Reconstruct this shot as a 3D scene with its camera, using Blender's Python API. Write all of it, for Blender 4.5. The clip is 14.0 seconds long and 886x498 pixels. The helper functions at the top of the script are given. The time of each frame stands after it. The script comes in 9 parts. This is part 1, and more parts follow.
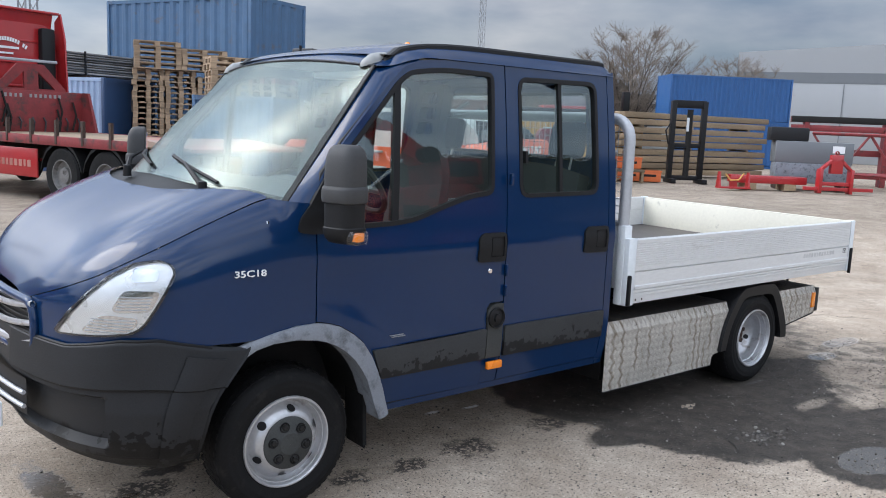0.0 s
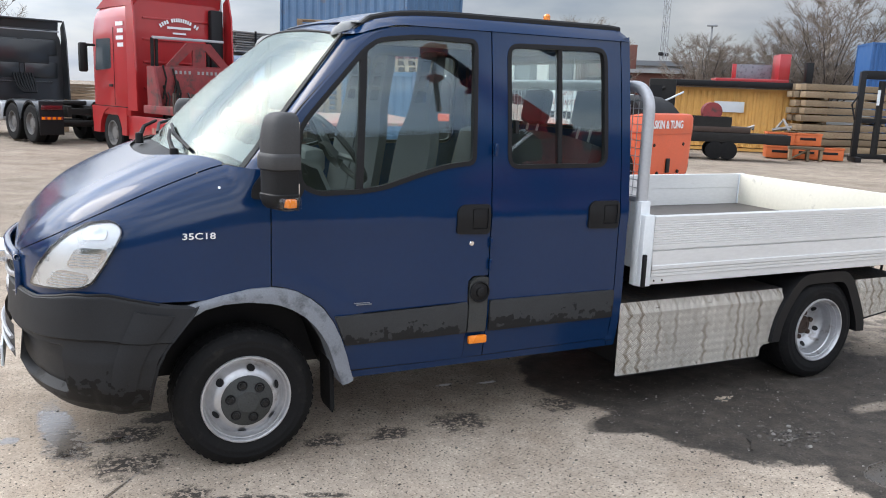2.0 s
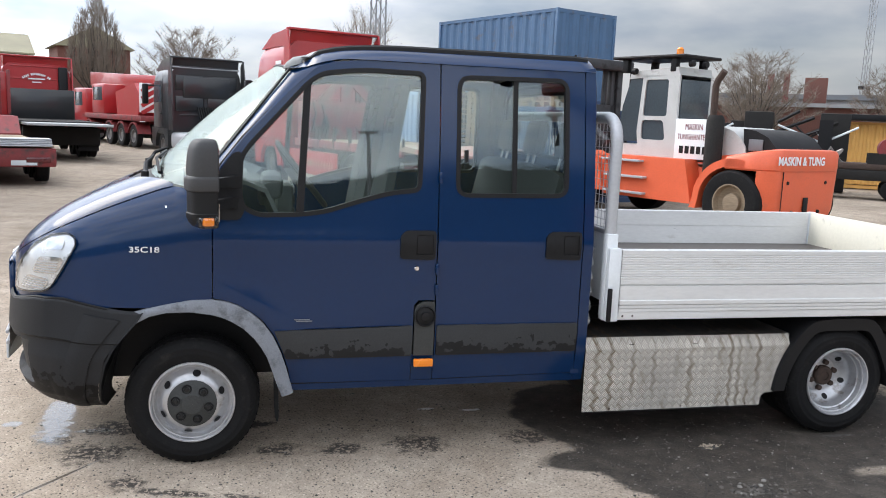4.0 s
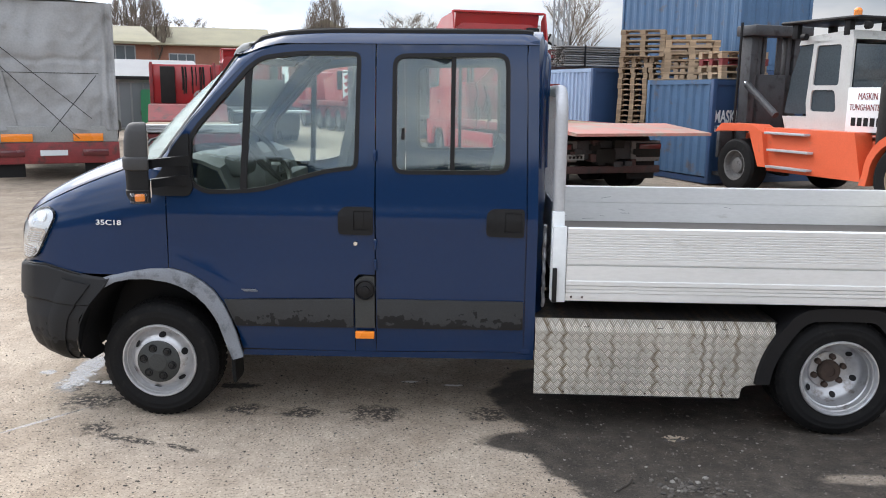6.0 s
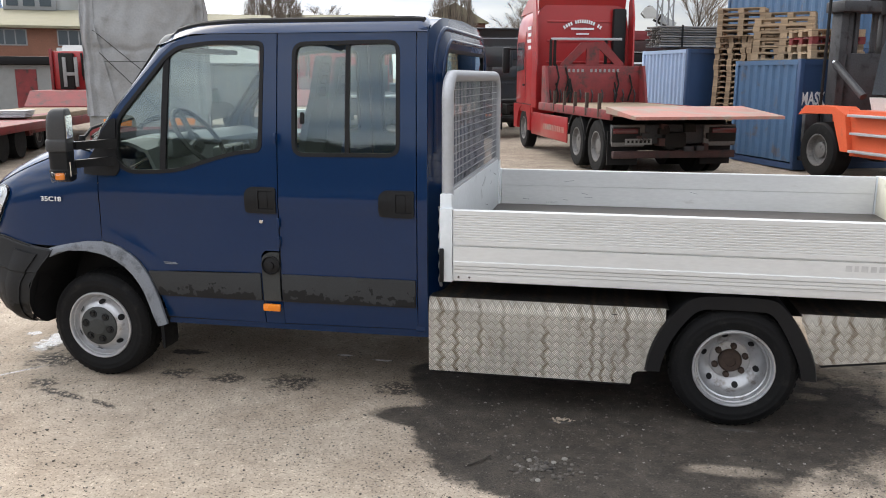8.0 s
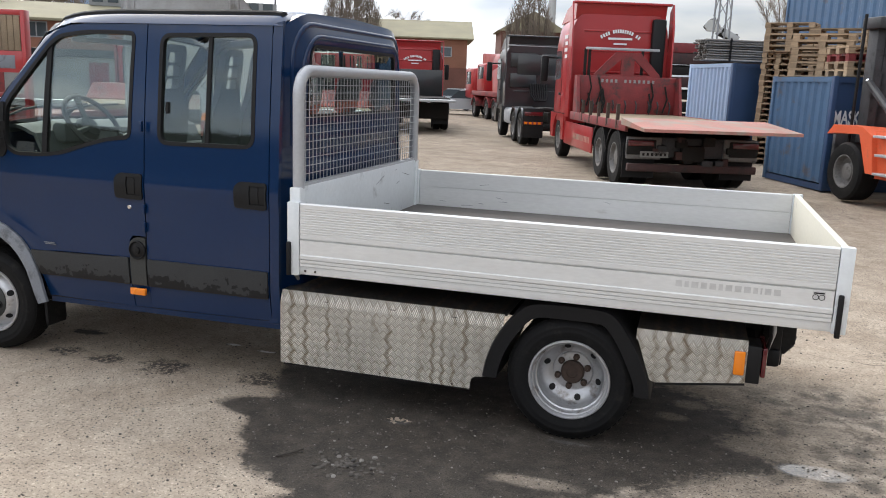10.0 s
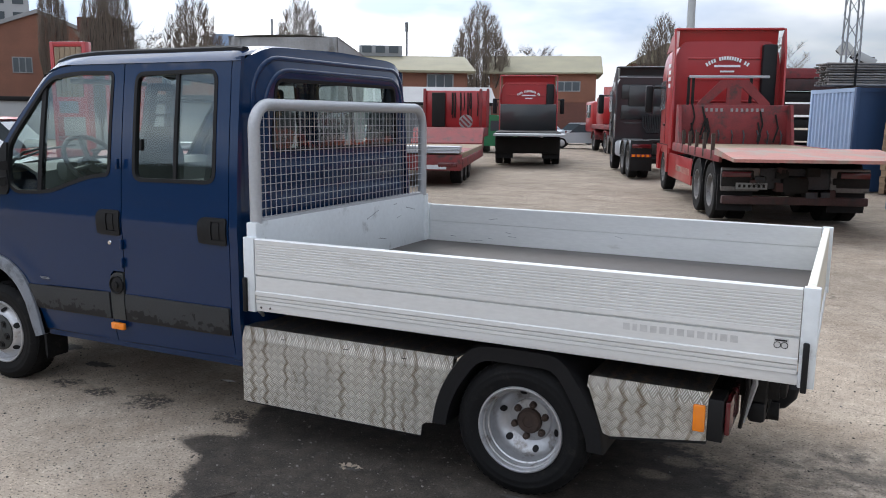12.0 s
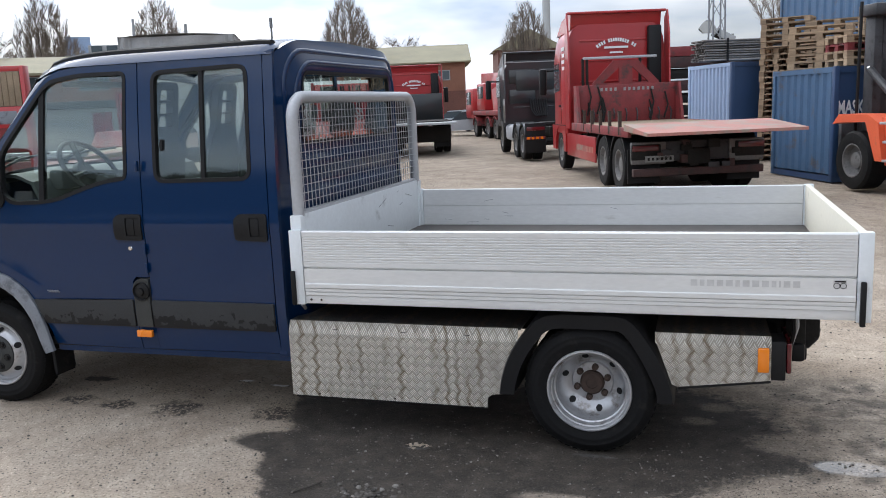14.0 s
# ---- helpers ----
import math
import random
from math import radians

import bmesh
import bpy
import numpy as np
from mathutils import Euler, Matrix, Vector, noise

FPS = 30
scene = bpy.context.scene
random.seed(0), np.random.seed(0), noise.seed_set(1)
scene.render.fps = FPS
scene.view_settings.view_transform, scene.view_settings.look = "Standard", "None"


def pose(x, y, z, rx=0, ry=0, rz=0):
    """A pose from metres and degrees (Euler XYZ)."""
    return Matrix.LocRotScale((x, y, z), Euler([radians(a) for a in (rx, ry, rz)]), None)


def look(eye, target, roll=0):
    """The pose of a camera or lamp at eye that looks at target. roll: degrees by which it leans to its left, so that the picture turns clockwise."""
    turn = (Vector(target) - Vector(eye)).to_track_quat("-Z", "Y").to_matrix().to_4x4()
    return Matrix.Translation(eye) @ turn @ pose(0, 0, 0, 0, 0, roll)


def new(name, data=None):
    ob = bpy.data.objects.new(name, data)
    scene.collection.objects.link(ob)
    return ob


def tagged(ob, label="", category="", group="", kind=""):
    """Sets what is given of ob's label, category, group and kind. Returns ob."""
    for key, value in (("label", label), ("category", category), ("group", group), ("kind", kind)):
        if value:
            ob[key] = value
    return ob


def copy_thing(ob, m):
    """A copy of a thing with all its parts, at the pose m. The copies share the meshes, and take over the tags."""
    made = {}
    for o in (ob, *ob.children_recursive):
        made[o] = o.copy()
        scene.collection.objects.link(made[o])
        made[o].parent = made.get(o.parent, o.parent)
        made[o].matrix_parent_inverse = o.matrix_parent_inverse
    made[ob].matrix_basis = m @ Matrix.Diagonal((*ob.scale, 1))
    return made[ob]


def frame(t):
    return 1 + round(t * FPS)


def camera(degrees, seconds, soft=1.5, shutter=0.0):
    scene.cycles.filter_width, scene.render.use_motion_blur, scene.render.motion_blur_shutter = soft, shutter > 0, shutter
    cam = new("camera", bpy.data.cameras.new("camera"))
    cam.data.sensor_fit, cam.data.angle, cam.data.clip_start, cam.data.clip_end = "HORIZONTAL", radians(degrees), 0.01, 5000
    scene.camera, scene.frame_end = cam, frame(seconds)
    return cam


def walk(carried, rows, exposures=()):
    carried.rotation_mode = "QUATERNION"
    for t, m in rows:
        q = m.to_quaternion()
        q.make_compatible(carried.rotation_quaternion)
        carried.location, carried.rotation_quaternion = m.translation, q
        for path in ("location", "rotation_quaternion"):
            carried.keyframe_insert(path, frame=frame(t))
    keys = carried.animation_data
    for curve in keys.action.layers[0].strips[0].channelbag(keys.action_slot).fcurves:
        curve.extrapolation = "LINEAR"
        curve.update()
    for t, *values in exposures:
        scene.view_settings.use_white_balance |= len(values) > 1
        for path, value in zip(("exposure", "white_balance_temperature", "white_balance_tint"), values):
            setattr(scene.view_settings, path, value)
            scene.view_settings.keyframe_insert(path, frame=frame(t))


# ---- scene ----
cam = camera(56.5, 14.0, soft=1.0)
PATH = [
    (0, (-1.75, -3.117, 1.789), (-0.508, -1.578, 1.489), 2.5),
    (0.5, (-1.589, -3.281, 1.791), (-0.404, -1.697, 1.495), 2.4),
    (1, (-1.397, -3.425, 1.796), (-0.294, -1.791, 1.46), 1.7),
    (1.5, (-1.14, -3.509, 1.781), (-0.151, -1.811, 1.412), 1.1),
    (2, (-0.85, -3.626, 1.794), (0.016, -1.862, 1.42), 2.2),
    (2.5, (-0.577, -3.869, 1.81), (0.137, -2.035, 1.459), 2.6),
    (3, (-0.356, -3.984, 1.803), (0.269, -2.113, 1.473), 2.1),
    (5.3, (1.206, -4.268, 1.835), (1.339, -2.299, 1.51), 1.6),
    (5.5, (1.347, -4.26, 1.831), (1.418, -2.291, 1.488), 1.0),
    (6, (1.741, -4.352, 1.844), (1.666, -2.388, 1.474), 0.6),
    (6.5, (2.044, -4.359, 1.836), (1.899, -2.4, 1.456), 1.0),
    (7, (2.373, -4.293, 1.833), (2.154, -2.347, 1.43), 0.2),
    (7.5, (2.715, -4.323, 1.836), (2.394, -2.395, 1.413), -0.3),
    (8, (3.054, -4.37, 1.86), (2.667, -2.451, 1.451), -0.0),
    (8.5, (3.369, -4.304, 1.821), (2.99, -2.379, 1.432), 0.9),
    (8.7, (3.488, -4.262, 1.833), (3.113, -2.337, 1.44), 1.1),
    (10.8, (4.652, -3.867, 1.812), (3.891, -2.055, 1.44), 1.8),
    (11, (4.733, -3.789, 1.806), (3.924, -1.996, 1.446), 1.6),
    (11.5, (4.966, -3.591, 1.807), (4.096, -1.82, 1.48), 1.7),
    (12, (5.067, -3.502, 1.811), (4.196, -1.73, 1.493), 0.5),
    (12.5, (5.021, -3.497, 1.809), (4.172, -1.715, 1.491), -1.0),
    (13, (4.845, -3.639, 1.795), (4.032, -1.841, 1.468), -2.9),
    (13.5, (4.6, -3.852, 1.794), (3.876, -2.02, 1.448), -3.1),
    (14, (4.271, -3.973, 1.782), (3.678, -2.094, 1.441), -2.5),
]
walk(cam, [(t, look(eye, target, roll)) for t, eye, target, roll in PATH], exposures=[(0, -0.37, 6200, 10), (2.0, -0.19, 6500, 10), (6.5, -0.20, 6700, 10), (8.7, -0.39, 7000, 10), (11.0, -0.47, 6700, 10), (12.5, -0.61, 6350, 10), (14.0, -0.52, 6450, 10)])

from mathutils import geometry

# ---- world and sun ----
SUN_FROM = Vector((-0.52, 0.54, 0.66)).normalized()
world = bpy.data.worlds.new("world")
scene.world = world
world.use_nodes = True
wn, wl = world.node_tree.nodes, world.node_tree.links
wn.clear()
w_out = wn.new("ShaderNodeOutputWorld")
w_bg = wn.new("ShaderNodeBackground")
w_sky = wn.new("ShaderNodeTexSky")
w_sky.sky_type = "NISHITA"
w_sky.sun_disc = False
w_sky.sun_elevation = math.asin(SUN_FROM.z)
w_sky.sun_rotation = math.atan2(SUN_FROM.x, SUN_FROM.y)
w_co = wn.new("ShaderNodeTexCoord")
w_map = wn.new("ShaderNodeMapping")
w_map.inputs["Scale"].default_value = (1.0, 1.0, 3.2)
w_noise = wn.new("ShaderNodeTexNoise")
w_noise.inputs["Scale"].default_value = 3.0
w_noise.inputs["Detail"].default_value = 7.0
w_noise.inputs["Roughness"].default_value = 0.55
w_ramp = wn.new("ShaderNodeValToRGB")
w_ramp.color_ramp.elements[0].position, w_ramp.color_ramp.elements[0].color = 0.30, (0.55, 0.55, 0.55, 1)
w_ramp.color_ramp.elements[1].position, w_ramp.color_ramp.elements[1].color = 0.62, (1, 1, 1, 1)
w_shade = wn.new("ShaderNodeTexNoise")
w_shade.inputs["Scale"].default_value = 3.4
w_shade.inputs["Detail"].default_value = 6.0
w_cloud = wn.new("ShaderNodeValToRGB")
w_cloud.color_ramp.elements[0].position, w_cloud.color_ramp.elements[0].color = 0.38, (3.9, 4.7, 6.1, 1)
w_cloud.color_ramp.elements[1].position, w_cloud.color_ramp.elements[1].color = 0.62, (9.0, 9.2, 9.6, 1)
# the clouds are brighter round the sun
w_dot = wn.new("ShaderNodeVectorMath")
w_dot.operation = "DOT_PRODUCT"
w_dot.inputs[1].default_value = SUN_FROM
w_glow = wn.new("ShaderNodeMapRange")
w_glow.inputs["From Min"].default_value, w_glow.inputs["From Max"].default_value = 0.0, 1.0
w_glow.inputs["To Min"].default_value, w_glow.inputs["To Max"].default_value = 1.06, 7.5
w_pow = wn.new("ShaderNodeMath")
w_pow.operation = "POWER"
w_pow.inputs[1].default_value = 3.2
w_pos = wn.new("ShaderNodeMath")
w_pos.operation = "MAXIMUM"
w_pos.inputs[1].default_value = 0.0
w_mul = wn.new("ShaderNodeVectorMath")
w_mul.operation = "SCALE"
w_mix = wn.new("ShaderNodeMixRGB")
w_bg.inputs["Strength"].default_value = 0.105
wl.new(w_co.outputs["Generated"], w_map.inputs["Vector"])
wl.new(w_map.outputs[0], w_noise.inputs["Vector"])
wl.new(w_map.outputs[0], w_shade.inputs["Vector"])
wl.new(w_noise.outputs[0], w_ramp.inputs[0])
wl.new(w_shade.outputs[0], w_cloud.inputs[0])
wl.new(w_co.outputs["Generated"], w_dot.inputs[0])
wl.new(w_dot.outputs["Value"], w_pos.inputs[0])
wl.new(w_pos.outputs[0], w_pow.inputs[0])
wl.new(w_pow.outputs[0], w_glow.inputs["Value"])
# the clouds across from the sun are lit from the front
w_dot2 = wn.new("ShaderNodeVectorMath")
w_dot2.operation = "DOT_PRODUCT"
w_dot2.inputs[1].default_value = Vector((-0.15, -0.80, 0.58)).normalized()
w_front = wn.new("ShaderNodeMapRange")
w_front.inputs["From Min"].default_value, w_front.inputs["From Max"].default_value = 0.05, 1.0
w_front.inputs["To Min"].default_value, w_front.inputs["To Max"].default_value = 0.0, 2.4
w_sum = wn.new("ShaderNodeMath")
w_sum.operation = "ADD"
wl.new(w_co.outputs["Generated"], w_dot2.inputs[0])
wl.new(w_dot2.outputs["Value"], w_front.inputs["Value"])
w_sep = wn.new("ShaderNodeSeparateXYZ")
w_low = wn.new("ShaderNodeMapRange")
w_low.inputs["From Min"].default_value, w_low.inputs["From Max"].default_value = 0.02, 0.42
w_low.inputs["To Min"].default_value, w_low.inputs["To Max"].default_value = 0.62, 1.06
w_dim = wn.new("ShaderNodeMath")
w_dim.operation = "MULTIPLY"
wl.new(w_co.outputs["Generated"], w_sep.inputs[0])
wl.new(w_sep.outputs["Z"], w_low.inputs["Value"])
wl.new(w_glow.outputs[0], w_dim.inputs[0])
wl.new(w_low.outputs[0], w_dim.inputs[1])
wl.new(w_front.outputs[0], w_sum.inputs[0])
wl.new(w_dim.outputs[0], w_sum.inputs[1])
wl.new(w_cloud.outputs[0], w_mul.inputs[0])
wl.new(w_sum.outputs[0], w_mul.inputs["Scale"])
wl.new(w_ramp.outputs[0], w_mix.inputs[0])
wl.new(w_sky.outputs[0], w_mix.inputs[1])
wl.new(w_mul.outputs[0], w_mix.inputs[2])
wl.new(w_mix.outputs[0], w_bg.inputs[0])
wl.new(w_bg.outputs[0], w_out.inputs[0])
sun_data = bpy.data.lights.new("sun", "SUN")
sun_data.energy, sun_data.angle, sun_data.color = 1.5, radians(30.0), (1.0, 0.90, 0.76)
sun = new("sun", sun_data)
sun.matrix_world = look((SUN_FROM * 50), (0, 0, 0))


# ---- materials ----
def mat(name, col, rough=0.6, metal=0.0, vary=0.15, scale=3.0, fine=40.0, bump=0.1, dirt=None, coat=0.0, random_tone=0.0, stretch=(1, 1, 1)):
    """dirt: (colour, share 0..1, scale)."""
    m = bpy.data.materials.new(name)
    m.use_nodes = True
    n, l = m.node_tree.nodes, m.node_tree.links
    b = n["Principled BSDF"]
    co = n.new("ShaderNodeTexCoord")
    mp = n.new("ShaderNodeMapping")
    mp.inputs["Scale"].default_value = stretch
    l.new(co.outputs["Object"], mp.inputs[0])
    n1, n2 = n.new("ShaderNodeTexNoise"), n.new("ShaderNodeTexNoise")
    for nn, s, d in ((n1, scale, 4), (n2, fine, 5)):
        nn.inputs["Scale"].default_value, nn.inputs["Detail"].default_value = s, d
        l.new(mp.outputs[0], nn.inputs["Vector"])
    add = n.new("ShaderNodeMath")
    add.operation = "ADD"
    l.new(n1.outputs[0], add.inputs[0])
    l.new(n2.outputs[0], add.inputs[1])
    rng = n.new("ShaderNodeMapRange")
    rng.inputs["From Min"].default_value, rng.inputs["From Max"].default_value = 0.6, 1.4
    rng.inputs["To Min"].default_value, rng.inputs["To Max"].default_value = 1 - vary, 1 + vary
    l.new(add.outputs[0], rng.inputs["Value"])
    sc = n.new("ShaderNodeVectorMath")
    sc.operation = "SCALE"
    sc.inputs[0].default_value = col
    l.new(rng.outputs[0], sc.inputs["Scale"])
    last = sc.outputs[0]
    if random_tone:
        oi = n.new("ShaderNodeObjectInfo")
        rr = n.new("ShaderNodeMapRange")
        rr.inputs["To Min"].default_value, rr.inputs["To Max"].default_value = 1 - random_tone, 1 + random_tone
        l.new(oi.outputs["Random"], rr.inputs["Value"])
        s2 = n.new("ShaderNodeVectorMath")
        s2.operation = "SCALE"
        l.new(last, s2.inputs[0])
        l.new(rr.outputs[0], s2.inputs["Scale"])
        last = s2.outputs[0]
    if dirt:
        dn = n.new("ShaderNodeTexNoise")
        dn.inputs["Scale"].default_value, dn.inputs["Detail"].default_value = dirt[2], 8
        dn.inputs["Roughness"].default_value = 0.65
        l.new(mp.outputs[0], dn.inputs["Vector"])
        dr = n.new("ShaderNodeMapRange")
        edge = 0.72 - 0.4 * dirt[1]
        dr.inputs["From Min"].default_value, dr.inputs["From Max"].default_value = edge, edge + 0.14
        l.new(dn.outputs[0], dr.inputs["Value"])
        mx = n.new("ShaderNodeMixRGB")
        l.new(dr.outputs[0], mx.inputs[0])
        l.new(last, mx.inputs[1])
        mx.inputs[2].default_value = (*dirt[0], 1)
        last = mx.outputs[0]
    l.new(last, b.inputs["Base Color"])
    b.inputs["Metallic"].default_value = metal
    b.inputs["Coat Weight"].default_value = coat
    b.inputs["Coat Roughness"].default_value = 0.04
    r2 = n.new("ShaderNodeMapRange")
    r2.inputs["To Min"].default_value, r2.inputs["To Max"].default_value = max(0.02, rough - 0.12), min(1, rough + 0.12)
    l.new(n1.outputs[0], r2.inputs["Value"])
    l.new(r2.outputs[0], b.inputs["Roughness"])
    if bump:
        bp = n.new("ShaderNodeBump")
        bp.inputs["Strength"].default_value, bp.inputs["Distance"].default_value = bump, 0.01
        l.new(n2.outputs[0], bp.inputs["Height"])
        l.new(bp.outputs[0], b.inputs["Normal"])
    return m


def glass(name, tint, base=0.08, power=4.0, rough=0.01, gleam=(1, 1, 1)):
    """A clear pane: the gloss grows towards grazing angles, alike from both sides."""
    m = bpy.data.materials.new(name)
    m.use_nodes = True
    n, l = m.node_tree.nodes, m.node_tree.links
    n.remove(n["Principled BSDF"])
    tr, gl, mx, lw = n.new("ShaderNodeBsdfTransparent"), n.new("ShaderNodeBsdfGlossy"), n.new("ShaderNodeMixShader"), n.new("ShaderNodeLayerWeight")
    tr.inputs[0].default_value = (*tint, 1)
    gl.inputs["Roughness"].default_value = rough
    gl.inputs["Color"].default_value = (*gleam, 1)
    lw.inputs["Blend"].default_value = 0.5
    pw, rng = n.new("ShaderNodeMath"), n.new("ShaderNodeMapRange")
    pw.operation = "POWER"
    pw.inputs[1].default_value = power
    rng.inputs["To Min"].default_value, rng.inputs["To Max"].default_value = base, 1.0
    l.new(lw.outputs["Facing"], pw.inputs[0])
    l.new(pw.outputs[0], rng.inputs["Value"])
    l.new(rng.outputs[0], mx.inputs[0])
    l.new(tr.outputs[0], mx.inputs[1])
    l.new(gl.outputs[0], mx.inputs[2])
    l.new(mx.outputs[0], n["Material Output"].inputs[0])
    return m


BLUE = mat("blue paint", (0.0015, 0.0190, 0.068), 0.36, vary=0.06, scale=1.5, bump=0.0, coat=0.78)
BLUE.node_tree.nodes["Principled BSDF"].inputs["Coat Roughness"].default_value = 0.10
BLUE.node_tree.nodes["Principled BSDF"].inputs["Specular IOR Level"].default_value = 0.05
PLASTIC = mat("black plastic", (0.010, 0.0102, 0.011), 0.55, vary=0.2, bump=0.05, fine=150, dirt=((0.005, 0.005, 0.006), 0.4, 9))
MIRROR = mat("faded mirror plastic", (0.030, 0.030, 0.031), 0.6, vary=0.2, bump=0.05, fine=150)
TRIM = mat("sun-bleached black trim", (0.046, 0.048, 0.047), 0.55, vary=0.25, scale=6, bump=0.08, fine=130, dirt=((0.011, 0.011, 0.012), 0.42, 9))
FLARE = mat("faded grey plastic", (0.175, 0.19, 0.215), 0.6, vary=0.2, bump=0.05, fine=150, dirt=((0.060, 0.064, 0.072), 0.50, 7))
RUBBER = mat("tyre rubber", (0.0055, 0.0055, 0.006), 0.75, vary=0.35, scale=8, bump=0.12, fine=90, dirt=((0.016, 0.015, 0.014), 0.4, 14))
SEAL = mat("black rubber seal", (0.010, 0.010, 0.011), 0.5, bump=0.0)
SILVER = mat("silver painted steel", (0.46, 0.465, 0.48), 0.36, 0.6, vary=0.14, bump=0.04, dirt=((0.17, 0.14, 0.12), 0.40, 9))
DARKSTEEL = mat("dark chassis steel", (0.020, 0.019, 0.018), 0.7, 0.2, vary=0.35, bump=0.2)
RUST = mat("rusty hub steel", (0.055, 0.036, 0.028), 0.8, 0.2, vary=0.4, scale=15, bump=0.3)
ALU = mat("anodised aluminium board", (0.67, 0.675, 0.67), 0.42, 0.25, vary=0.08, scale=2, bump=0.03, dirt=((0.46, 0.445, 0.42), 0.22, 4), stretch=(0.5, 1, 2))
WHITE = mat("white painted board", (0.66, 0.69, 0.705), 0.45, vary=0.07, scale=2, bump=0.03, dirt=((0.36, 0.37, 0.37), 0.28, 6))
# WHITE again, with the warm sunlight on the tailgate put into the colour
CREAM = mat("white board with warm sun tint", (0.66, 0.63, 0.53), 0.45, vary=0.07, scale=2, bump=0.03, dirt=((0.36, 0.34, 0.29), 0.25, 6))
GALV = mat("grey galvanised tube", (0.42, 0.43, 0.45), 0.45, 0.3, vary=0.10, bump=0.05, fine=60)
PLYFLOOR = mat("brown deck plywood", (0.060, 0.050, 0.044), 0.5, vary=0.25, scale=2, bump=0.1)
for dull in (PLASTIC, RUBBER, SEAL, DARKSTEEL, TRIM):
    dull.node_tree.nodes["Principled BSDF"].inputs["Specular IOR Level"].default_value = 0.22
CHROME = mat("bright chrome", (0.72, 0.73, 0.75), 0.14, 1.0, vary=0.03, bump=0.0)
ORANGE = mat("orange lens", (0.80, 0.22, 0.01), 0.25, vary=0.05, bump=0.0, coat=0.5)
REDLENS = mat("red lens", (0.09, 0.008, 0.011), 0.25, vary=0.05, bump=0.0, coat=0.5)
LETTER = mat("white lettering", (0.75, 0.76, 0.77), 0.4, vary=0.05, bump=0.0)
GHOST = mat("faded lettering", (0.53, 0.535, 0.535), 0.42, 0.25, vary=0.15, scale=12, bump=0.0)
SEAT = mat("grey seat cloth", (0.044, 0.047, 0.052), 0.9, vary=0.2, scale=9, bump=0.15, fine=120)
DASHGREY = mat("mid grey dashboard plastic", (0.060, 0.066, 0.068), 0.6, vary=0.15, bump=0.08, fine=140)
DASH = mat("dark dashboard plastic", (0.014, 0.0145, 0.016), 0.6, vary=0.15, bump=0.08, fine=140)
LINER = mat("pale headliner", (0.42, 0.42, 0.41), 0.9, vary=0.08, bump=0.05)
WINDOW = glass("side window glass", (0.90, 0.985, 0.95), 0.115, 3.8, 0.01, (0.84, 0.96, 0.97))
SCREEN = glass("windscreen glass", (0.82, 0.90, 0.86), 0.15, 3.2, 0.22, (0.50, 0.56, 0.53))
LENS = glass("clear lamp lens", (0.93, 0.94, 0.95), 0.05)
RED = mat("red truck paint", (0.36, 0.017, 0.020), 0.35, vary=0.10, scale=2, bump=0.02, coat=0.4, dirt=((0.22, 0.035, 0.03), 0.2, 3))
DULLRED = mat("dull red steel", (0.20, 0.026, 0.028), 0.6, vary=0.35, scale=3, bump=0.15, dirt=((0.055, 0.030, 0.027), 0.5, 3.5))
GRIME = mat("grimy brown-red steel", (0.060, 0.030, 0.028), 0.8, vary=0.4, scale=4, bump=0.2, dirt=((0.030, 0.027, 0.025), 0.5, 5))
DIRTYRIM = mat("dirty lorry rim", (0.17, 0.165, 0.16), 0.6, 0.3, vary=0.3, scale=6, bump=0.1, dirt=((0.05, 0.045, 0.04), 0.45, 6))
MASTSTEEL = mat("greasy mast steel", (0.045, 0.046, 0.050), 0.55, 0.3, vary=0.4, scale=3, bump=0.15, dirt=((0.012, 0.012, 0.013), 0.45, 5))
DULLWHITE = mat("dirty white plate", (0.25, 0.255, 0.25), 0.6, vary=0.2, bump=0.0)
PINKRED = mat("worn red ramp steel", (0.36, 0.15, 0.12), 0.6, vary=0.3, scale=2, bump=0.15, dirt=((0.27, 0.21, 0.165), 0.62, 2.2))
BLACKTRUCK = mat("black truck paint", (0.016, 0.018, 0.020), 0.35, vary=0.15, bump=0.02, coat=0.4)
TARP = mat("grey tarpaulin", (0.30, 0.305, 0.31), 0.65, vary=0.14, scale=1.4, bump=0.1, fine=25, dirt=((0.20, 0.20, 0.19), 0.35, 2))
CONT_BLUE = mat("faded blue container", (0.056, 0.118, 0.212), 0.6, vary=0.18, bump=0.05, dirt=((0.105, 0.085, 0.075), 0.36, 2.2))
# container ends get their shade as this darker blue; also used for signs
CONT_DARK = mat("dark blue for shaded ends and signs", (0.022, 0.055, 0.13), 0.5, vary=0.12, bump=0.05, dirt=((0.06, 0.045, 0.035), 0.15, 3))
CONT_PALE = mat("pale blue container", (0.34, 0.45, 0.62), 0.6, vary=0.10, bump=0.05)
CONT_BRIGHT = mat("bright blue container", (0.018, 0.085, 0.24), 0.5, vary=0.1, bump=0.05)
YELLOW = mat("yellow ochre container", (0.62, 0.34, 0.09), 0.6, vary=0.1, bump=0.05, dirt=((0.40, 0.25, 0.10), 0.2, 2))
PALLET = mat("pallet wood", (0.33, 0.235, 0.15), 0.85, vary=0.3, scale=5, bump=0.3, random_tone=0.3)
TIMBER = mat("weathered timber", (0.205, 0.150, 0.092), 0.9, vary=0.45, scale=2, bump=0.3, random_tone=0.50, stretch=(0.3, 1, 1))
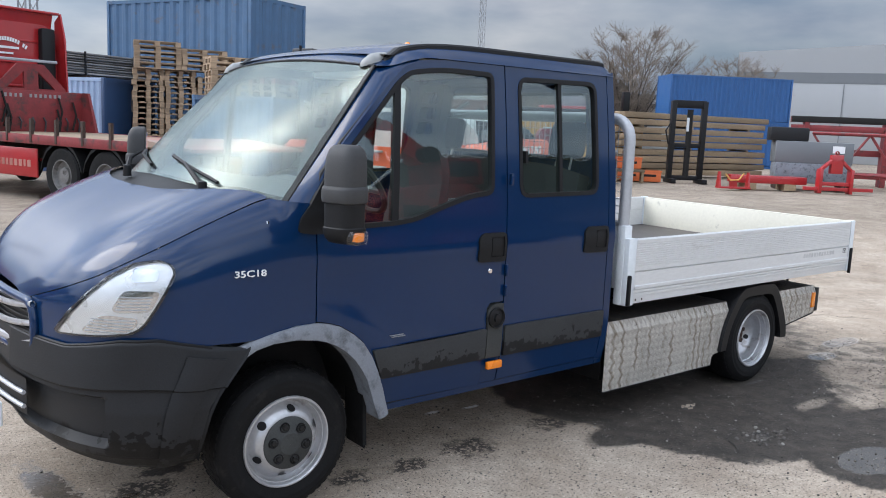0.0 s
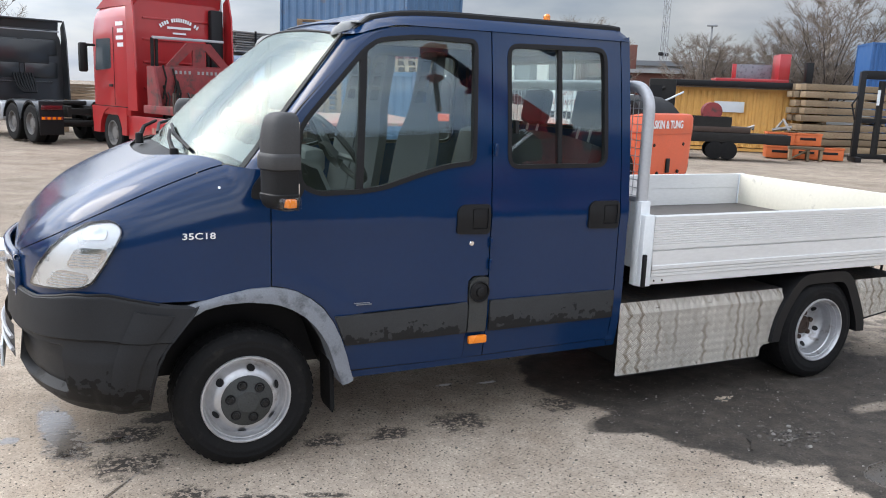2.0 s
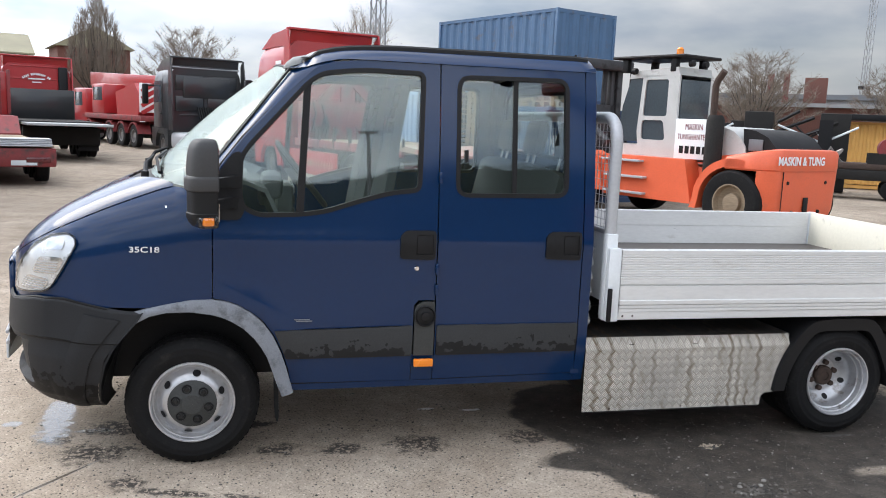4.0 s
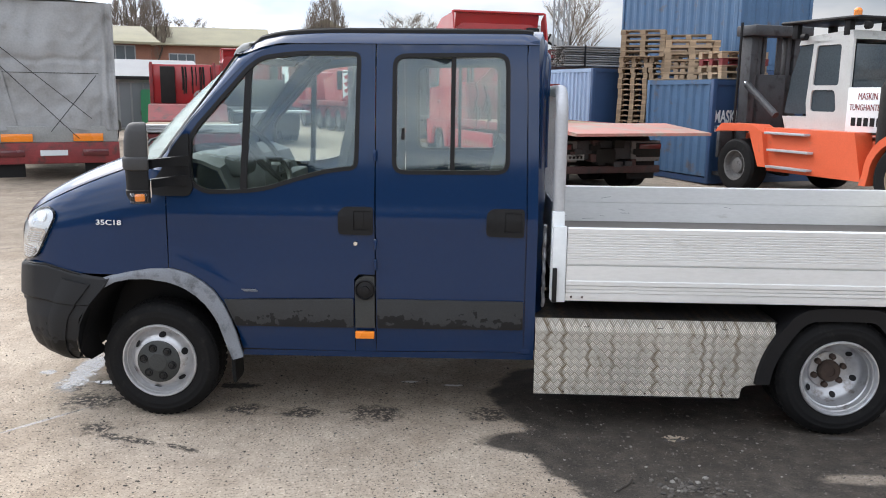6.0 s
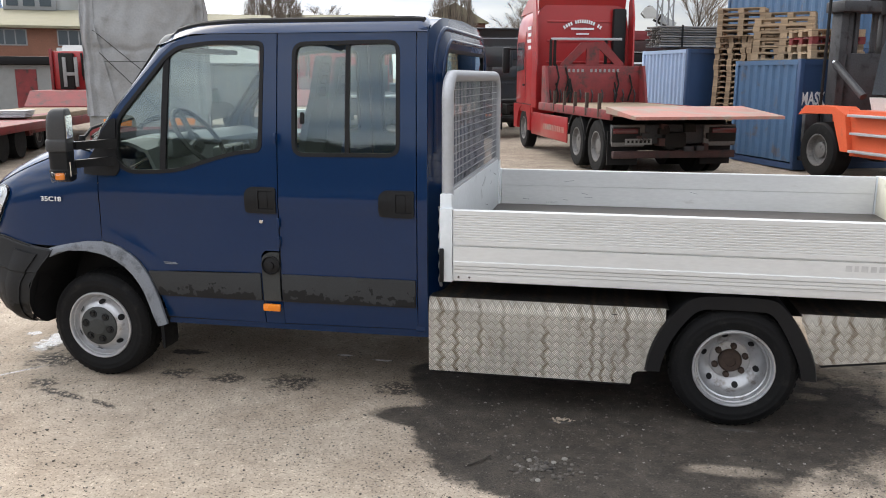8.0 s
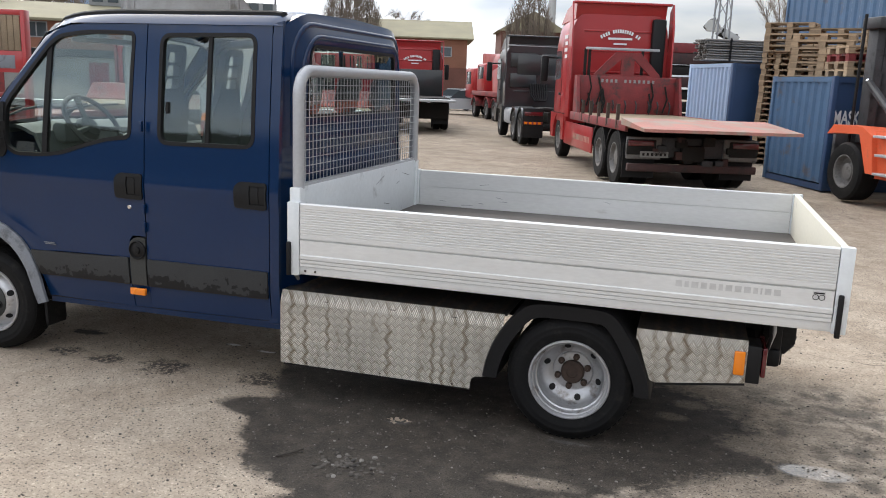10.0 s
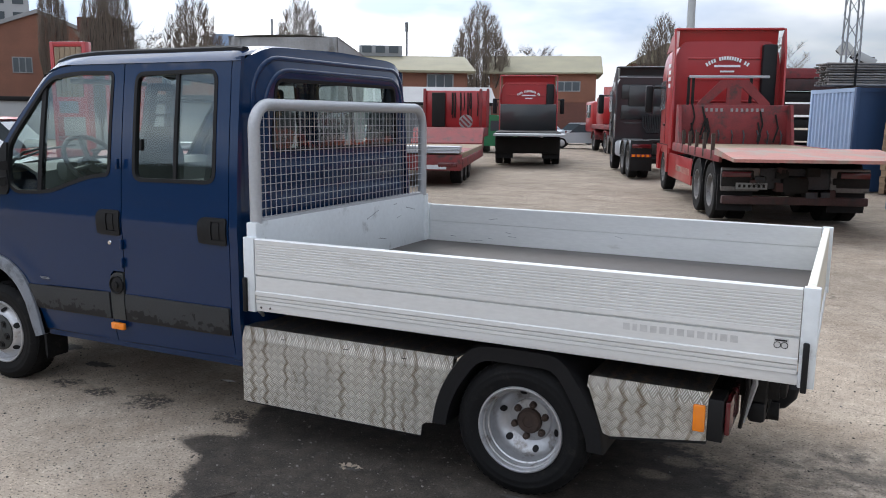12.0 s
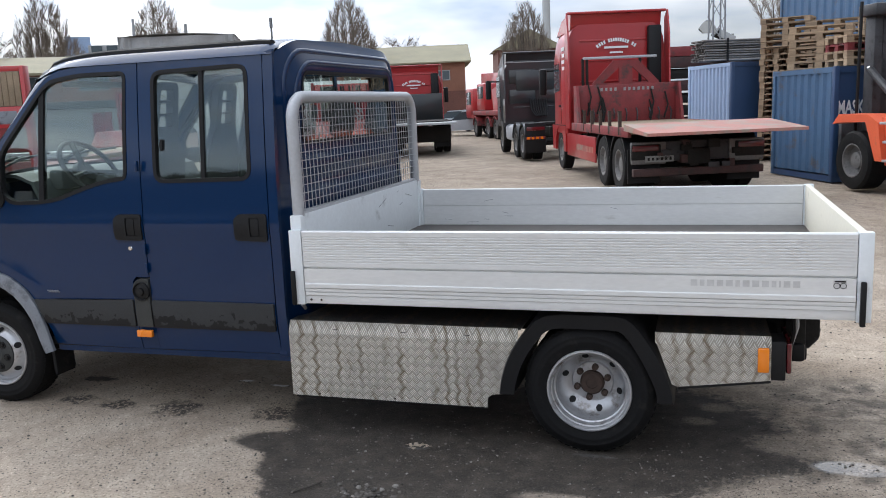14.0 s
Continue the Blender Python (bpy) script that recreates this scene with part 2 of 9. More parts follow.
FORKORANGE = mat("orange forklift paint", (0.68, 0.115, 0.045), 0.45, vary=0.1, bump=0.03, coat=0.2, dirt=((0.40, 0.12, 0.07), 0.2, 3))
FORKWHITE = mat("white forklift paint", (0.47, 0.475, 0.46), 0.45, vary=0.12, bump=0.03, dirt=((0.26, 0.25, 0.23), 0.3, 4))
BRICK = mat("red brick wall", (0.23, 0.105, 0.070), 0.9, vary=0.25, scale=0.8, fine=12, bump=0.2)
BRICKDARK = mat("dark brick wall", (0.13, 0.055, 0.042), 0.9, vary=0.25, scale=0.8, fine=12, bump=0.2)
ROOFGREEN = mat("mossy sheet roof", (0.24, 0.22, 0.145), 0.8, vary=0.25, scale=0.7, bump=0.1)
ROOFGREY = mat("grey tile roof", (0.30, 0.30, 0.30), 0.8, vary=0.15, scale=1, bump=0.1)
CLADDING = mat("pale grey cladding", (0.37, 0.385, 0.39), 0.5, vary=0.05, scale=0.3, bump=0.02)
CLADDARK = mat("dark grey cladding", (0.14, 0.15, 0.16), 0.5, vary=0.05, bump=0.02)
PANE = mat("dark window pane", (0.05, 0.065, 0.075), 0.12, vary=0.3, scale=0.6, bump=0.0)
BARK = mat("bare bark", (0.050, 0.042, 0.036), 0.9, vary=0.3, scale=3, bump=0.2)
TWIG = mat("bare twigs", (0.19, 0.155, 0.125), 0.9, vary=0.3, scale=1, bump=0.0)
HEDGE = mat("dark evergreen leaves", (0.050, 0.060, 0.046), 0.8, vary=0.5, scale=0.5, bump=0.0)
LATTICE = mat("grey mast steel", (0.28, 0.29, 0.30), 0.6, 0.2, vary=0.1, bump=0.0)
WORNWOOD = mat("worn deck planks", (0.24, 0.18, 0.12), 0.85, vary=0.3, scale=3, bump=0.2, stretch=(1, 0.2, 1))
GREEN = mat("green van paint", (0.008, 0.14, 0.055), 0.4, vary=0.05, bump=0.0, coat=0.4)
CARSILVER = mat("pale car paint", (0.42, 0.45, 0.48), 0.35, 0.2, vary=0.05, bump=0.0, coat=0.4)
PIPE = mat("scaffold pipe steel", (0.24, 0.225, 0.21), 0.55, 0.4, vary=0.35, scale=2, bump=0.05, random_tone=0.6)
CRATE = mat("orange crate plastic", (0.56, 0.13, 0.035), 0.6, vary=0.15, bump=0.05)
PAPER = mat("pale sign plate", (0.60, 0.64, 0.66), 0.5, vary=0.06, bump=0.0)


def plate_material(name="chequer plate", in_shade=False):
    """Chequer plate: groups of five short raised bars that turn by a right angle from cell to cell, with rain streaks."""
    m = bpy.data.materials.new(name)
    m.use_nodes = True
    n, l = m.node_tree.nodes, m.node_tree.links
    b = n["Principled BSDF"]
    co = n.new("ShaderNodeTexCoord")
    sep0 = n.new("ShaderNodeSeparateXYZ")
    l.new(co.outputs["Object"], sep0.inputs[0])

    def op(kind, a, bb=None, clamp=False):
        o = n.new("ShaderNodeMath")
        o.operation = kind
        o.use_clamp = clamp
        for i, v in enumerate((a, bb)):
            if v is None:
                continue
            if isinstance(v, (int, float)):
                o.inputs[i].default_value = v
            else:
                l.new(v, o.inputs[i])
        return o.outputs[0]

    def ramp(v, a, z, lo=0.0, hi=1.0):
        o = n.new("ShaderNodeMapRange")
        for k, val in (("From Min", a), ("From Max", z), ("To Min", lo), ("To Max", hi)):
            o.inputs[k].default_value = val
        l.new(v, o.inputs["Value"])
        return o.outputs[0]

    def noise_of(scale, vec, detail=3):
        o = n.new("ShaderNodeTexNoise")
        o.inputs["Scale"].default_value, o.inputs["Detail"].default_value = scale, detail
        l.new(vec, o.inputs["Vector"])
        return o.outputs[0]

    def vec(x, y, z):
        o = n.new("ShaderNodeCombineXYZ")
        for k, v in zip("XYZ", (x, y, z)):
            if isinstance(v, (int, float)):
                o.inputs[k].default_value = v
            else:
                l.new(v, o.inputs[k])
        return o.outputs[0]
    # the pattern folds over the top edge
    X, W = sep0.outputs["X"], op("SUBTRACT", sep0.outputs["Z"], sep0.outputs["Y"])
    CELL = 0.032
    U = op("DIVIDE", op("ADD", X, W), CELL * 1.41421)
    V = op("DIVIDE", op("SUBTRACT", X, W), CELL * 1.41421)
    fu, fv = op("FRACT", U), op("FRACT", V)
    check = op("FLOORED_MODULO", op("ADD", op("FLOOR", U), op("FLOOR", V)), 2.0)
    across = op("ADD", op("MULTIPLY", check, fu), op("MULTIPLY", op("SUBTRACT", 1.0, check), fv))
    along = op("ADD", op("MULTIPLY", check, fv), op("MULTIPLY", op("SUBTRACT", 1.0, check), fu))
    bars = ramp(op("SINE", op("MULTIPLY", across, 2 * math.pi * 4)), -0.2, 0.5)
    ends = op("MULTIPLY", ramp(along, 0.02, 0.14), ramp(along, 0.98, 0.86))
    hh = op("MULTIPLY", bars, ends)
    bp = n.new("ShaderNodeBump")
    bp.inputs["Strength"].default_value, bp.inputs["Distance"].default_value = 1.0, 0.006
    l.new(hh, bp.inputs["Height"])
    l.new(bp.outputs[0], b.inputs["Normal"])
    # rain runs down round the bars in zigzag
    zig = op("MULTIPLY", op("PINGPONG", W, CELL * 1.41421), 0.55)
    xs = op("ADD", X, zig)
    phase = op("ADD", op("DIVIDE", xs, 0.074), op("MULTIPLY", noise_of(2.6, vec(X, 0.3, 0.0), 1), 2.2))
    line = op("ABSOLUTE", op("SUBTRACT", op("FRACT", phase), 0.5))
    where = noise_of(1.0, vec(op("MULTIPLY", op("FLOOR", phase), 3.7), 3.0, op("MULTIPLY", W, 3.4)), 2)
    ends_of = op("MAXIMUM", ramp(op("ABSOLUTE", op("SUBTRACT", X, 2.16)), 0.26, 0.06), op("MAXIMUM", op("MULTIPLY", ramp(op("ABSOLUTE", op("SUBTRACT", X, 3.10)), 0.22, 0.05), 0.8), op("MULTIPLY", ramp(op("ABSOLUTE", op("SUBTRACT", X, 4.20)), 0.14, 0.03), 0.7)))
    strength = ramp(op("ADD", where, op("MULTIPLY", ends_of, 0.16)), 0.40, 0.64)
    streak = op("MULTIPLY", ramp(line, 0.20, 0.09), strength)
    # noise is dust; the cell tone paints how turned bars catch light
    dust_and_glint = op("MULTIPLY", ramp(noise_of(3.0, co.outputs["Object"], 5), 0.35, 0.7, 0.86, 1.06), ramp(check, 0.0, 1.0, 0.88, 1.06))
    # bars pale, gaps dark: painted relief shading along with lodged dirt
    c0 = n.new("ShaderNodeMixRGB")
    l.new(hh, c0.inputs[0])
    c0.inputs[1].default_value, c0.inputs[2].default_value = ((0.030, 0.028, 0.026, 1), (0.11, 0.10, 0.095, 1)) if in_shade else ((0.34, 0.31, 0.26, 1), (0.86, 0.825, 0.755, 1))
    mx = n.new("ShaderNodeMixRGB")
    l.new(op("MULTIPLY", streak, ramp(hh, 0.2, 1.0, 0.88, 0.50)), mx.inputs[0])
    l.new(c0.outputs[0], mx.inputs[1])
    mx.inputs[2].default_value = (0.165, 0.118, 0.066, 1)
    sc = n.new("ShaderNodeVectorMath")
    sc.operation = "SCALE"
    l.new(mx.outputs[0], sc.inputs[0])
    l.new(dust_and_glint, sc.inputs["Scale"])
    l.new(sc.outputs[0], b.inputs["Base Color"])
    b.inputs["Metallic"].default_value, b.inputs["Roughness"].default_value = 0.12, 0.42
    return m


CHEQUER = plate_material()
# same plate with the shade under the load bed put into its colour
CHEQUERDARK = plate_material("shaded chequer plate", True)


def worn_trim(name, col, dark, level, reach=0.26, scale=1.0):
    """Black plastic bleached grey by the sun; below level it turns black along a ragged noise edge."""
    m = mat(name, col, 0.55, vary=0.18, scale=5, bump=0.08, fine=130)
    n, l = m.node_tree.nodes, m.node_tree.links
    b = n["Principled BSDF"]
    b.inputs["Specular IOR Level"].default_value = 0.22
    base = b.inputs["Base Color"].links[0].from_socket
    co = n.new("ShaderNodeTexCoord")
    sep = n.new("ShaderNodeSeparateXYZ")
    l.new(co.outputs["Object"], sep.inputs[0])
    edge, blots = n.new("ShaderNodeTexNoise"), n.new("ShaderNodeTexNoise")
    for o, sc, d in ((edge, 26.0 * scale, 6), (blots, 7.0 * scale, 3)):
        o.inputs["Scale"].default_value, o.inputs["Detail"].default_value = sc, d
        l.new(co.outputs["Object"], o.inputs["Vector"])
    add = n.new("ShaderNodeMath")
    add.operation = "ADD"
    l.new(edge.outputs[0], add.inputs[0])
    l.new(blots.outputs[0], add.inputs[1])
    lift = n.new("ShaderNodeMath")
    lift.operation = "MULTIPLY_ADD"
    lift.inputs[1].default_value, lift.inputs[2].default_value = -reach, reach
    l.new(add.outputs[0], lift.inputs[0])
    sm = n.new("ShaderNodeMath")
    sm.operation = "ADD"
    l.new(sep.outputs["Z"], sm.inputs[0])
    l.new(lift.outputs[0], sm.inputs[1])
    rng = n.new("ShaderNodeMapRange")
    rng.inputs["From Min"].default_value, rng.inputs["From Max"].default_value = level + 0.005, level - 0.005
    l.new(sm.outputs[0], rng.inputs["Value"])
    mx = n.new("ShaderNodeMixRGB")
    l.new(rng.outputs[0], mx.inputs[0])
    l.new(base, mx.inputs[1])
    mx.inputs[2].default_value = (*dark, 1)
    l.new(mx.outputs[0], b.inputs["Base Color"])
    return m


STRIP = worn_trim("sun-bleached black trim strip", (0.036, 0.038, 0.040), (0.012, 0.012, 0.013), 0.627)
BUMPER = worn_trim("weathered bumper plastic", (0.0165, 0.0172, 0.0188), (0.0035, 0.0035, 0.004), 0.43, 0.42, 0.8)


def ground_material():
    m = bpy.data.materials.new("worn yard asphalt")
    m.use_nodes = True
    n, l = m.node_tree.nodes, m.node_tree.links
    b = n["Principled BSDF"]
    co = n.new("ShaderNodeTexCoord")

    def noise_node(s, d=6, r=0.6):
        o = n.new("ShaderNodeTexNoise")
        o.inputs["Scale"].default_value, o.inputs["Detail"].default_value, o.inputs["Roughness"].default_value = s, d, r
        l.new(co.outputs["Object"], o.inputs["Vector"])
        return o.outputs[0]

    def op(kind, a, bb=None):
        o = n.new("ShaderNodeMath")
        o.operation = kind
        for i, v in enumerate((a, bb)):
            if v is None:
                continue
            if isinstance(v, (int, float)):
                o.inputs[i].default_value = v
            else:
                l.new(v, o.inputs[i])
        return o.outputs[0]

    def ramp(v, a, z, lo=0.0, hi=1.0):
        o = n.new("ShaderNodeMapRange")
        for k, val in (("From Min", a), ("From Max", z), ("To Min", lo), ("To Max", hi)):
            o.inputs[k].default_value = val
        l.new(v, o.inputs["Value"])
        return o.outputs[0]
    sep = n.new("ShaderNodeSeparateXYZ")
    l.new(co.outputs["Object"], sep.inputs[0])
    big, mid, small, grit, pebble = noise_node(0.25, 5), noise_node(1.6, 7, 0.65), noise_node(9, 6, 0.6), noise_node(120, 3, 0.6), noise_node(38, 4, 0.7)
    wob = op("MULTIPLY", op("SUBTRACT", noise_node(2.2, 6, 0.62), 0.5), 1.25)

    wob2 = op("MULTIPLY", op("SUBTRACT", noise_node(17, 5, 0.7), 0.5), 1.25)

    def spot(cx, cy, rx, ry, soft=0.30, w=1.0, crumb=0.0, turn=0.0):
        crumb = 0.5 if crumb == 2.5 else crumb
        ox, oy = op("SUBTRACT", sep.outputs["X"], cx), op("SUBTRACT", sep.outputs["Y"], cy)
        c, sn = math.cos(radians(turn)), math.sin(radians(turn))
        dx = op("DIVIDE", op("ADD", op("MULTIPLY", ox, c), op("MULTIPLY", oy, sn)), rx)
        dy = op("DIVIDE", op("SUBTRACT", op("MULTIPLY", oy, c), op("MULTIPLY", ox, sn)), ry)
        d = op("SQRT", op("ADD", op("MULTIPLY", dx, dx), op("MULTIPLY", dy, dy)))
        return ramp(op("ADD", d, op("ADD", op("MULTIPLY", wob, w), op("MULTIPLY", wob2, crumb))), 1.0 + soft / 2, 1.0 - soft / 2)
    crumbs = ramp(noise_node(34, 3, 0.6), 0.44, 0.48)
    mottle = ramp(noise_node(5.5, 8, 0.62), 0.42, 0.58, 0.0, 0.72)
    wet = None
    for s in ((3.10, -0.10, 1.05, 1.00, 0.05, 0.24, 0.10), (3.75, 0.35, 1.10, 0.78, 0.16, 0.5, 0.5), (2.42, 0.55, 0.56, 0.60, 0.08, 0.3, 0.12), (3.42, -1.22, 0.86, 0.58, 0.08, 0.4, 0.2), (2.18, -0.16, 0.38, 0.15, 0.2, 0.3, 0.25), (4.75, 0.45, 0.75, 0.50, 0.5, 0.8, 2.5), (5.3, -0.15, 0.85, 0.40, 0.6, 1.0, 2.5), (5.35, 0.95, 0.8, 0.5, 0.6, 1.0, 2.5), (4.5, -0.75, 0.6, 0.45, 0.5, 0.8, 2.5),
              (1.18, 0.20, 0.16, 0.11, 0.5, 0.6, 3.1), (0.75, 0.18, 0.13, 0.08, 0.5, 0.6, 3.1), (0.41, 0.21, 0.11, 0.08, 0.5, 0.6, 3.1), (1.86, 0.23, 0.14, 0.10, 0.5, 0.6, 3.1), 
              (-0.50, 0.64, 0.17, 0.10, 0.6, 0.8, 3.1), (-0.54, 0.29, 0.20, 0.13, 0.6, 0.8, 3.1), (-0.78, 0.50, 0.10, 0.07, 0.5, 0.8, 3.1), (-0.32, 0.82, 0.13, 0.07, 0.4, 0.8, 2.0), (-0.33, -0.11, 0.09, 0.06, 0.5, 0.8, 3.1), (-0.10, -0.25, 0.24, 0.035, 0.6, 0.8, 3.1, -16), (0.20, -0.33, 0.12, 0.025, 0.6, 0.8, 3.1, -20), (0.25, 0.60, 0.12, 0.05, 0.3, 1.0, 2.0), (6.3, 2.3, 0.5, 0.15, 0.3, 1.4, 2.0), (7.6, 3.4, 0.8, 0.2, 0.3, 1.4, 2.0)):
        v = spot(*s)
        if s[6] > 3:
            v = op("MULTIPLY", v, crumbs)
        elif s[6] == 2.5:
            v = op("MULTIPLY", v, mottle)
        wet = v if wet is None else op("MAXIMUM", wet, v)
    dry = None
    for s in ((3.70, -0.50, 0.20, 0.055, 0.6, 0.6, 0.9), (4.14, -0.66, 0.34, 0.11, 0.5, 0.8, 0.9), (4.75, -0.30, 0.35, 0.22, 0.5, 1.0, 1.6), (4.78, 0.34, 0.24, 0.15, 0.4, 0.7, 1.0), (4.38, 0.80, 0.10, 0.07, 0.5, 0.6, 0.8), (4.28, 0.58, 0.09, 0.06, 0.5, 0.6, 0.8), (5.08, 0.62, 0.16, 0.10, 0.5, 0.6, 0.8)):
        v = spot(*s)
        dry = v if dry is None else op("MAXIMUM", dry, v)
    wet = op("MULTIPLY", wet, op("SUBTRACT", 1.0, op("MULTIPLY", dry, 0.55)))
    pale = op("MAXIMUM", spot(2.84, -0.06, 0.03, 0.02, 0.4, 0.7, 2.0), op("MAXIMUM", spot(1.35, 0.75, 0.05, 0.02, 0.4, 0.7, 2.0), op("MAXIMUM", spot(2.85, -0.07, 0.06, 0.03, 0.4, 0.7, 2.0), op("MAXIMUM", spot(1.62, 0.70, 0.06, 0.018, 0.5, 0.5, 2.0), spot(3.78, 0.0, 0.10, 0.018, 0.4, 0.5, 2.0)))))
    water = None
    for s in ((-0.84, 0.80, 0.09, 0.38, 0.4, 0.9, 2.0, 6), (-1.07, 0.77, 0.06, 0.05, 0.3, 0.5, 1.6), (-0.60, 0.61, 0.10, 0.03, 0.3, 0.5, 1.2), (-0.68, -0.03, 0.28, 0.012, 0.6, 0.25, 0.3, 52)):
        v = spot(*s)
        water = v if water is None else op("MAXIMUM", water, v)
    wet = op("MAXIMUM", wet, op("MULTIPLY", water, 0.75))
    pool = op("MAXIMUM", op("MULTIPLY", water, 0.92), op("MAXIMUM", spot(5.0, 0.10, 0.18, 0.08, 0.3, 0.7), op("MAXIMUM", spot(5.6, 0.25, 0.28, 0.1, 0.3, 0.7), op("MAXIMUM", spot(6.3, -0.15, 0.3, 0.12, 0.3, 0.7), spot(3.02, -1.20, 0.27, 0.15, 0.10, 0.4, 0.3)))))
    c1 = n.new("ShaderNodeMixRGB")
    l.new(ramp(mid, 0.35, 0.65), c1.inputs[0])
    c1.inputs[1].default_value, c1.inputs[2].default_value = (0.335, 0.272, 0.212, 1), (0.465, 0.392, 0.315, 1)
    c2 = n.new("ShaderNodeMixRGB")
    c2.blend_type = "MULTIPLY"
    c2.inputs[0].default_value = 1.0
    l.new(c1.outputs[0], c2.inputs[1])
    tone = n.new("ShaderNodeCombineXYZ")
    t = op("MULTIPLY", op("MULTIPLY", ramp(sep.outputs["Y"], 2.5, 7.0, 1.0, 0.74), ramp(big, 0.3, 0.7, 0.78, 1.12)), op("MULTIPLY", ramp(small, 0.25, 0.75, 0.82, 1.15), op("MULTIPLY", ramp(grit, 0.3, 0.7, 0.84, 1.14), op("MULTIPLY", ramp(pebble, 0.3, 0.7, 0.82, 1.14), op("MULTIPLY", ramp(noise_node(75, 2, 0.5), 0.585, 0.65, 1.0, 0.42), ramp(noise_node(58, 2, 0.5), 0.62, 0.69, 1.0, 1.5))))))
    for k in ("X", "Y", "Z"):
        l.new(t, tone.inputs[k])
    l.new(tone.outputs[0], c2.inputs[2])
    c3 = n.new("ShaderNodeMixRGB")
    l.new(op("MULTIPLY", op("MULTIPLY", pale, ramp(noise_node(24, 4, 0.7), 0.36, 0.45)), 0.85), c3.inputs[0])
    l.new(c2.outputs[0], c3.inputs[1])
    c3.inputs[2].default_value = (0.80, 0.79, 0.76, 1)
    c4 = n.new("ShaderNodeMixRGB")
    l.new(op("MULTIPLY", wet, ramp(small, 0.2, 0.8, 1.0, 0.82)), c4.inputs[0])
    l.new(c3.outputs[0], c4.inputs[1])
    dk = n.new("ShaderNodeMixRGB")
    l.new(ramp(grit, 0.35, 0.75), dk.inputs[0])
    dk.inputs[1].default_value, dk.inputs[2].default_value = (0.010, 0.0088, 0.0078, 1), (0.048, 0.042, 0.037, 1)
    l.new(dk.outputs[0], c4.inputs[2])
    # cracks
    vo = n.new("ShaderNodeTexVoronoi")
    vo.feature = "DISTANCE_TO_EDGE"
    vo.inputs["Scale"].default_value = 0.23
    dist = n.new("ShaderNodeVectorMath")
    dist.operation = "ADD"
    l.new(co.outputs["Object"], dist.inputs[0])
    cw = n.new("ShaderNodeTexNoise")
    cw.inputs["Scale"].default_value, cw.inputs["Detail"].default_value = 1.3, 6
    l.new(co.outputs["Object"], cw.inputs["Vector"])
    l.new(cw.outputs["Color"], dist.inputs[1])
    l.new(dist.outputs[0], vo.inputs["Vector"])
    crack = op("MULTIPLY", op("MULTIPLY", ramp(vo.outputs["Distance"], 0.0026, 0.0006), ramp(mid, 0.42, 0.55)), op("MAXIMUM", ramp(sep.outputs["X"], 4.9, 5.6), ramp(sep.outputs["Y"], 2.4, 3.2)))
    c5 = n.new("ShaderNodeMixRGB")
    l.new(op("MULTIPLY", crack, 0.7), c5.inputs[0])
    l.new(c4.outputs[0], c5.inputs[1])
    c5.inputs[2].default_value = (0.05, 0.042, 0.036, 1)
    l.new(c5.outputs[0], b.inputs["Base Color"])
    l.new(op("ADD", ramp(wet, 0.0, 1.0, 0.10, 0.25), op("MULTIPLY", pool, 0.75)), b.inputs["Specular IOR Level"])
    l.new(op("SUBTRACT", op("SUBTRACT", 0.92, op("MULTIPLY", wet, 0.22)), op("MULTIPLY", pool, 0.63)), b.inputs["Roughness"])
    bp = n.new("ShaderNodeBump")
    bp.inputs["Distance"].default_value = 0.012
    l.new(op("SUBTRACT", 0.55, op("MULTIPLY", pool, 0.53)), bp.inputs["Strength"])
    l.new(op("ADD", op("ADD", op("MULTIPLY", grit, 0.5), op("MULTIPLY", pebble, 0.9)), op("SUBTRACT", small, op("MULTIPLY", crack, 0.6))), bp.inputs["Height"])
    l.new(bp.outputs[0], b.inputs["Normal"])
    return m


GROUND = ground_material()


# ---- mesh helpers ----
def thing(name, label, category, m=None, group="", kind=""):
    ob = new(name)
    ob.empty_display_size = 0.2
    if m is not None:
        ob.matrix_basis = m
    return tagged(ob, label, category, group, kind)


def finish(bm, name, material, angle=32):
    bmesh.ops.recalc_face_normals(bm, faces=bm.faces)
    me = bpy.data.meshes.new(name)
    bm.to_mesh(me)
    bm.free()
    me.materials.append(material)
    me.shade_smooth()
    me.set_sharp_from_angle(angle=radians(angle))
    return me


def part(name, bm, material, parent, label="", angle=32):
    ob = new(name, finish(bm, name, material, angle) if isinstance(bm, bmesh.types.BMesh) else bm)
    ob.parent = parent
    return tagged(ob, label)


def solo(name, bm, material, label, category, m=None, group="", kind="", angle=32):
    ob = new(name, finish(bm, name, material, angle))
    if m is not None:
        ob.matrix_basis = m
    return tagged(ob, label, category, group, kind)


def box(x0, y0, z0, x1, y1, z1, bevel=0.0, bm=None, m=None):
    own = bmesh.new()
    bmesh.ops.create_cube(own, size=1.0, matrix=Matrix.LocRotScale(((x0 + x1) / 2, (y0 + y1) / 2, (z0 + z1) / 2), None, (abs(x1 - x0), abs(y1 - y0), abs(z1 - z0))))
    if bevel:
        bmesh.ops.bevel(own, geom=own.edges[:], offset=bevel, segments=2, affect="EDGES", profile=0.5)
    if m is not None:
        own.transform(m)
    return own if bm is None else merge(bm, own)


def merge(bm, own):
    me = bpy.data.meshes.new("tmp")
    own.to_mesh(me)
    own.free()
    bm.from_mesh(me)
    bpy.data.meshes.remove(me)
    return bm


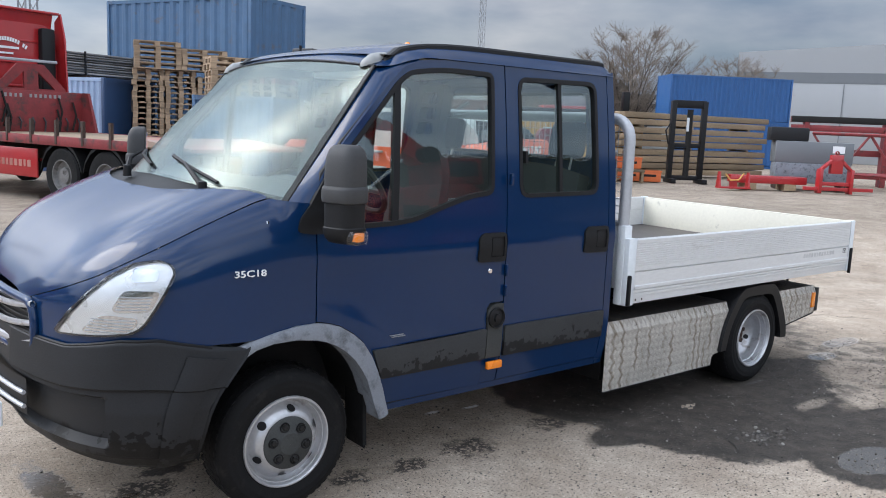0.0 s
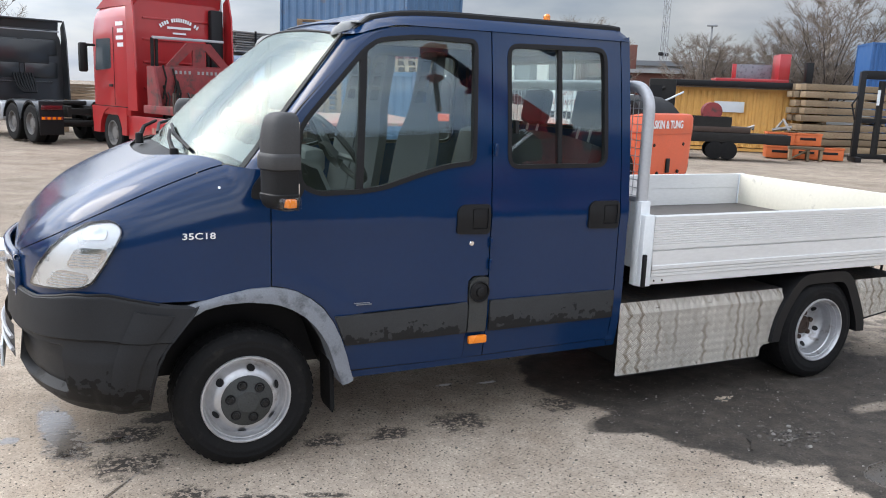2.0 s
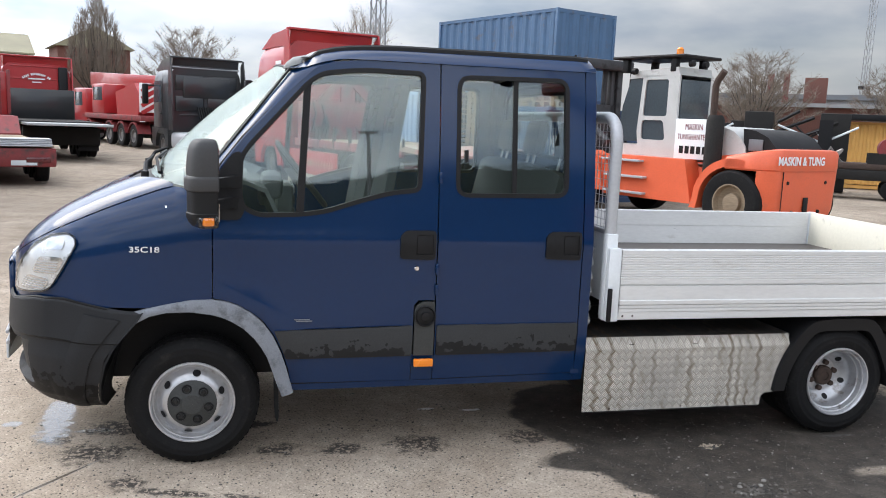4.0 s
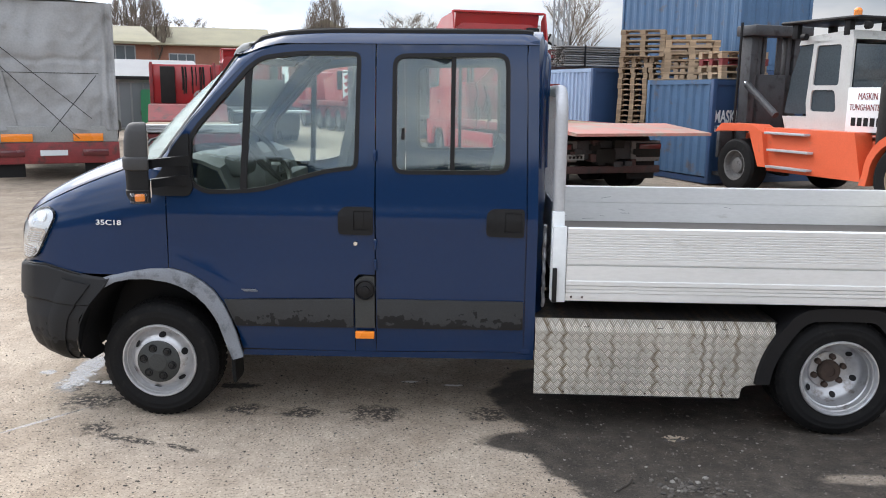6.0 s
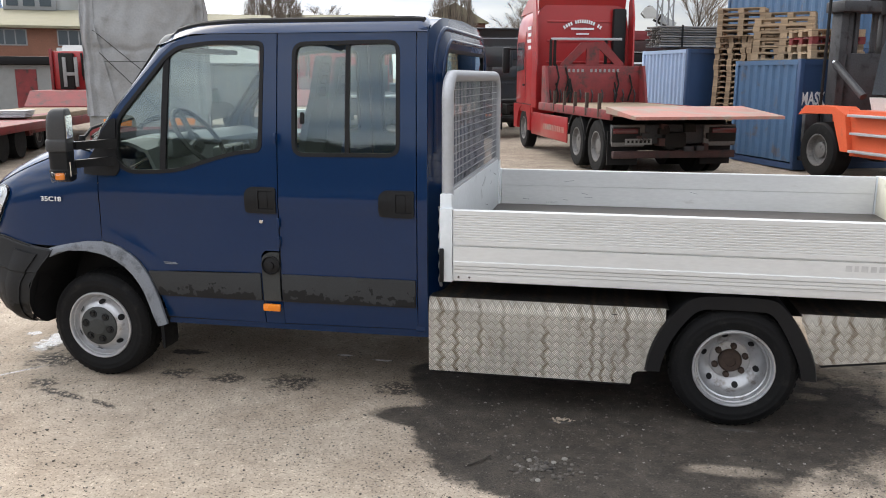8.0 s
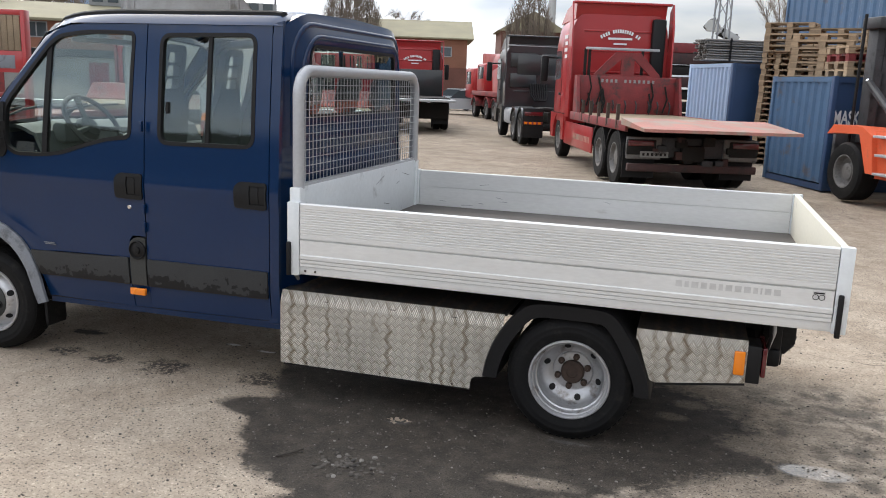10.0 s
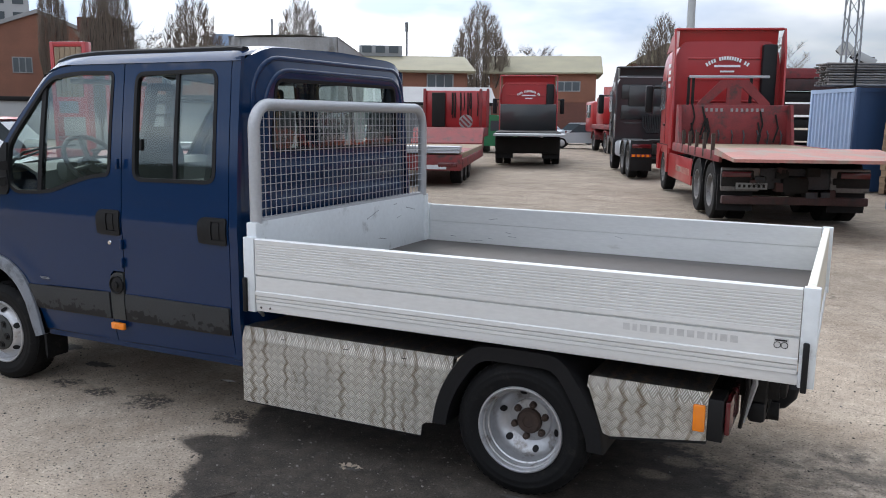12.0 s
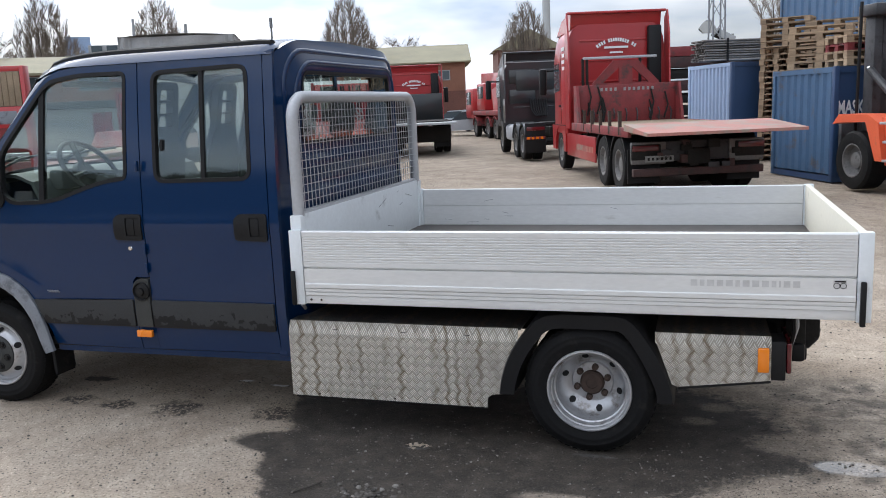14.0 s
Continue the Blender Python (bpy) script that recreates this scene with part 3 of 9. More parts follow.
def tube(points, r, seg=10, bm=None, closed=False):
    """A round bar along points; r may be a list."""
    bm = bm or bmesh.new()
    pts = [Vector(p) for p in points]
    rings, ref = [], None
    for i, p in enumerate(pts):
        a = pts[i - 1] if (i or closed) else p
        b = pts[(i + 1) % len(pts)] if (i < len(pts) - 1 or closed) else p
        d = (b - a).normalized()
        if ref is None:
            ref = d.orthogonal().normalized()
        ref = (ref - d * ref.dot(d)).normalized()
        o = d.cross(ref)
        rr = r[i] if isinstance(r, (list, tuple)) else r
        rings.append([bm.verts.new(p + rr * (math.cos(2 * math.pi * k / seg) * ref + math.sin(2 * math.pi * k / seg) * o)) for k in range(seg)])
    n = len(rings)
    for i in range(n if closed else n - 1):
        for k in range(seg):
            bm.faces.new((rings[i][k], rings[i][(k + 1) % seg], rings[(i + 1) % n][(k + 1) % seg], rings[(i + 1) % n][k]))
    if not closed:
        bm.faces.new(rings[0][::-1])
        bm.faces.new(rings[-1])
    return bm


def lathe(profile, axis="Y", seg=40, bm=None, centre=(0, 0, 0)):
    """profile: (radius, along) pairs, turned round the axis."""
    bm = bm or bmesh.new()
    c = Vector(centre)
    rings = []
    for r, a in profile:
        ring = []
        for k in range(seg):
            s, t = math.cos(2 * math.pi * k / seg) * r, math.sin(2 * math.pi * k / seg) * r
            ring.append(bm.verts.new(c + Vector({"Y": (s, a, t), "X": (a, s, t), "Z": (s, t, a)}[axis])))
        rings.append(ring)
    for i in range(len(rings) - 1):
        for k in range(seg):
            bm.faces.new((rings[i][k], rings[i][(k + 1) % seg], rings[i + 1][(k + 1) % seg], rings[i + 1][k]))
    return bm


def prism(poly, a, b, axis="Y", bm=None):
    """A flat outline pushed from a to b along the axis. Outline pairs are (x, z) for Y, (y, z) for X and (x, y) for Z."""
    bm = bm or bmesh.new()
    put = {"Y": lambda u, v, w: (u, w, v), "X": lambda u, v, w: (w, u, v), "Z": lambda u, v, w: (u, v, w)}[axis]
    lo, hi = [bm.verts.new(put(u, v, a)) for u, v in poly], [bm.verts.new(put(u, v, b)) for u, v in poly]
    k = len(poly)
    for i in range(k):
        bm.faces.new((lo[i], lo[(i + 1) % k], hi[(i + 1) % k], hi[i]))
    bm.faces.new(lo[::-1])
    bm.faces.new(hi)
    return bm


def sweep(profile, x0, x1, axis="X"):
    """An open profile of (u, v) pairs pushed along an axis: (y, z) for X, (x, z) for Y, (x, y) for Z."""
    bm = bmesh.new()
    put = {"X": lambda u, v, w: (w, u, v), "Y": lambda u, v, w: (u, w, v), "Z": lambda u, v, w: (u, v, w)}[axis]
    a, b = [bm.verts.new(put(u, v, x0)) for u, v in profile], [bm.verts.new(put(u, v, x1)) for u, v in profile]
    for i in range(len(profile) - 1):
        bm.faces.new((a[i], a[i + 1], b[i + 1], b[i]))
    return bm


def grid(f, nu, nv, thick=0.0, wrap=False):
    """A sheet of points f(u, v), u and v from 0 to 1."""
    bm = bmesh.new()
    vs = [[bm.verts.new(f(i / nu, j / nv)) for j in range(nv + 1)] for i in range(nu + 1)]
    for i in range(nu):
        for j in range(nv):
            bm.faces.new((vs[i][j], vs[i + 1][j], vs[i + 1][j + 1], vs[i][j + 1]))
    if thick:
        bmesh.ops.recalc_face_normals(bm, faces=bm.faces)
        bmesh.ops.solidify(bm, geom=bm.faces[:], thickness=thick)
    return bm


def rounded(poly, r, seg=5):
    out = []
    k = len(poly)
    for i in range(k):
        p, a, b = Vector(poly[i]), Vector(poly[i - 1]), Vector(poly[(i + 1) % k])
        rr = r[i] if isinstance(r, (list, tuple)) else r
        da, db = (a - p), (b - p)
        t = min(rr, 0.45 * da.length, 0.45 * db.length)
        if t < 1e-4:
            out.append(tuple(p))
            continue
        s, e = p + da.normalized() * t, p + db.normalized() * t
        for q in range(seg + 1):
            w = q / seg
            out.append(tuple((1 - w) ** 2 * s + 2 * w * (1 - w) * p + w * w * e))
    return out


def inside(p, poly):
    x, y = p
    hit = False
    for i in range(len(poly)):
        (x1, y1), (x2, y2) = poly[i - 1], poly[i]
        if (y1 > y) != (y2 > y) and x < (x2 - x1) * (y - y1) / (y2 - y1) + x1:
            hit = not hit
    return hit


def densify(poly, step):
    out = []
    for i in range(len(poly)):
        a, b = Vector(poly[i]), Vector(poly[(i + 1) % len(poly)])
        k = max(1, int((b - a).length / step))
        out += [tuple(a + (b - a) * j / k) for j in range(k)]
    return out


def panel(outline, holes, f, step=0.06, lip=(0, 0.02, 0)):
    """A curved sheet: a flat outline with holes, filled with triangles and carried to f(u, v); its rims fold back by lip."""
    loops = [densify(outline, step)] + [densify(h, step) for h in holes]
    verts, edges = [], []
    for lp in loops:
        s = len(verts)
        verts += [Vector(p) for p in lp]
        edges += [(s + i, s + (i + 1) % len(lp)) for i in range(len(lp))]
    us, vs = [p[0] for p in loops[0]], [p[1] for p in loops[0]]
    u = min(us) + step * 0.5
    row = 0
    while u < max(us):
        v = min(vs) + step * (0.5 if row % 2 else 0.99)
        while v < max(vs):
            p = (u, v)
            if inside(p, loops[0]) and not any(inside(p, h) for h in loops[1:]) and min((Vector(p) - q).length for q in verts[:len(edges)]) > step * 0.45:
                verts.append(Vector(p))
            v += step
        u += step
        row += 1
    ov, _, of, *_ = geometry.delaunay_2d_cdt(verts, edges, [], 0, 1e-5)
    bm = bmesh.new()
    made = [bm.verts.new(f(*p)) for p in ov]
    for t in of:
        c = sum((ov[i] for i in t), Vector((0, 0))) / len(t)
        if inside(c, loops[0]) and not any(inside(c, h) for h in loops[1:]):
            bm.faces.new([made[i] for i in t])
    bmesh.ops.delete(bm, geom=[v for v in bm.verts if not v.link_faces], context="VERTS")
    if lip:
        rim = [e for e in bm.edges if len(e.link_faces) == 1]
        got = bmesh.ops.extrude_edge_only(bm, edges=rim)
        bmesh.ops.translate(bm, verts=[v for v in got["geom"] if isinstance(v, bmesh.types.BMVert)], vec=lip)
    return bm


def writing(text, size, material, parent, m, depth=0.002, name="lettering", label="", bold=0.0):
    cu = bpy.data.curves.new("tmp", "FONT")
    cu.body, cu.size, cu.extrude, cu.offset = text, size, depth, bold
    cu.resolution_u = 3
    tmp = new("tmp", cu)
    me = bpy.data.meshes.new_from_object(tmp.evaluated_get(bpy.context.evaluated_depsgraph_get()))
    bpy.data.objects.remove(tmp)
    bpy.data.curves.remove(cu)
    me.materials.clear()
    me.materials.append(material)
    ob = new(name, me)
    ob.parent = parent
    ob.matrix_basis = m
    return tagged(ob, label)


# ---- ground ----
def ground():
    bm = bmesh.new()
    xs = [-600, -200, -80, -30] + [-12 + 0.5 * i for i in range(61)] + [30, 80, 200, 600]
    ys = [-600, -200, -80, -30] + [-8 + 0.5 * i for i in range(57)] + [35, 80, 200, 700]

    def up(x, y):
        far = min(1.0, max(0.0, (abs(x - 2.0) + abs(y) - 6.0) / 6.0))
        return far * (0.05 * (noise.noise(Vector((x * 0.15, y * 0.15, 0)))) - 0.03)
    vs = [[bm.verts.new((x, y, up(x, y))) for y in ys] for x in xs]
    for i in range(len(xs) - 1):
        for j in range(len(ys) - 1):
            bm.faces.new((vs[i][j], vs[i + 1][j], vs[i + 1][j + 1], vs[i][j + 1]))
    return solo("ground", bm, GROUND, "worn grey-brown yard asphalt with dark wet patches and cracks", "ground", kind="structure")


ground()

# ---- the blue crew-cab pickup ----
truck = thing("pickup_truck", "dark blue crew-cab flatbed pickup truck with white drop sides, parked", "truck")
MID = 1.0          # the middle plane, y
ZB = 0.85          # where the curved nose begins
POW = 5.2


def plan_inset(x):
    u = min(0.9999, max(0.0, -x / 1.02))
    return 1 - (1 - u ** 6) ** 0.6


TOPS = [(-1.02, 0.93), (-0.97, 1.04), (-0.90, 1.13), (-0.80, 1.222), (-0.70, 1.292), (-0.55, 1.370), (-0.39, 1.440), (-0.15, 1.525), (0.10, 1.595)]


def nose_top(x):
    """A smooth curve through TOPS."""
    x = min(TOPS[-1][0], max(TOPS[0][0], x))
    i = max(k for k in range(len(TOPS) - 1) if TOPS[k][0] <= x)
    (x0, z0), (x1, z1) = TOPS[i], TOPS[i + 1]

    def slope(k):
        a, b = TOPS[max(0, k - 1)], TOPS[min(len(TOPS) - 1, k + 1)]
        return (b[1] - a[1]) / (b[0] - a[0])
    h = x1 - x0
    t = (x - x0) / h
    return (2 * t ** 3 - 3 * t ** 2 + 1) * z0 + (t ** 3 - 2 * t ** 2 + t) * h * slope(i) + (3 * t ** 2 - 2 * t ** 3) * z1 + (t ** 3 - t ** 2) * h * slope(i + 1)


def shut_angle(x):
    """Where the bonnet's edge runs, as an angle of the nose's section."""
    return 31.0 + 11.0 * min(1.0, max(0.0, (x + 0.80) / 0.62))


def swell(x, z):
    """The soft bulge that runs round above the front wheel arch."""
    d = math.hypot(x, z - 0.345)
    return 0.013 * math.exp(-((d - 0.575) / 0.05) ** 2) if z > 0.62 and -0.42 < x < 0.62 else 0.0


def side_y(x, z):
    """The cab's near flank: its y at a place along it and a height."""
    y = 0.015
    if z < 0.72:
        y += 0.05 * ((0.72 - z) / 0.35) ** 2
    if z > 1.15:
        y += 0.085 * ((z - 1.15) / 0.92) ** 1.5
    y -= 0.007 * math.exp(-((z - 1.175) / 0.045) ** 2) - 0.002
    y -= swell(x, z)
    w = min(1.0, max(0.0, (0.25 - x) / 0.35))
    if x > -0.10:
        keep = min(1.0, max(0.0, (1.50 - z) / 0.22))
        w *= 1 - min(1.0, (x + 0.10) / 0.10) * (1 - keep)
    if w > 0:
        t = min(0.999, max(0.0, (z - ZB) / (nose_top(x) - ZB)))
        v = (1 - t ** POW) ** (1 / POW)
        front = 0.015 + 1 - (1 - plan_inset(x)) * v
        y = (1 - w) * y + w * front
    return y


def flank(off=0.0, far=False):
    """Carries (x, z) onto the near or the far flank, off metres outwards."""
    if far:
        return lambda x, z: (x, 2 * MID - side_y(x, z) + off, z)
    return lambda x, z: (x, side_y(x, z) - off, z)


FLARE_OUT = [(-0.316, 0.825), (-0.25, 0.845), (-0.14, 0.868), (-0.03, 0.886), (0.066, 0.888), (0.13, 0.878), (0.19, 0.858), (0.26, 0.815), (0.314, 0.768), (0.365, 0.695), (0.405, 0.610), (0.432, 0.53), (0.450, 0.462), (0.470, 0.395)]
FLARE_IN = [(-0.30, 0.770), (-0.23, 0.808), (-0.149, 0.826), (-0.04, 0.828), (0.062, 0.814), (0.11, 0.800), (0.16, 0.778), (0.221, 0.738), (0.27, 0.690), (0.305, 0.642), (0.335, 0.590), (0.360, 0.52), (0.385, 0.445), (0.412, 0.378)]
DOOR_F = [(0.072, 0.893), (0.13, 0.882), (0.19, 0.862), (0.26, 0.820), (0.318, 0.772), (0.369, 0.698), (0.409, 0.613), (0.440, 0.52), (0.458, 0.43), (1.088, 0.425), (1.091, 0.845), (1.115, 0.872), (1.2035, 0.872), (1.2035, 2.098), (0.80, 2.098), (0.66, 2.085), (0.565, 2.046), (0.50, 1.987), (0.445, 1.934), (0.35, 1.835), (0.215, 1.690), (0.105, 1.545), (0.072, 1.47)]
WIN_F = rounded([(0.188, 1.43), (0.200, 1.345), (0.285, 1.300), (0.49, 1.306), (0.62, 1.322), (0.78, 1.375), (0.96, 1.425), (1.115, 1.440), (1.130, 2.058), (0.80, 2.062), (0.60, 2.035), (0.525, 1.985), (0.235, 1.660), (0.194, 1.595)], [0.05, 0.04, 0.04, 0.05, 0.1, 0.1, 0.08, 0.05, 0.05, 0.1, 0.06, 0.05, 0.05, 0.04])
DOOR_R = [(1.2105, 0.430), (2.018, 0.442), (2.018, 1.20), (2.003, 2.108), (1.2105, 2.103)]
WIN_R = rounded([(1.296, 1.418), (1.925, 1.425), (1.915, 2.060), (1.296, 2.050)], 0.075)


def shrink(poly, d):
    cx, cz = sum(p[0] for p in poly) / len(poly), sum(p[1] for p in poly) / len(poly)
    out = []
    k = len(poly)
    for i in range(k):
        a, p, b = Vector(poly[i - 1]), Vector(poly[i]), Vector(poly[(i + 1) % k])
        t = (b - a).normalized()
        nrm = Vector((-t.y, t.x))
        if nrm.dot(Vector((cx, cz)) - p) < 0:
            nrm = -nrm
        out.append(tuple(p + nrm * d))
    return out


def cab_side(far):
    lip = (0, -0.03, 0) if far else (0, 0.03, 0)
    on = flank(0, far)
    up = flank(0.006, far)
    fd = part("front_door", panel(DOOR_F, [WIN_F], on, 0.05, lip), BLUE, truck)
    rd = part("rear_door", panel(DOOR_R, [WIN_R], on, 0.05, lip), BLUE, truck)
    for door, win, r in ((fd, WIN_F, 0.045), (rd, WIN_R, 0.042)):
        part("window_seal", panel(win, [shrink(win, 0.022)], flank(0.004, far), 0.05, lip), SEAL, door)
        part("window_pane", panel(shrink(win, 0.02), [], flank(-0.012, far), 0.08, None), WINDOW, door)
    part("quarter_bar", panel([(0.474, 1.315), (0.510, 1.318), (0.545, 1.985), (0.508, 1.948)], [], flank(-0.004, far), 0.05, lip), SEAL, fd)
    part("slider_bar", panel([(1.606, 1.445), (1.630, 1.445), (1.630, 2.035), (1.606, 2.035)], [], flank(-0.004, far), 0.05, lip), SEAL, rd)
    part("window_latch", panel(rounded([(1.345, 1.60), (1.362, 1.60), (1.362, 1.665), (1.345, 1.665)], 0.006), [], flank(0.0, far), 0.02, lip), SEAL, rd)
    for door, x0, x1 in ((fd, 1.008, 1.196), (rd, 1.806, 2.008)):
        h = part("door_handle", panel(rounded([(x0, 1.095), (x1, 1.090), (x1, 1.243), (x0 + 0.03, 1.243), (x0, 1.215)], 0.02), [[(x1 - 0.105, 1.118), (x1 - 0.014, 1.118), (x1 - 0.014, 1.222), (x1 - 0.105, 1.222)]], flank(0.012, far), 0.03, lip), PLASTIC, door)
        part("handle_cup", panel([(x1 - 0.105, 1.118), (x1 - 0.014, 1.118), (x1 - 0.014, 1.222), (x1 - 0.105, 1.222)], [], flank(0.004, far), 0.03, None), SEAL, h)
        part("handle_grip", panel(rounded([(x1 - 0.098, 1.122), (x1 - 0.050, 1.122), (x1 - 0.050, 1.218), (x1 - 0.098, 1.218)], 0.012), [], flank(0.008, far), 0.02, lip), PLASTIC, h)
    yy = (2 * MID - side_y(1.1, 1.04)) if far else side_y(1.1, 1.04)
    s = 1 if far else -1
    part("door_lock", lathe([(0.001, s * 0.006), (0.011, s * 0.006), (0.014, s * 0.002), (0.014, -s * 0.004)], "Y", 16, centre=(1.1, yy, 1.043)), CHROME, fd)
    for x0, x1, door in ((0.388, 1.086, fd), (1.218, 2.013, rd)):
        top = 0.737
        pts = [(x0, 0.572), (x1, 0.572 + (0.006 if x0 > 1 else 0)), (x1, top), (x0 + (0.0 if x0 > 1 else -0.03), top - (0.004 if x0 < 1 else 0))]
        if x0 < 1:
            pts[0], pts[3] = (0.430, 0.570), (0.372, 0.722)
        part("side_trim", panel(rounded(pts, 0.008), [], flank(0.016, far), 0.06, lip), STRIP, door, "sun-bleached black trim strip")
    # fuel filler panel between the doors
    fp = part("filler_panel", panel(rounded([(1.096, 0.572), (1.203, 0.572), (1.203, 0.864), (1.135, 0.864), (1.096, 0.835)], [0.004, 0.004, 0.01, 0.03, 0.03]), [], flank(0.010, far), 0.03, lip), TRIM, truck)
    fy = 2 * MID - 0.005 if far else 0.005
    part("filler_cap", lathe([(0.001, s * 0.016), (0.022, s * 0.014), (0.024, s * 0.002), (0.046, -s * 0.004), (0.052, s * 0.006), (0.056, s * 0.004), (0.056, -s * 0.01)], "Y", 24, centre=(1.152, fy - s * -0.004, 0.789)), SEAL, fp)
    part("marker_lamp", box(1.097, fy - 0.012, 0.514, 1.202, fy + 0.012, 0.556, 0.006), ORANGE, truck, "orange side marker lamp")
    part("lower_post", panel([(1.092, 0.425), (1.207, 0.428), (1.207, 0.572), (1.092, 0.572)], [], flank(-0.003, far), 0.05, lip), BLUE, truck)
    part("rear_post", panel([(2.024, 0.395), (2.080, 0.395), (2.080, 1.2), (2.066, 2.125), (2.010, 2.112), (2.024, 1.20)], [], on, 0.05, lip), BLUE, truck)
    part("sill", panel([(0.45, 0.385), (2.078, 0.392), (2.022, 0.438), (1.21, 0.424), (0.46, 0.421)], [], flank(-0.004, far), 0.06, (0, -0.2 if far else 0.2, 0)), BLUE, truck)
    for z in (0.90, 1.01, 1.49):
        part("door_hinge", box(1.199, fy - 0.010, z, 1.217, fy + 0.012, z + 0.06, 0.004), BLUE, truck)
    # the wing above the wheel
    def wing(u, v):
        x = -0.965 + u * (0.066 + 0.965)
        th = radians(shut_angle(x))
        if x > -0.10:
            lid = 1.435 - 0.10 * (x + 0.10)
            th = math.asin(min(math.sin(th), ((lid - ZB) / (nose_top(x) - ZB)) ** (POW / 2)))
        zz = ZB + (nose_top(x) - ZB) * math.sin(v * th) ** (2 / POW)
        y = side_y(x, zz) - swell(x, zz) * min(1.0, max(0.0, (0.25 - x) / 0.35))
        return (x, 2 * MID - y if far else y, zz)
    part("wing", grid(wing, 46, 16), BLUE, truck, angle=50)
    fl = bmesh.new()
    rows = []
    for (a, b), (c, d) in zip(FLARE_OUT, FLARE_IN):
        s0 = side_y(a, max(b, ZB + 0.001)) if b > 0.7 else side_y(a, b)
        row = []
        for px, pz, o in ((a, b, 0.0), (a, b, -0.020), ((a + c) / 2, (b + d) / 2, -0.032), (c, d, -0.028), (c, d, 0.10)):
            y = (0.018 + o)
            row.append(fl.verts.new((px, 2 * MID - y if far else y, pz)))
        rows.append(row)
    for r0, r1 in zip(rows, rows[1:]):
        for k in range(4):
            fl.faces.new((r0[k], r0[k + 1], r1[k + 1], r1[k]))
    part("wheel_arch_flare", fl, FLARE, truck, "faded grey wheel arch trim", 60)
    # inner arch and mud flap
    ia = [(c, d) for c, d in FLARE_IN]
    ia = [(-0.47, 0.36), (-0.44, 0.50), (-0.38, 0.66)] + ia
    fy0, fy1 = (2.0 - 0.02, 2.0 - 0.42) if far else (0.02, 0.42)
    part("wheel_arch_liner", sweep([(c, d + 0.002) for c, d in ia], fy0, fy1, "Y"), SEAL, truck)
    part("arch_back", box(-0.5, fy1 - 0.01, 0.38, 0.45, fy1 + 0.01, 0.84), SEAL, truck)
    part("mud_flap", prism([(0.372, 0.50), (0.392, 0.50), (0.402, 0.235), (0.392, 0.205), (0.380, 0.24)], fy0 + (-0.06 if far else 0.06), fy0 + (-0.22 if far else 0.22)), RUBBER, truck)
    # corner pillar beside the windscreen
    door_edge = [(0.071, 1.405), (0.105, 1.545), (0.215, 1.690), (0.35, 1.835), (0.445, 1.934), (0.50, 1.987), (0.565, 2.046), (0.66, 2.085)]

    def pillar(u, v):
        k = u * (len(door_edge) - 1)
        i = min(int(k), len(door_edge) - 2)
        w = k - i
        ex, ez = [door_edge[i][q] * (1 - w) + door_edge[i + 1][q] * w for q in (0, 1)]
        e = Vector((ex, side_y(ex, ez) - 0.001, ez))
        t = min(1.0, max(0.0, (ez - 1.405) / (1.987 - 1.405)))
        g = Vector((-0.035 + t * 0.48, 0.112 + 0.063 * t, 1.415 + t * 0.62))
        if ez > 1.987:
            g += Vector((0.12, 0.0, 0.05)) * ((ez - 1.987) / 0.1)
        p = e.lerp(g, v)
        p.y -= 0.012 * math.sin(math.pi * v)
        p.z += 0.006 * math.sin(math.pi * v)
        return (p.x, 2 * MID - p.y if far else p.y, p.z)
    part("windscreen_pillar", grid(pillar, 30, 8), BLUE, truck, angle=50)
    part("door_seam", tube([(ex, (2 * MID - side_y(ex, ez) - 0.016) if far else side_y(ex, ez) + 0.016, ez) for ex, ez in door_edge], 0.014, 6), SEAL, truck)
    # mirror corner plate
    part("mirror_mount", panel(rounded([(-0.022, 1.296), (-0.010, 1.352), (0.040, 1.414), (0.105, 1.53), (0.165, 1.615), (0.205, 1.625), (0.202, 1.43), (0.225, 1.335), (0.20, 1.288), (0.06, 1.286)], 0.02), [], flank(0.012, far), 0.05, lip), PLASTIC, fd)


for far_side in (False, True):
    cab_side(far_side)


def windscreen(u, v):
    s = 2 * u - 1
    b = Vector((-0.30 + 0.27 * abs(s) ** 3, MID + 0.885 * s, 1.478 - 0.058 * s * s))
    t = Vector((0.385 + 0.055 * s * s, MID + 0.835 * s, 2.085 - 0.045 * s * s))
    p = b.lerp(t, v)
    bulge = math.sin(math.pi * v) * 0.02 * (1 - s ** 4)
    return p + Vector((-bulge, 0, bulge))


part("windscreen", grid(windscreen, 28, 14), SCREEN, truck, angle=60)
for s in (0, 1):
    part("windscreen_border", grid(lambda u, v, s=s: Vector(windscreen(abs(s - 0.010 * u), v)) + Vector((-0.003, 0, 0.003)), 2, 14), TRIM, truck)
part("windscreen_seal", tube([windscreen(i / 24, 1) for i in range(25)], 0.007, 6), SEAL, truck)
for s in (0, 1):
    part("windscreen_seal", tube([windscreen(s, i / 12) for i in range(13)], 0.005, 6), SEAL, truck)


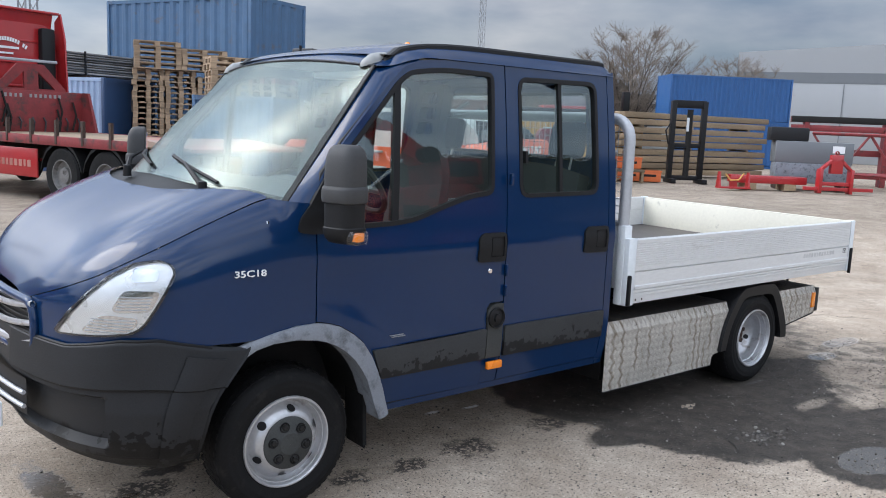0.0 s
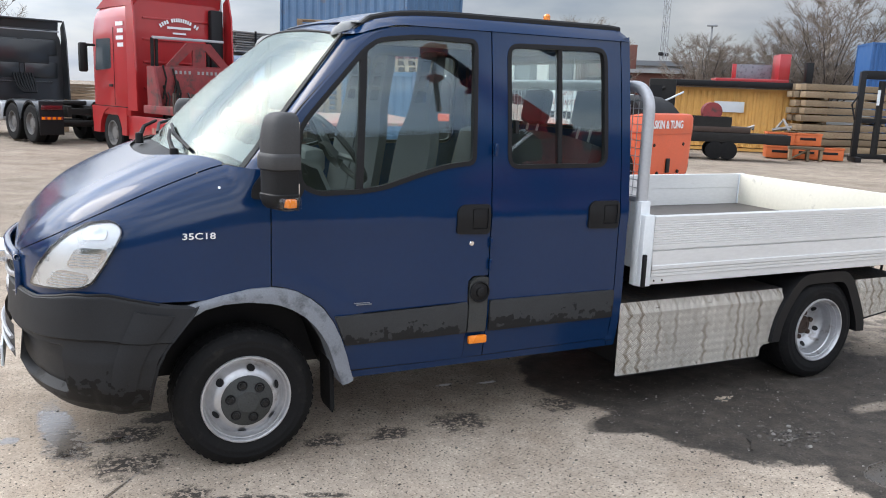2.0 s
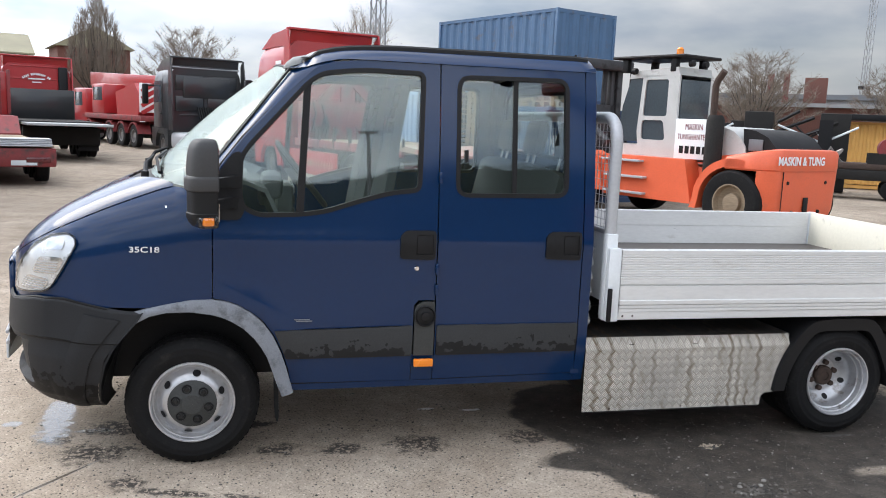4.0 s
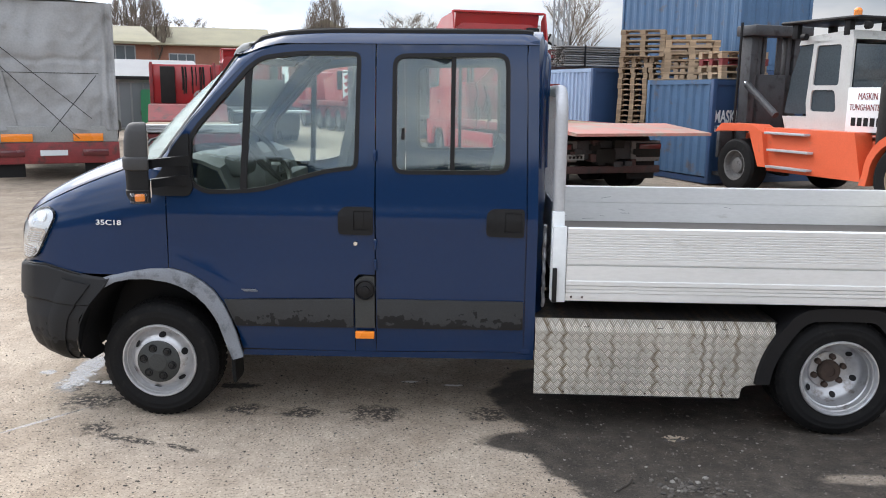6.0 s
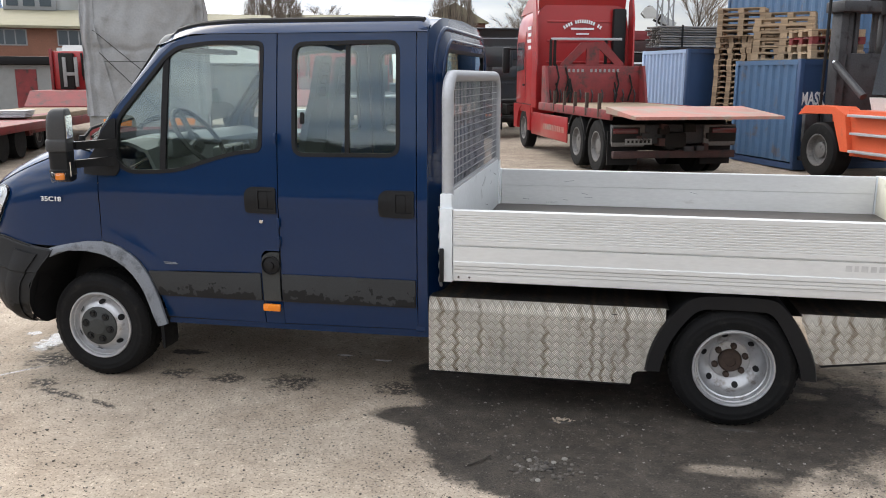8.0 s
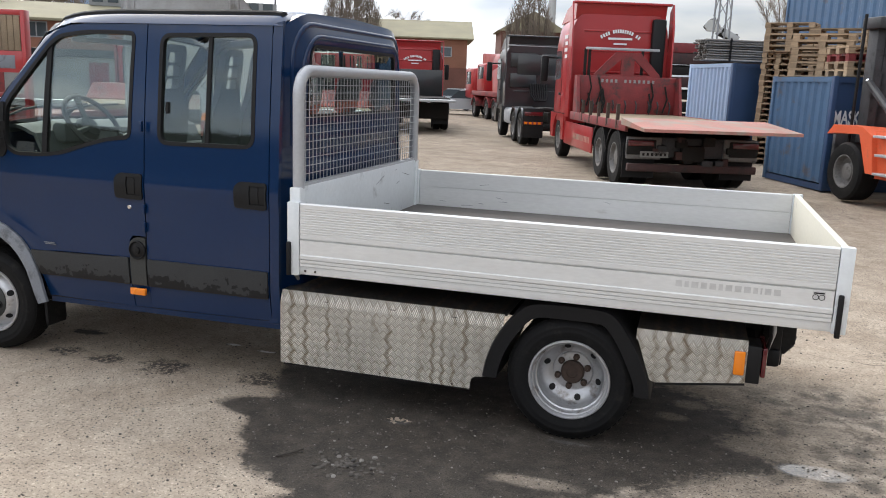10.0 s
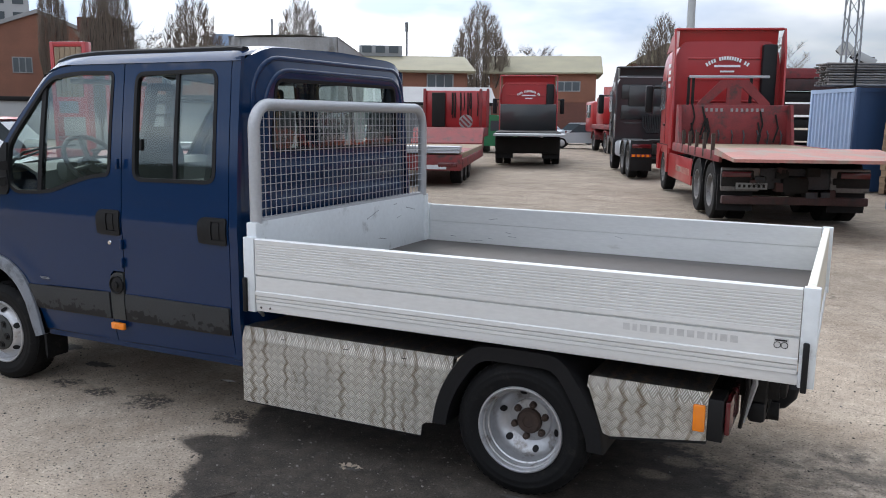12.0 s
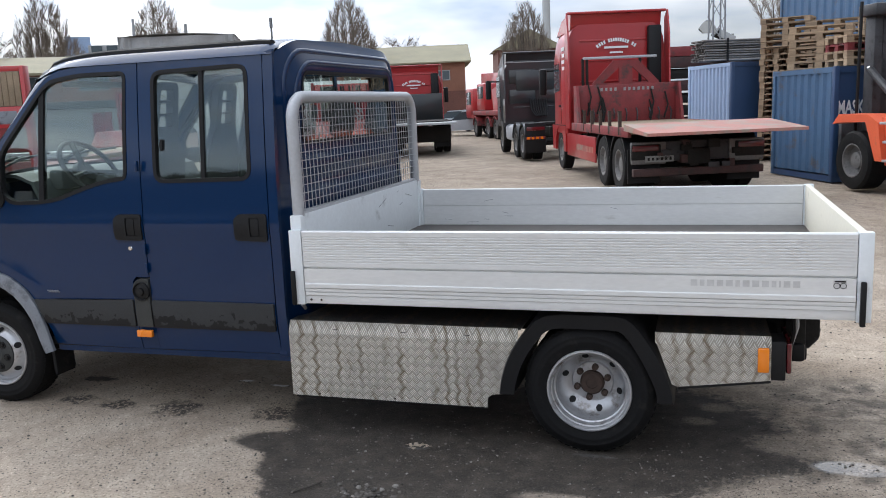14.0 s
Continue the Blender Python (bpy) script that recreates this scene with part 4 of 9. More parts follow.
def bonnet(u, v):
    c0 = math.cos(radians(38.0 + v * (180 - 76.0)))
    xe = -0.125 - 0.29 * (1 - min(1.0, abs(c0) ** (2 / POW) / 0.90) ** 3)
    x = -0.985 + (xe + 0.985) * u ** 0.9
    e = shut_angle(x) + 0.4
    th = radians(e + v * (180 - 2 * e))
    c, sn = math.cos(th), math.sin(th)
    vv = math.copysign(abs(c) ** (2 / POW), c)
    return (x, MID - (1 - plan_inset(x)) * vv + (0.015 if c > 0 else -0.015) * abs(c), ZB + (nose_top(x) - ZB) * sn ** (2 / POW) + 0.003)


part("bonnet", grid(bonnet, 30, 44), BLUE, truck, angle=60)


def cowl(u, v):
    s = 2 * u - 1
    a = Vector((-0.145 - 0.29 * (1 - abs(s) ** 3), MID + 0.87 * s, 0))
    a.z = ZB + (nose_top(a.x) - ZB) * (1 - min(0.97, abs(s) * 0.86) ** POW) ** (1 / POW) - 0.012
    return a.lerp(Vector(windscreen(u, 0)) + Vector((0.02, 0, 0.004)), v)


part("cowl", grid(cowl, 26, 3), PLASTIC, truck)


def wiper(py, y0, v0, y1, v1):
    """Pivots at y = py under the glass; the blade lies from y0, v0 to y1, v1 on it."""
    def on(y, v, o=0.015):
        return Vector(windscreen((y - 0.115) / 1.77, v)) + Vector((-o, 0, o))
    a = on(py, 0.0) + Vector((-0.05, 0, -0.005))
    b = on((y0 + y1) / 2, (v0 + v1) / 2, 0.035)
    w = part("wiper", lathe([(0.001, 0.03), (0.020, 0.025), (0.022, -0.03)], "Z", 12, centre=a), SEAL, truck)
    part("wiper_arm", tube([a, a.lerp(b, 0.45) + Vector((-0.015, 0, 0.02)), b], [0.014, 0.011, 0.008], 6), SEAL, w)
    part("wiper_blade", tube([on(y0, v0, 0.010), on((y0 + y1) / 2, (v0 + v1) / 2, 0.02), on(y1, v1, 0.010)], 0.009, 6), SEAL, w)


wiper(0.42, 0.42, 0.03, 0.92, 0.13)
wiper(1.22, 1.10, 0.05, 1.55, 0.16)


def roof(u, v):
    s = 2 * v - 1
    x0 = 0.385 + 0.055 * s * s
    x = x0 + u * (2.068 - x0)
    rise = min(1.0, (x - 0.36) / 0.75)
    crown = 2.085 + 0.125 * (1 - (1 - rise) ** 2.4)
    edge_y = 0.098 + 0.07 * (1 - min(1.0, (x - 0.38) / 0.28)) ** 2
    half = MID - edge_y
    zed = 2.035 + 0.065 * min(1.0, (x - 0.40) / 0.3) if x > 0.40 else 2.035
    h = (1 - abs(s) ** 4.0) ** (1 / 2.4)
    drop = 0.05 * max(0.0, (u - 0.965) / 0.035) ** 2
    z = zed + (crown - zed) * h - drop * h
    w = min(1.0, u / 0.10)
    w = w * w * (3 - 2 * w)
    return (x, MID + half * s, (2.088 - 0.045 * s * s) * (1 - w) + z * w)


part("roof", grid(roof, 40, 40), BLUE, truck, angle=60)
for s in (-1, 1):
    rail = []
    for i in range(21):
        u, v = 0.045 + 0.935 * i / 20, 0.5 + s * 0.452
        p = roof(u, v)
        rail.append((p[0], p[1], p[2] - 0.001 - (0.012 if i == 0 else 0)))
    bm = bmesh.new()
    rows = [[bm.verts.new((x, y + oy, z + oz)) for oy, oz in ((-0.034, -0.05), (-0.030, 0.008), (-0.020, 0.017), (0.020, 0.017), (0.032, 0.004), (0.034, -0.05))] for x, y, z in rail]
    for a, b in zip(rows, rows[1:]):
        for k in range(5):
            bm.faces.new((a[k], a[k + 1], b[k + 1], b[k]))
    bm.faces.new(rows[0])
    bm.faces.new(rows[-1])
    part("roof_strip", bm, SEAL, truck)
    lx, ly, lz = 0.470, MID + s * 0.765, 2.078
    mk = bmesh.new()
    rows = [[mk.verts.new((lx + dx, ly + wy * math.cos(q * math.pi / 8), lz + rz + hz * math.sin(q * math.pi / 8))) for q in range(9)] for dx, wy, hz, rz in ((-0.060, 0.012, 0.010, -0.040), (-0.045, 0.030, 0.030, -0.034), (-0.010, 0.038, 0.044, -0.020), (0.045, 0.036, 0.040, -0.004), (0.075, 0.032, 0.034, 0.004))]
    for a, b in zip(rows, rows[1:]):
        for k in range(8):
            mk.faces.new((a[k], a[k + 1], b[k + 1], b[k]))
    mk.faces.new(rows[0])
    mk.faces.new(rows[-1])
    part("roof_marker", mk, DULLWHITE, truck, "clear teardrop roof marker lamp", 50)


# rear wall with its window and rounded recess
def rear_wall(y, z):
    def soft(t, k):
        return 1 / (1 + math.exp(max(-40.0, min(40.0, -t * k))))
    side = abs(y - MID)
    d = 0.046 * (1 - min(1.0, side / 0.90) ** 6)

    def step(top, half, k):
        """Inside a rounded outline whose corners are 0.18 m round."""
        r = 0.18
        du, dv = max(0.0, side - half + r), max(0.0, z - top + r)
        return soft(r - math.hypot(du, dv), k)
    proud = 0.026 * step(2.150, 0.86, 55) + 0.024 * step(2.075, 0.80, 60) - 0.016 * step(2.035, 0.745, 120)
    ridge = 0.014 * math.sin((z - 0.6) * 30) * soft(1.56 - z, 60) * soft(0.74 - side, 40)
    return (2.056 + d + proud + ridge, y, z)


REAR_OUT = rounded([(0.045, 0.42), (1.955, 0.42), (1.955, 1.2), (1.90, 2.10), (1.70, 2.185), (1.0, 2.205), (0.30, 2.185), (0.10, 2.10), (0.045, 1.2)], [0.02, 0.02, 0, 0.08, 0.2, 0.1, 0.2, 0.08, 0])
REAR_WIN = rounded([(0.27, 1.60), (1.73, 1.60), (1.68, 2.015), (0.32, 2.015)], 0.07)
part("rear_wall", panel(REAR_OUT, [REAR_WIN], rear_wall, 0.032, (-0.05, 0, 0)), BLUE, truck, angle=50)
part("rear_window_seal", panel(REAR_WIN, [shrink(REAR_WIN, 0.02)], lambda y, z: Vector(rear_wall(y, z)) + Vector((0.004, 0, 0)), 0.07, (-0.03, 0, 0)), SEAL, truck)
part("rear_window", panel(shrink(REAR_WIN, 0.01), [], lambda y, z: Vector(rear_wall(y, z)) + Vector((-0.008, 0, 0)), 0.1, None), WINDOW, truck)

for top, half, r in ((2.125, 0.835, 0.017), (2.062, 0.770, 0.015)):
    path = [(MID - half, 1.45 + 0.1 * k) for k in range(int((top - 0.20 - 1.45) / 0.1) + 1)]
    path += [(MID - half + 0.20 - 0.20 * math.cos(radians(a)), top - 0.20 + 0.20 * math.sin(radians(a))) for a in range(0, 91, 15)]
    path += [(MID - half + 0.20 + (2 * half - 0.40) * k / 12, top) for k in range(1, 12)]
    path += [(2 * MID - y, z) for y, z in path[:-11][::-1]]
    part("pressed_ridge", tube([Vector(rear_wall(y, z)) - Vector((0.006, 0, 0)) for y, z in path], r, 10), BLUE, truck, angle=70)

# grille and lamps
def front_x(y, out=0.0):
    return -1.02 * (1 - min(0.999, abs(y - MID)) ** (1 / 0.6)) ** (1 / 6) - out


part("grille_back", grid(lambda u, v: (front_x(0.52 + 0.96 * u, -0.006), 0.52 + 0.96 * u, 0.76 + 0.25 * v - 0.03 * abs(2 * u - 1)), 24, 6), SEAL, truck)
for k in range(9):
    part("grille_wire", tube([(front_x(0.55 + 0.09 * i, 0.0), 0.55 + 0.09 * i, 0.785 + 0.025 * k) for i in range(11)], 0.0035, 4), TRIM, truck)
for zz, hh in ((0.80, 0.032), (0.875, 0.028), (0.955, 0.030)):
    def slat(u, v, zz=zz, hh=hh):
        y = 0.525 + 0.95 * u
        k = v * 2 * math.pi
        return (front_x(y, 0.010 + 0.012 * math.cos(k)), y, zz + hh * 0.5 * math.sin(k) + 0.045 * abs(2 * u - 1) ** 2 - 0.02)
    part("grille_bar", grid(slat, 24, 8), SILVER, truck)
GRILLE = [(0.535, 0.775), (1.0, 0.745), (1.465, 0.775), (1.475, 0.90), (1.45, 0.985), (1.0, 0.995), (0.55, 0.985), (0.525, 0.90)]
part("grille_surround", tube([(front_x(y, 0.004), y, z) for y, z in densify(rounded(GRILLE, 0.05), 0.04)], 0.020, 8, closed=True), BLUE, truck, angle=60)
part("emblem", lathe([(0.001, -0.055), (0.05, -0.05), (0.062, -0.035), (0.062, 0.0)], "X", 24, centre=(-1.03, MID, 0.93)), CHROME, truck, "round chrome emblem with no lettering")
LAMP = rounded([(-0.93, 0.885), (-0.86, 0.897), (-0.785, 0.908), (-0.72, 0.92), (-0.68, 0.945), (-0.634, 1.018), (-0.59, 1.094), (-0.557, 1.16), (-0.568, 1.194), (-0.606, 1.211), (-0.69, 1.198), (-0.774, 1.146), (-0.842, 1.074), (-0.894, 0.986)], 0.02, 3)
for far_side in (False, True):
    lip = (0, -0.02, 0) if far_side else (0, 0.02, 0)
    lamp = part("headlight", panel(LAMP, [], flank(0.006, far_side), 0.04, lip), mat("headlight reflector", (0.72, 0.73, 0.73), 0.30, 0.6, vary=0.06, scale=9, bump=0.03, fine=60) if not far_side else bpy.data.materials["headlight reflector"], truck, "clear headlight with bright reflectors")
    part("lens", panel(LAMP, [], flank(0.022, far_side), 0.04, lip), LENS, lamp)
    part("rim", panel(LAMP, [shrink(LAMP, 0.006)], flank(0.017, far_side), 0.04, lip), SEAL, lamp)
    for poly in ([(-0.870, 0.912), (-0.715, 0.930), (-0.690, 0.985), (-0.810, 0.995)], [(-0.785, 1.005), (-0.655, 1.010), (-0.612, 1.090), (-0.740, 1.095)]):
        bowl = rounded(poly, 0.03)
        part("reflector", panel(bowl, [], flank(0.010, far_side), 0.02, lip), CHROME, lamp)
        for k in range(5):
            z = poly[0][1] + 0.010 + 0.0125 * k
            part("lens_rib", panel([(poly[0][0] + 0.018 + 0.008 * k * 0.5, z), (poly[1][0] - 0.008 + 0.008 * k * 0.5, z), (poly[1][0] - 0.008 + 0.008 * k * 0.5, z + 0.004), (poly[0][0] + 0.018 + 0.008 * k * 0.5, z + 0.004)], [], flank(0.014, far_side), 0.04, lip), GALV, lamp)
    part("turn_signal", panel(rounded([(-0.715, 1.125), (-0.625, 1.13), (-0.615, 1.175), (-0.695, 1.18)], 0.015), [], flank(0.012, far_side), 0.03, lip), CHROME, lamp)
    part("turn_bulb", panel(rounded([(-0.668, 1.146), (-0.650, 1.147), (-0.648, 1.162), (-0.665, 1.162)], 0.005), [], flank(0.010, far_side), 0.03, lip), ORANGE, lamp, "orange bulb")


# bumper: a profile carried along the nose's plan
def plan_point(s):
    """s from 0 at the near arch, over 0.5 at the middle, to 1 at the far arch."""
    a = s if s <= 0.5 else 1 - s
    k = a / 0.5
    ang = k * math.pi / 2
    x = -0.40 - 0.60 * math.sin(ang) ** 0.55
    w = (1 - min(0.9999, -x / 1.02) ** 6) ** 0.6 if x < 0 else 1
    w *= 1.0
    y = MID - w
    return x, y if s <= 0.5 else 2 * MID - y


BUMP = [(0.90, 0.004), (0.885, 0.018), (0.80, 0.026), (0.705, 0.032), (0.695, 0.020), (0.60, 0.024), (0.48, 0.008), (0.40, -0.025), (0.35, -0.075), (0.315, -0.14)]


def bumper(u, v):
    k = v * (len(BUMP) - 1)
    i = min(int(k), len(BUMP) - 2)
    w = k - i
    z = BUMP[i][0] * (1 - w) + BUMP[i + 1][0] * w
    o = BUMP[i][1] * (1 - w) + BUMP[i + 1][1] * w
    x, y = plan_point(u)
    x1, y1 = plan_point(min(1, u + 0.004))
    x0, y0 = plan_point(max(0, u - 0.004))
    t = Vector((x1 - x0, y1 - y0)).normalized()
    nrm = Vector((t.y, -t.x))
    if nrm.dot(Vector((x + 0.2, y - MID))) < 0:
        nrm = -nrm
    top = 0.0
    m = abs(2 * u - 1)
    o -= 0.045 * min(1.0, max(0.0, (0.69 - m) / 0.02)) * min(1.0, max(0.0, (0.665 - z) / 0.012)) * min(1.0, max(0.0, (z - 0.44) / 0.03))
    if m < 0.75:
        top = -0.045 * min(1.0, (0.75 - m) / 0.25)
    if m > 0.86:
        top = -0.07 * (m - 0.86) / 0.14
    z += top * max(0.0, (z - 0.6) / 0.3)
    # the arch edge runs back as it goes down
    e = max(0.0, (m - 0.82) / 0.18)
    x += e * (float(np.interp(z, [0.31, 0.38, 0.47, 0.60, 0.69, 0.79, 0.86], [-0.475, -0.478, -0.468, -0.436, -0.375, -0.290, -0.25])) + 0.40)
    return (x + nrm.x * o, y + nrm.y * o, z)


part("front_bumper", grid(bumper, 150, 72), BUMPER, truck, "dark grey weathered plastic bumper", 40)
for s in (0.0, 1.0):
    edge = [bumper(s, v / 12) for v in range(13)]
    bm = bmesh.new()
    a = [bm.verts.new(p) for p in edge]
    b = [bm.verts.new((p[0] + 0.012, p[1] + (0.02 if s == 0 else -0.02) + (-0.028 if s == 0 else 0.028), p[2])) for p in edge]
    c = [bm.verts.new((p[0] + 0.03, p[1] + (0.20 if s == 0 else -0.20), p[2])) for p in edge]
    for i in range(12):
        bm.faces.new((a[i], a[i + 1], b[i + 1], b[i]))
        bm.faces.new((b[i], b[i + 1], c[i + 1], c[i]))
    part("bumper_arch_edge", bm, PLASTIC, truck)
for v0, r in ((0.44, 0.006), (0.055, 0.005)):
    part("bumper_seam", tube([Vector(bumper(0.02 + 0.96 * i / 80, v0)) + Vector((0.002, 0, 0)) for i in range(81)], r, 5), SEAL, truck)
for s in (0, 1):
    def lipband(u, v, s=s):
        k = 0.006 + 0.035 * u
        p = Vector(bumper(k if s == 0 else 1 - k, 0.16 + 0.84 * v))
        o = 0.010 + 0.006 * math.sin(math.pi * u)
        return p + Vector((0, -o if s == 0 else o, 0))
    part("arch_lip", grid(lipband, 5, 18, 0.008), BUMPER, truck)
part("lower_grille", grid(lambda u, v: (front_x(0.55 + 0.9 * u, 0.034), 0.55 + 0.9 * u, 0.50 + 0.16 * v), 16, 3), SEAL, truck)
for zz in (0.54, 0.60):
    part("lower_grille_bar", tube([(front_x(0.55 + 0.09 * i, 0.045), 0.55 + 0.09 * i, zz) for i in range(11)], 0.010, 6), GALV, truck)
part("number_plate", box(-1.075, 0.74, 0.40, -1.062, 1.26, 0.51, 0.004), PAPER, truck, "white number plate with plain dark bars")
for i in range(6):
    part("plate_bar", box(-1.079, 0.79 + 0.075 * i, 0.425, -1.074, 0.835 + 0.075 * i, 0.485), SEAL, truck)
part("washer_nozzle", lathe([(0.001, 0.012), (0.007, 0.010), (0.010, 0.0)], "Z", 10, centre=(-0.15, side_y(-0.15, 1.335) + 0.01, 1.338)), CHROME, truck)


# mirrors
def mirror(far):
    s = -1 if far else 1

    def Y(y):
        y += 0.09 * min(1.0, max(0.0, -y / 0.2))
        return 2 * MID - y if far else y
    def shell(sections):
        """A housing as a stack of rounded outlines: height, size, shift forwards."""
        plan = rounded([(-0.030, -0.405), (0.085, -0.420), (0.085, -0.248), (-0.030, -0.262)], [0.05, 0.012, 0.012, 0.05])
        bm = bmesh.new()
        rows = [[bm.verts.new((0.04 + (x - 0.04) * k + fx, Y(-0.334 + (y + 0.334) * k), z)) for x, y in plan] for z, k, fx in sections]
        for a, b in zip(rows, rows[1:]):
            for i in range(len(plan)):
                bm.faces.new((a[i], a[(i + 1) % len(plan)], b[(i + 1) % len(plan)], b[i]))
        bm.faces.new(rows[0])
        bm.faces.new(rows[-1])
        return bm
    mr = part("mirror", shell([(1.50, 0.97, 0), (1.54, 0.99, 0), (1.60, 0.97, 0.002), (1.64, 0.92, 0.004), (1.668, 0.82, 0.008), (1.683, 0.66, 0.012), (1.688, 0.45, 0.016)]), MIRROR, truck, "large black door mirror", 40)
    part("mirror_collar", shell([(1.452, 0.98, 0), (1.456, 1.05, -0.002), (1.470, 1.08, -0.003), (1.505, 1.075, -0.003), (1.516, 1.045, -0.002), (1.522, 0.97, 0)]), MIRROR, mr, angle=40)
    part("lower_housing", shell([(1.284, 0.62, 0.02), (1.290, 0.80, 0.012), (1.306, 0.92, 0.006), (1.332, 0.99, 0), (1.350, 1.00, 0), (1.355, 0.94, 0), (1.40, 0.94, 0), (1.455, 0.96, 0)]), PLASTIC, mr, angle=40)
    part("mirror_glass", prism([(Y(-0.405), 1.525), (Y(-0.27), 1.525), (Y(-0.27), 1.65), (Y(-0.405), 1.65)], 0.084, 0.089, "X"), CHROME, mr)
    part("mirror_glass", prism([(Y(-0.40), 1.315), (Y(-0.27), 1.315), (Y(-0.27), 1.395), (Y(-0.40), 1.395)], 0.088, 0.093, "X"), CHROME, mr)
    part("indicator", box(-0.012, min(Y(-0.440), Y(-0.36)), 1.286, 0.080, max(Y(-0.440), Y(-0.36)), 1.345, 0.014), LENS, mr)
    part("indicator_bulb", box(0.012, min(Y(-0.430), Y(-0.37)), 1.298, 0.060, max(Y(-0.430), Y(-0.37)), 1.336, 0.008), ORANGE, mr)
    for z, zz in ((1.475, 1.455), (1.372, 1.352)):
        a = bmesh.new()
        rows = []
        for x, y, h in ((0.06, -0.26, 0.022), (0.09, -0.14, 0.022), (0.15, 0.0, 0.026), (0.19, 0.03, 0.03)):
            rows.append([a.verts.new((x + dx, Y(y), z + dz + (zz - z) * 0)) for dx, dz in ((-0.02, -h), (0.02, -h), (0.02, h), (-0.02, h))])
        for p, q in zip(rows, rows[1:]):
            for i in range(4):
                a.faces.new((p[i], p[(i + 1) % 4], q[(i + 1) % 4], q[i]))
        a.faces.new(rows[0])
        a.faces.new(rows[-1])
        part("mirror_arm", a, PLASTIC, truck)
    c = Vector((0.03, Y(-0.33), 0))
    mr.matrix_basis = Matrix.Translation(c) @ Matrix.Rotation(radians(-22 if far else 22), 4, "Z") @ Matrix.Translation(-c)


mirror(False)
mirror(True)

# writing on the wing and a small door badge
m35 = writing("35C18", 0.058, LETTER, truck, pose(-0.322, side_y(-0.25, 1.13) - 0.007, 1.124, 90, 0, -2.0), name="model_number", bold=0.0005)
m35.scale = (0.92, 0.68, 1)
part("door_badge", box(0.47, 0.006, 0.776, 0.55, 0.012, 0.780), FLARE, truck)
part("door_badge", box(0.48, 0.006, 0.768, 0.56, 0.012, 0.772), FLARE, truck)


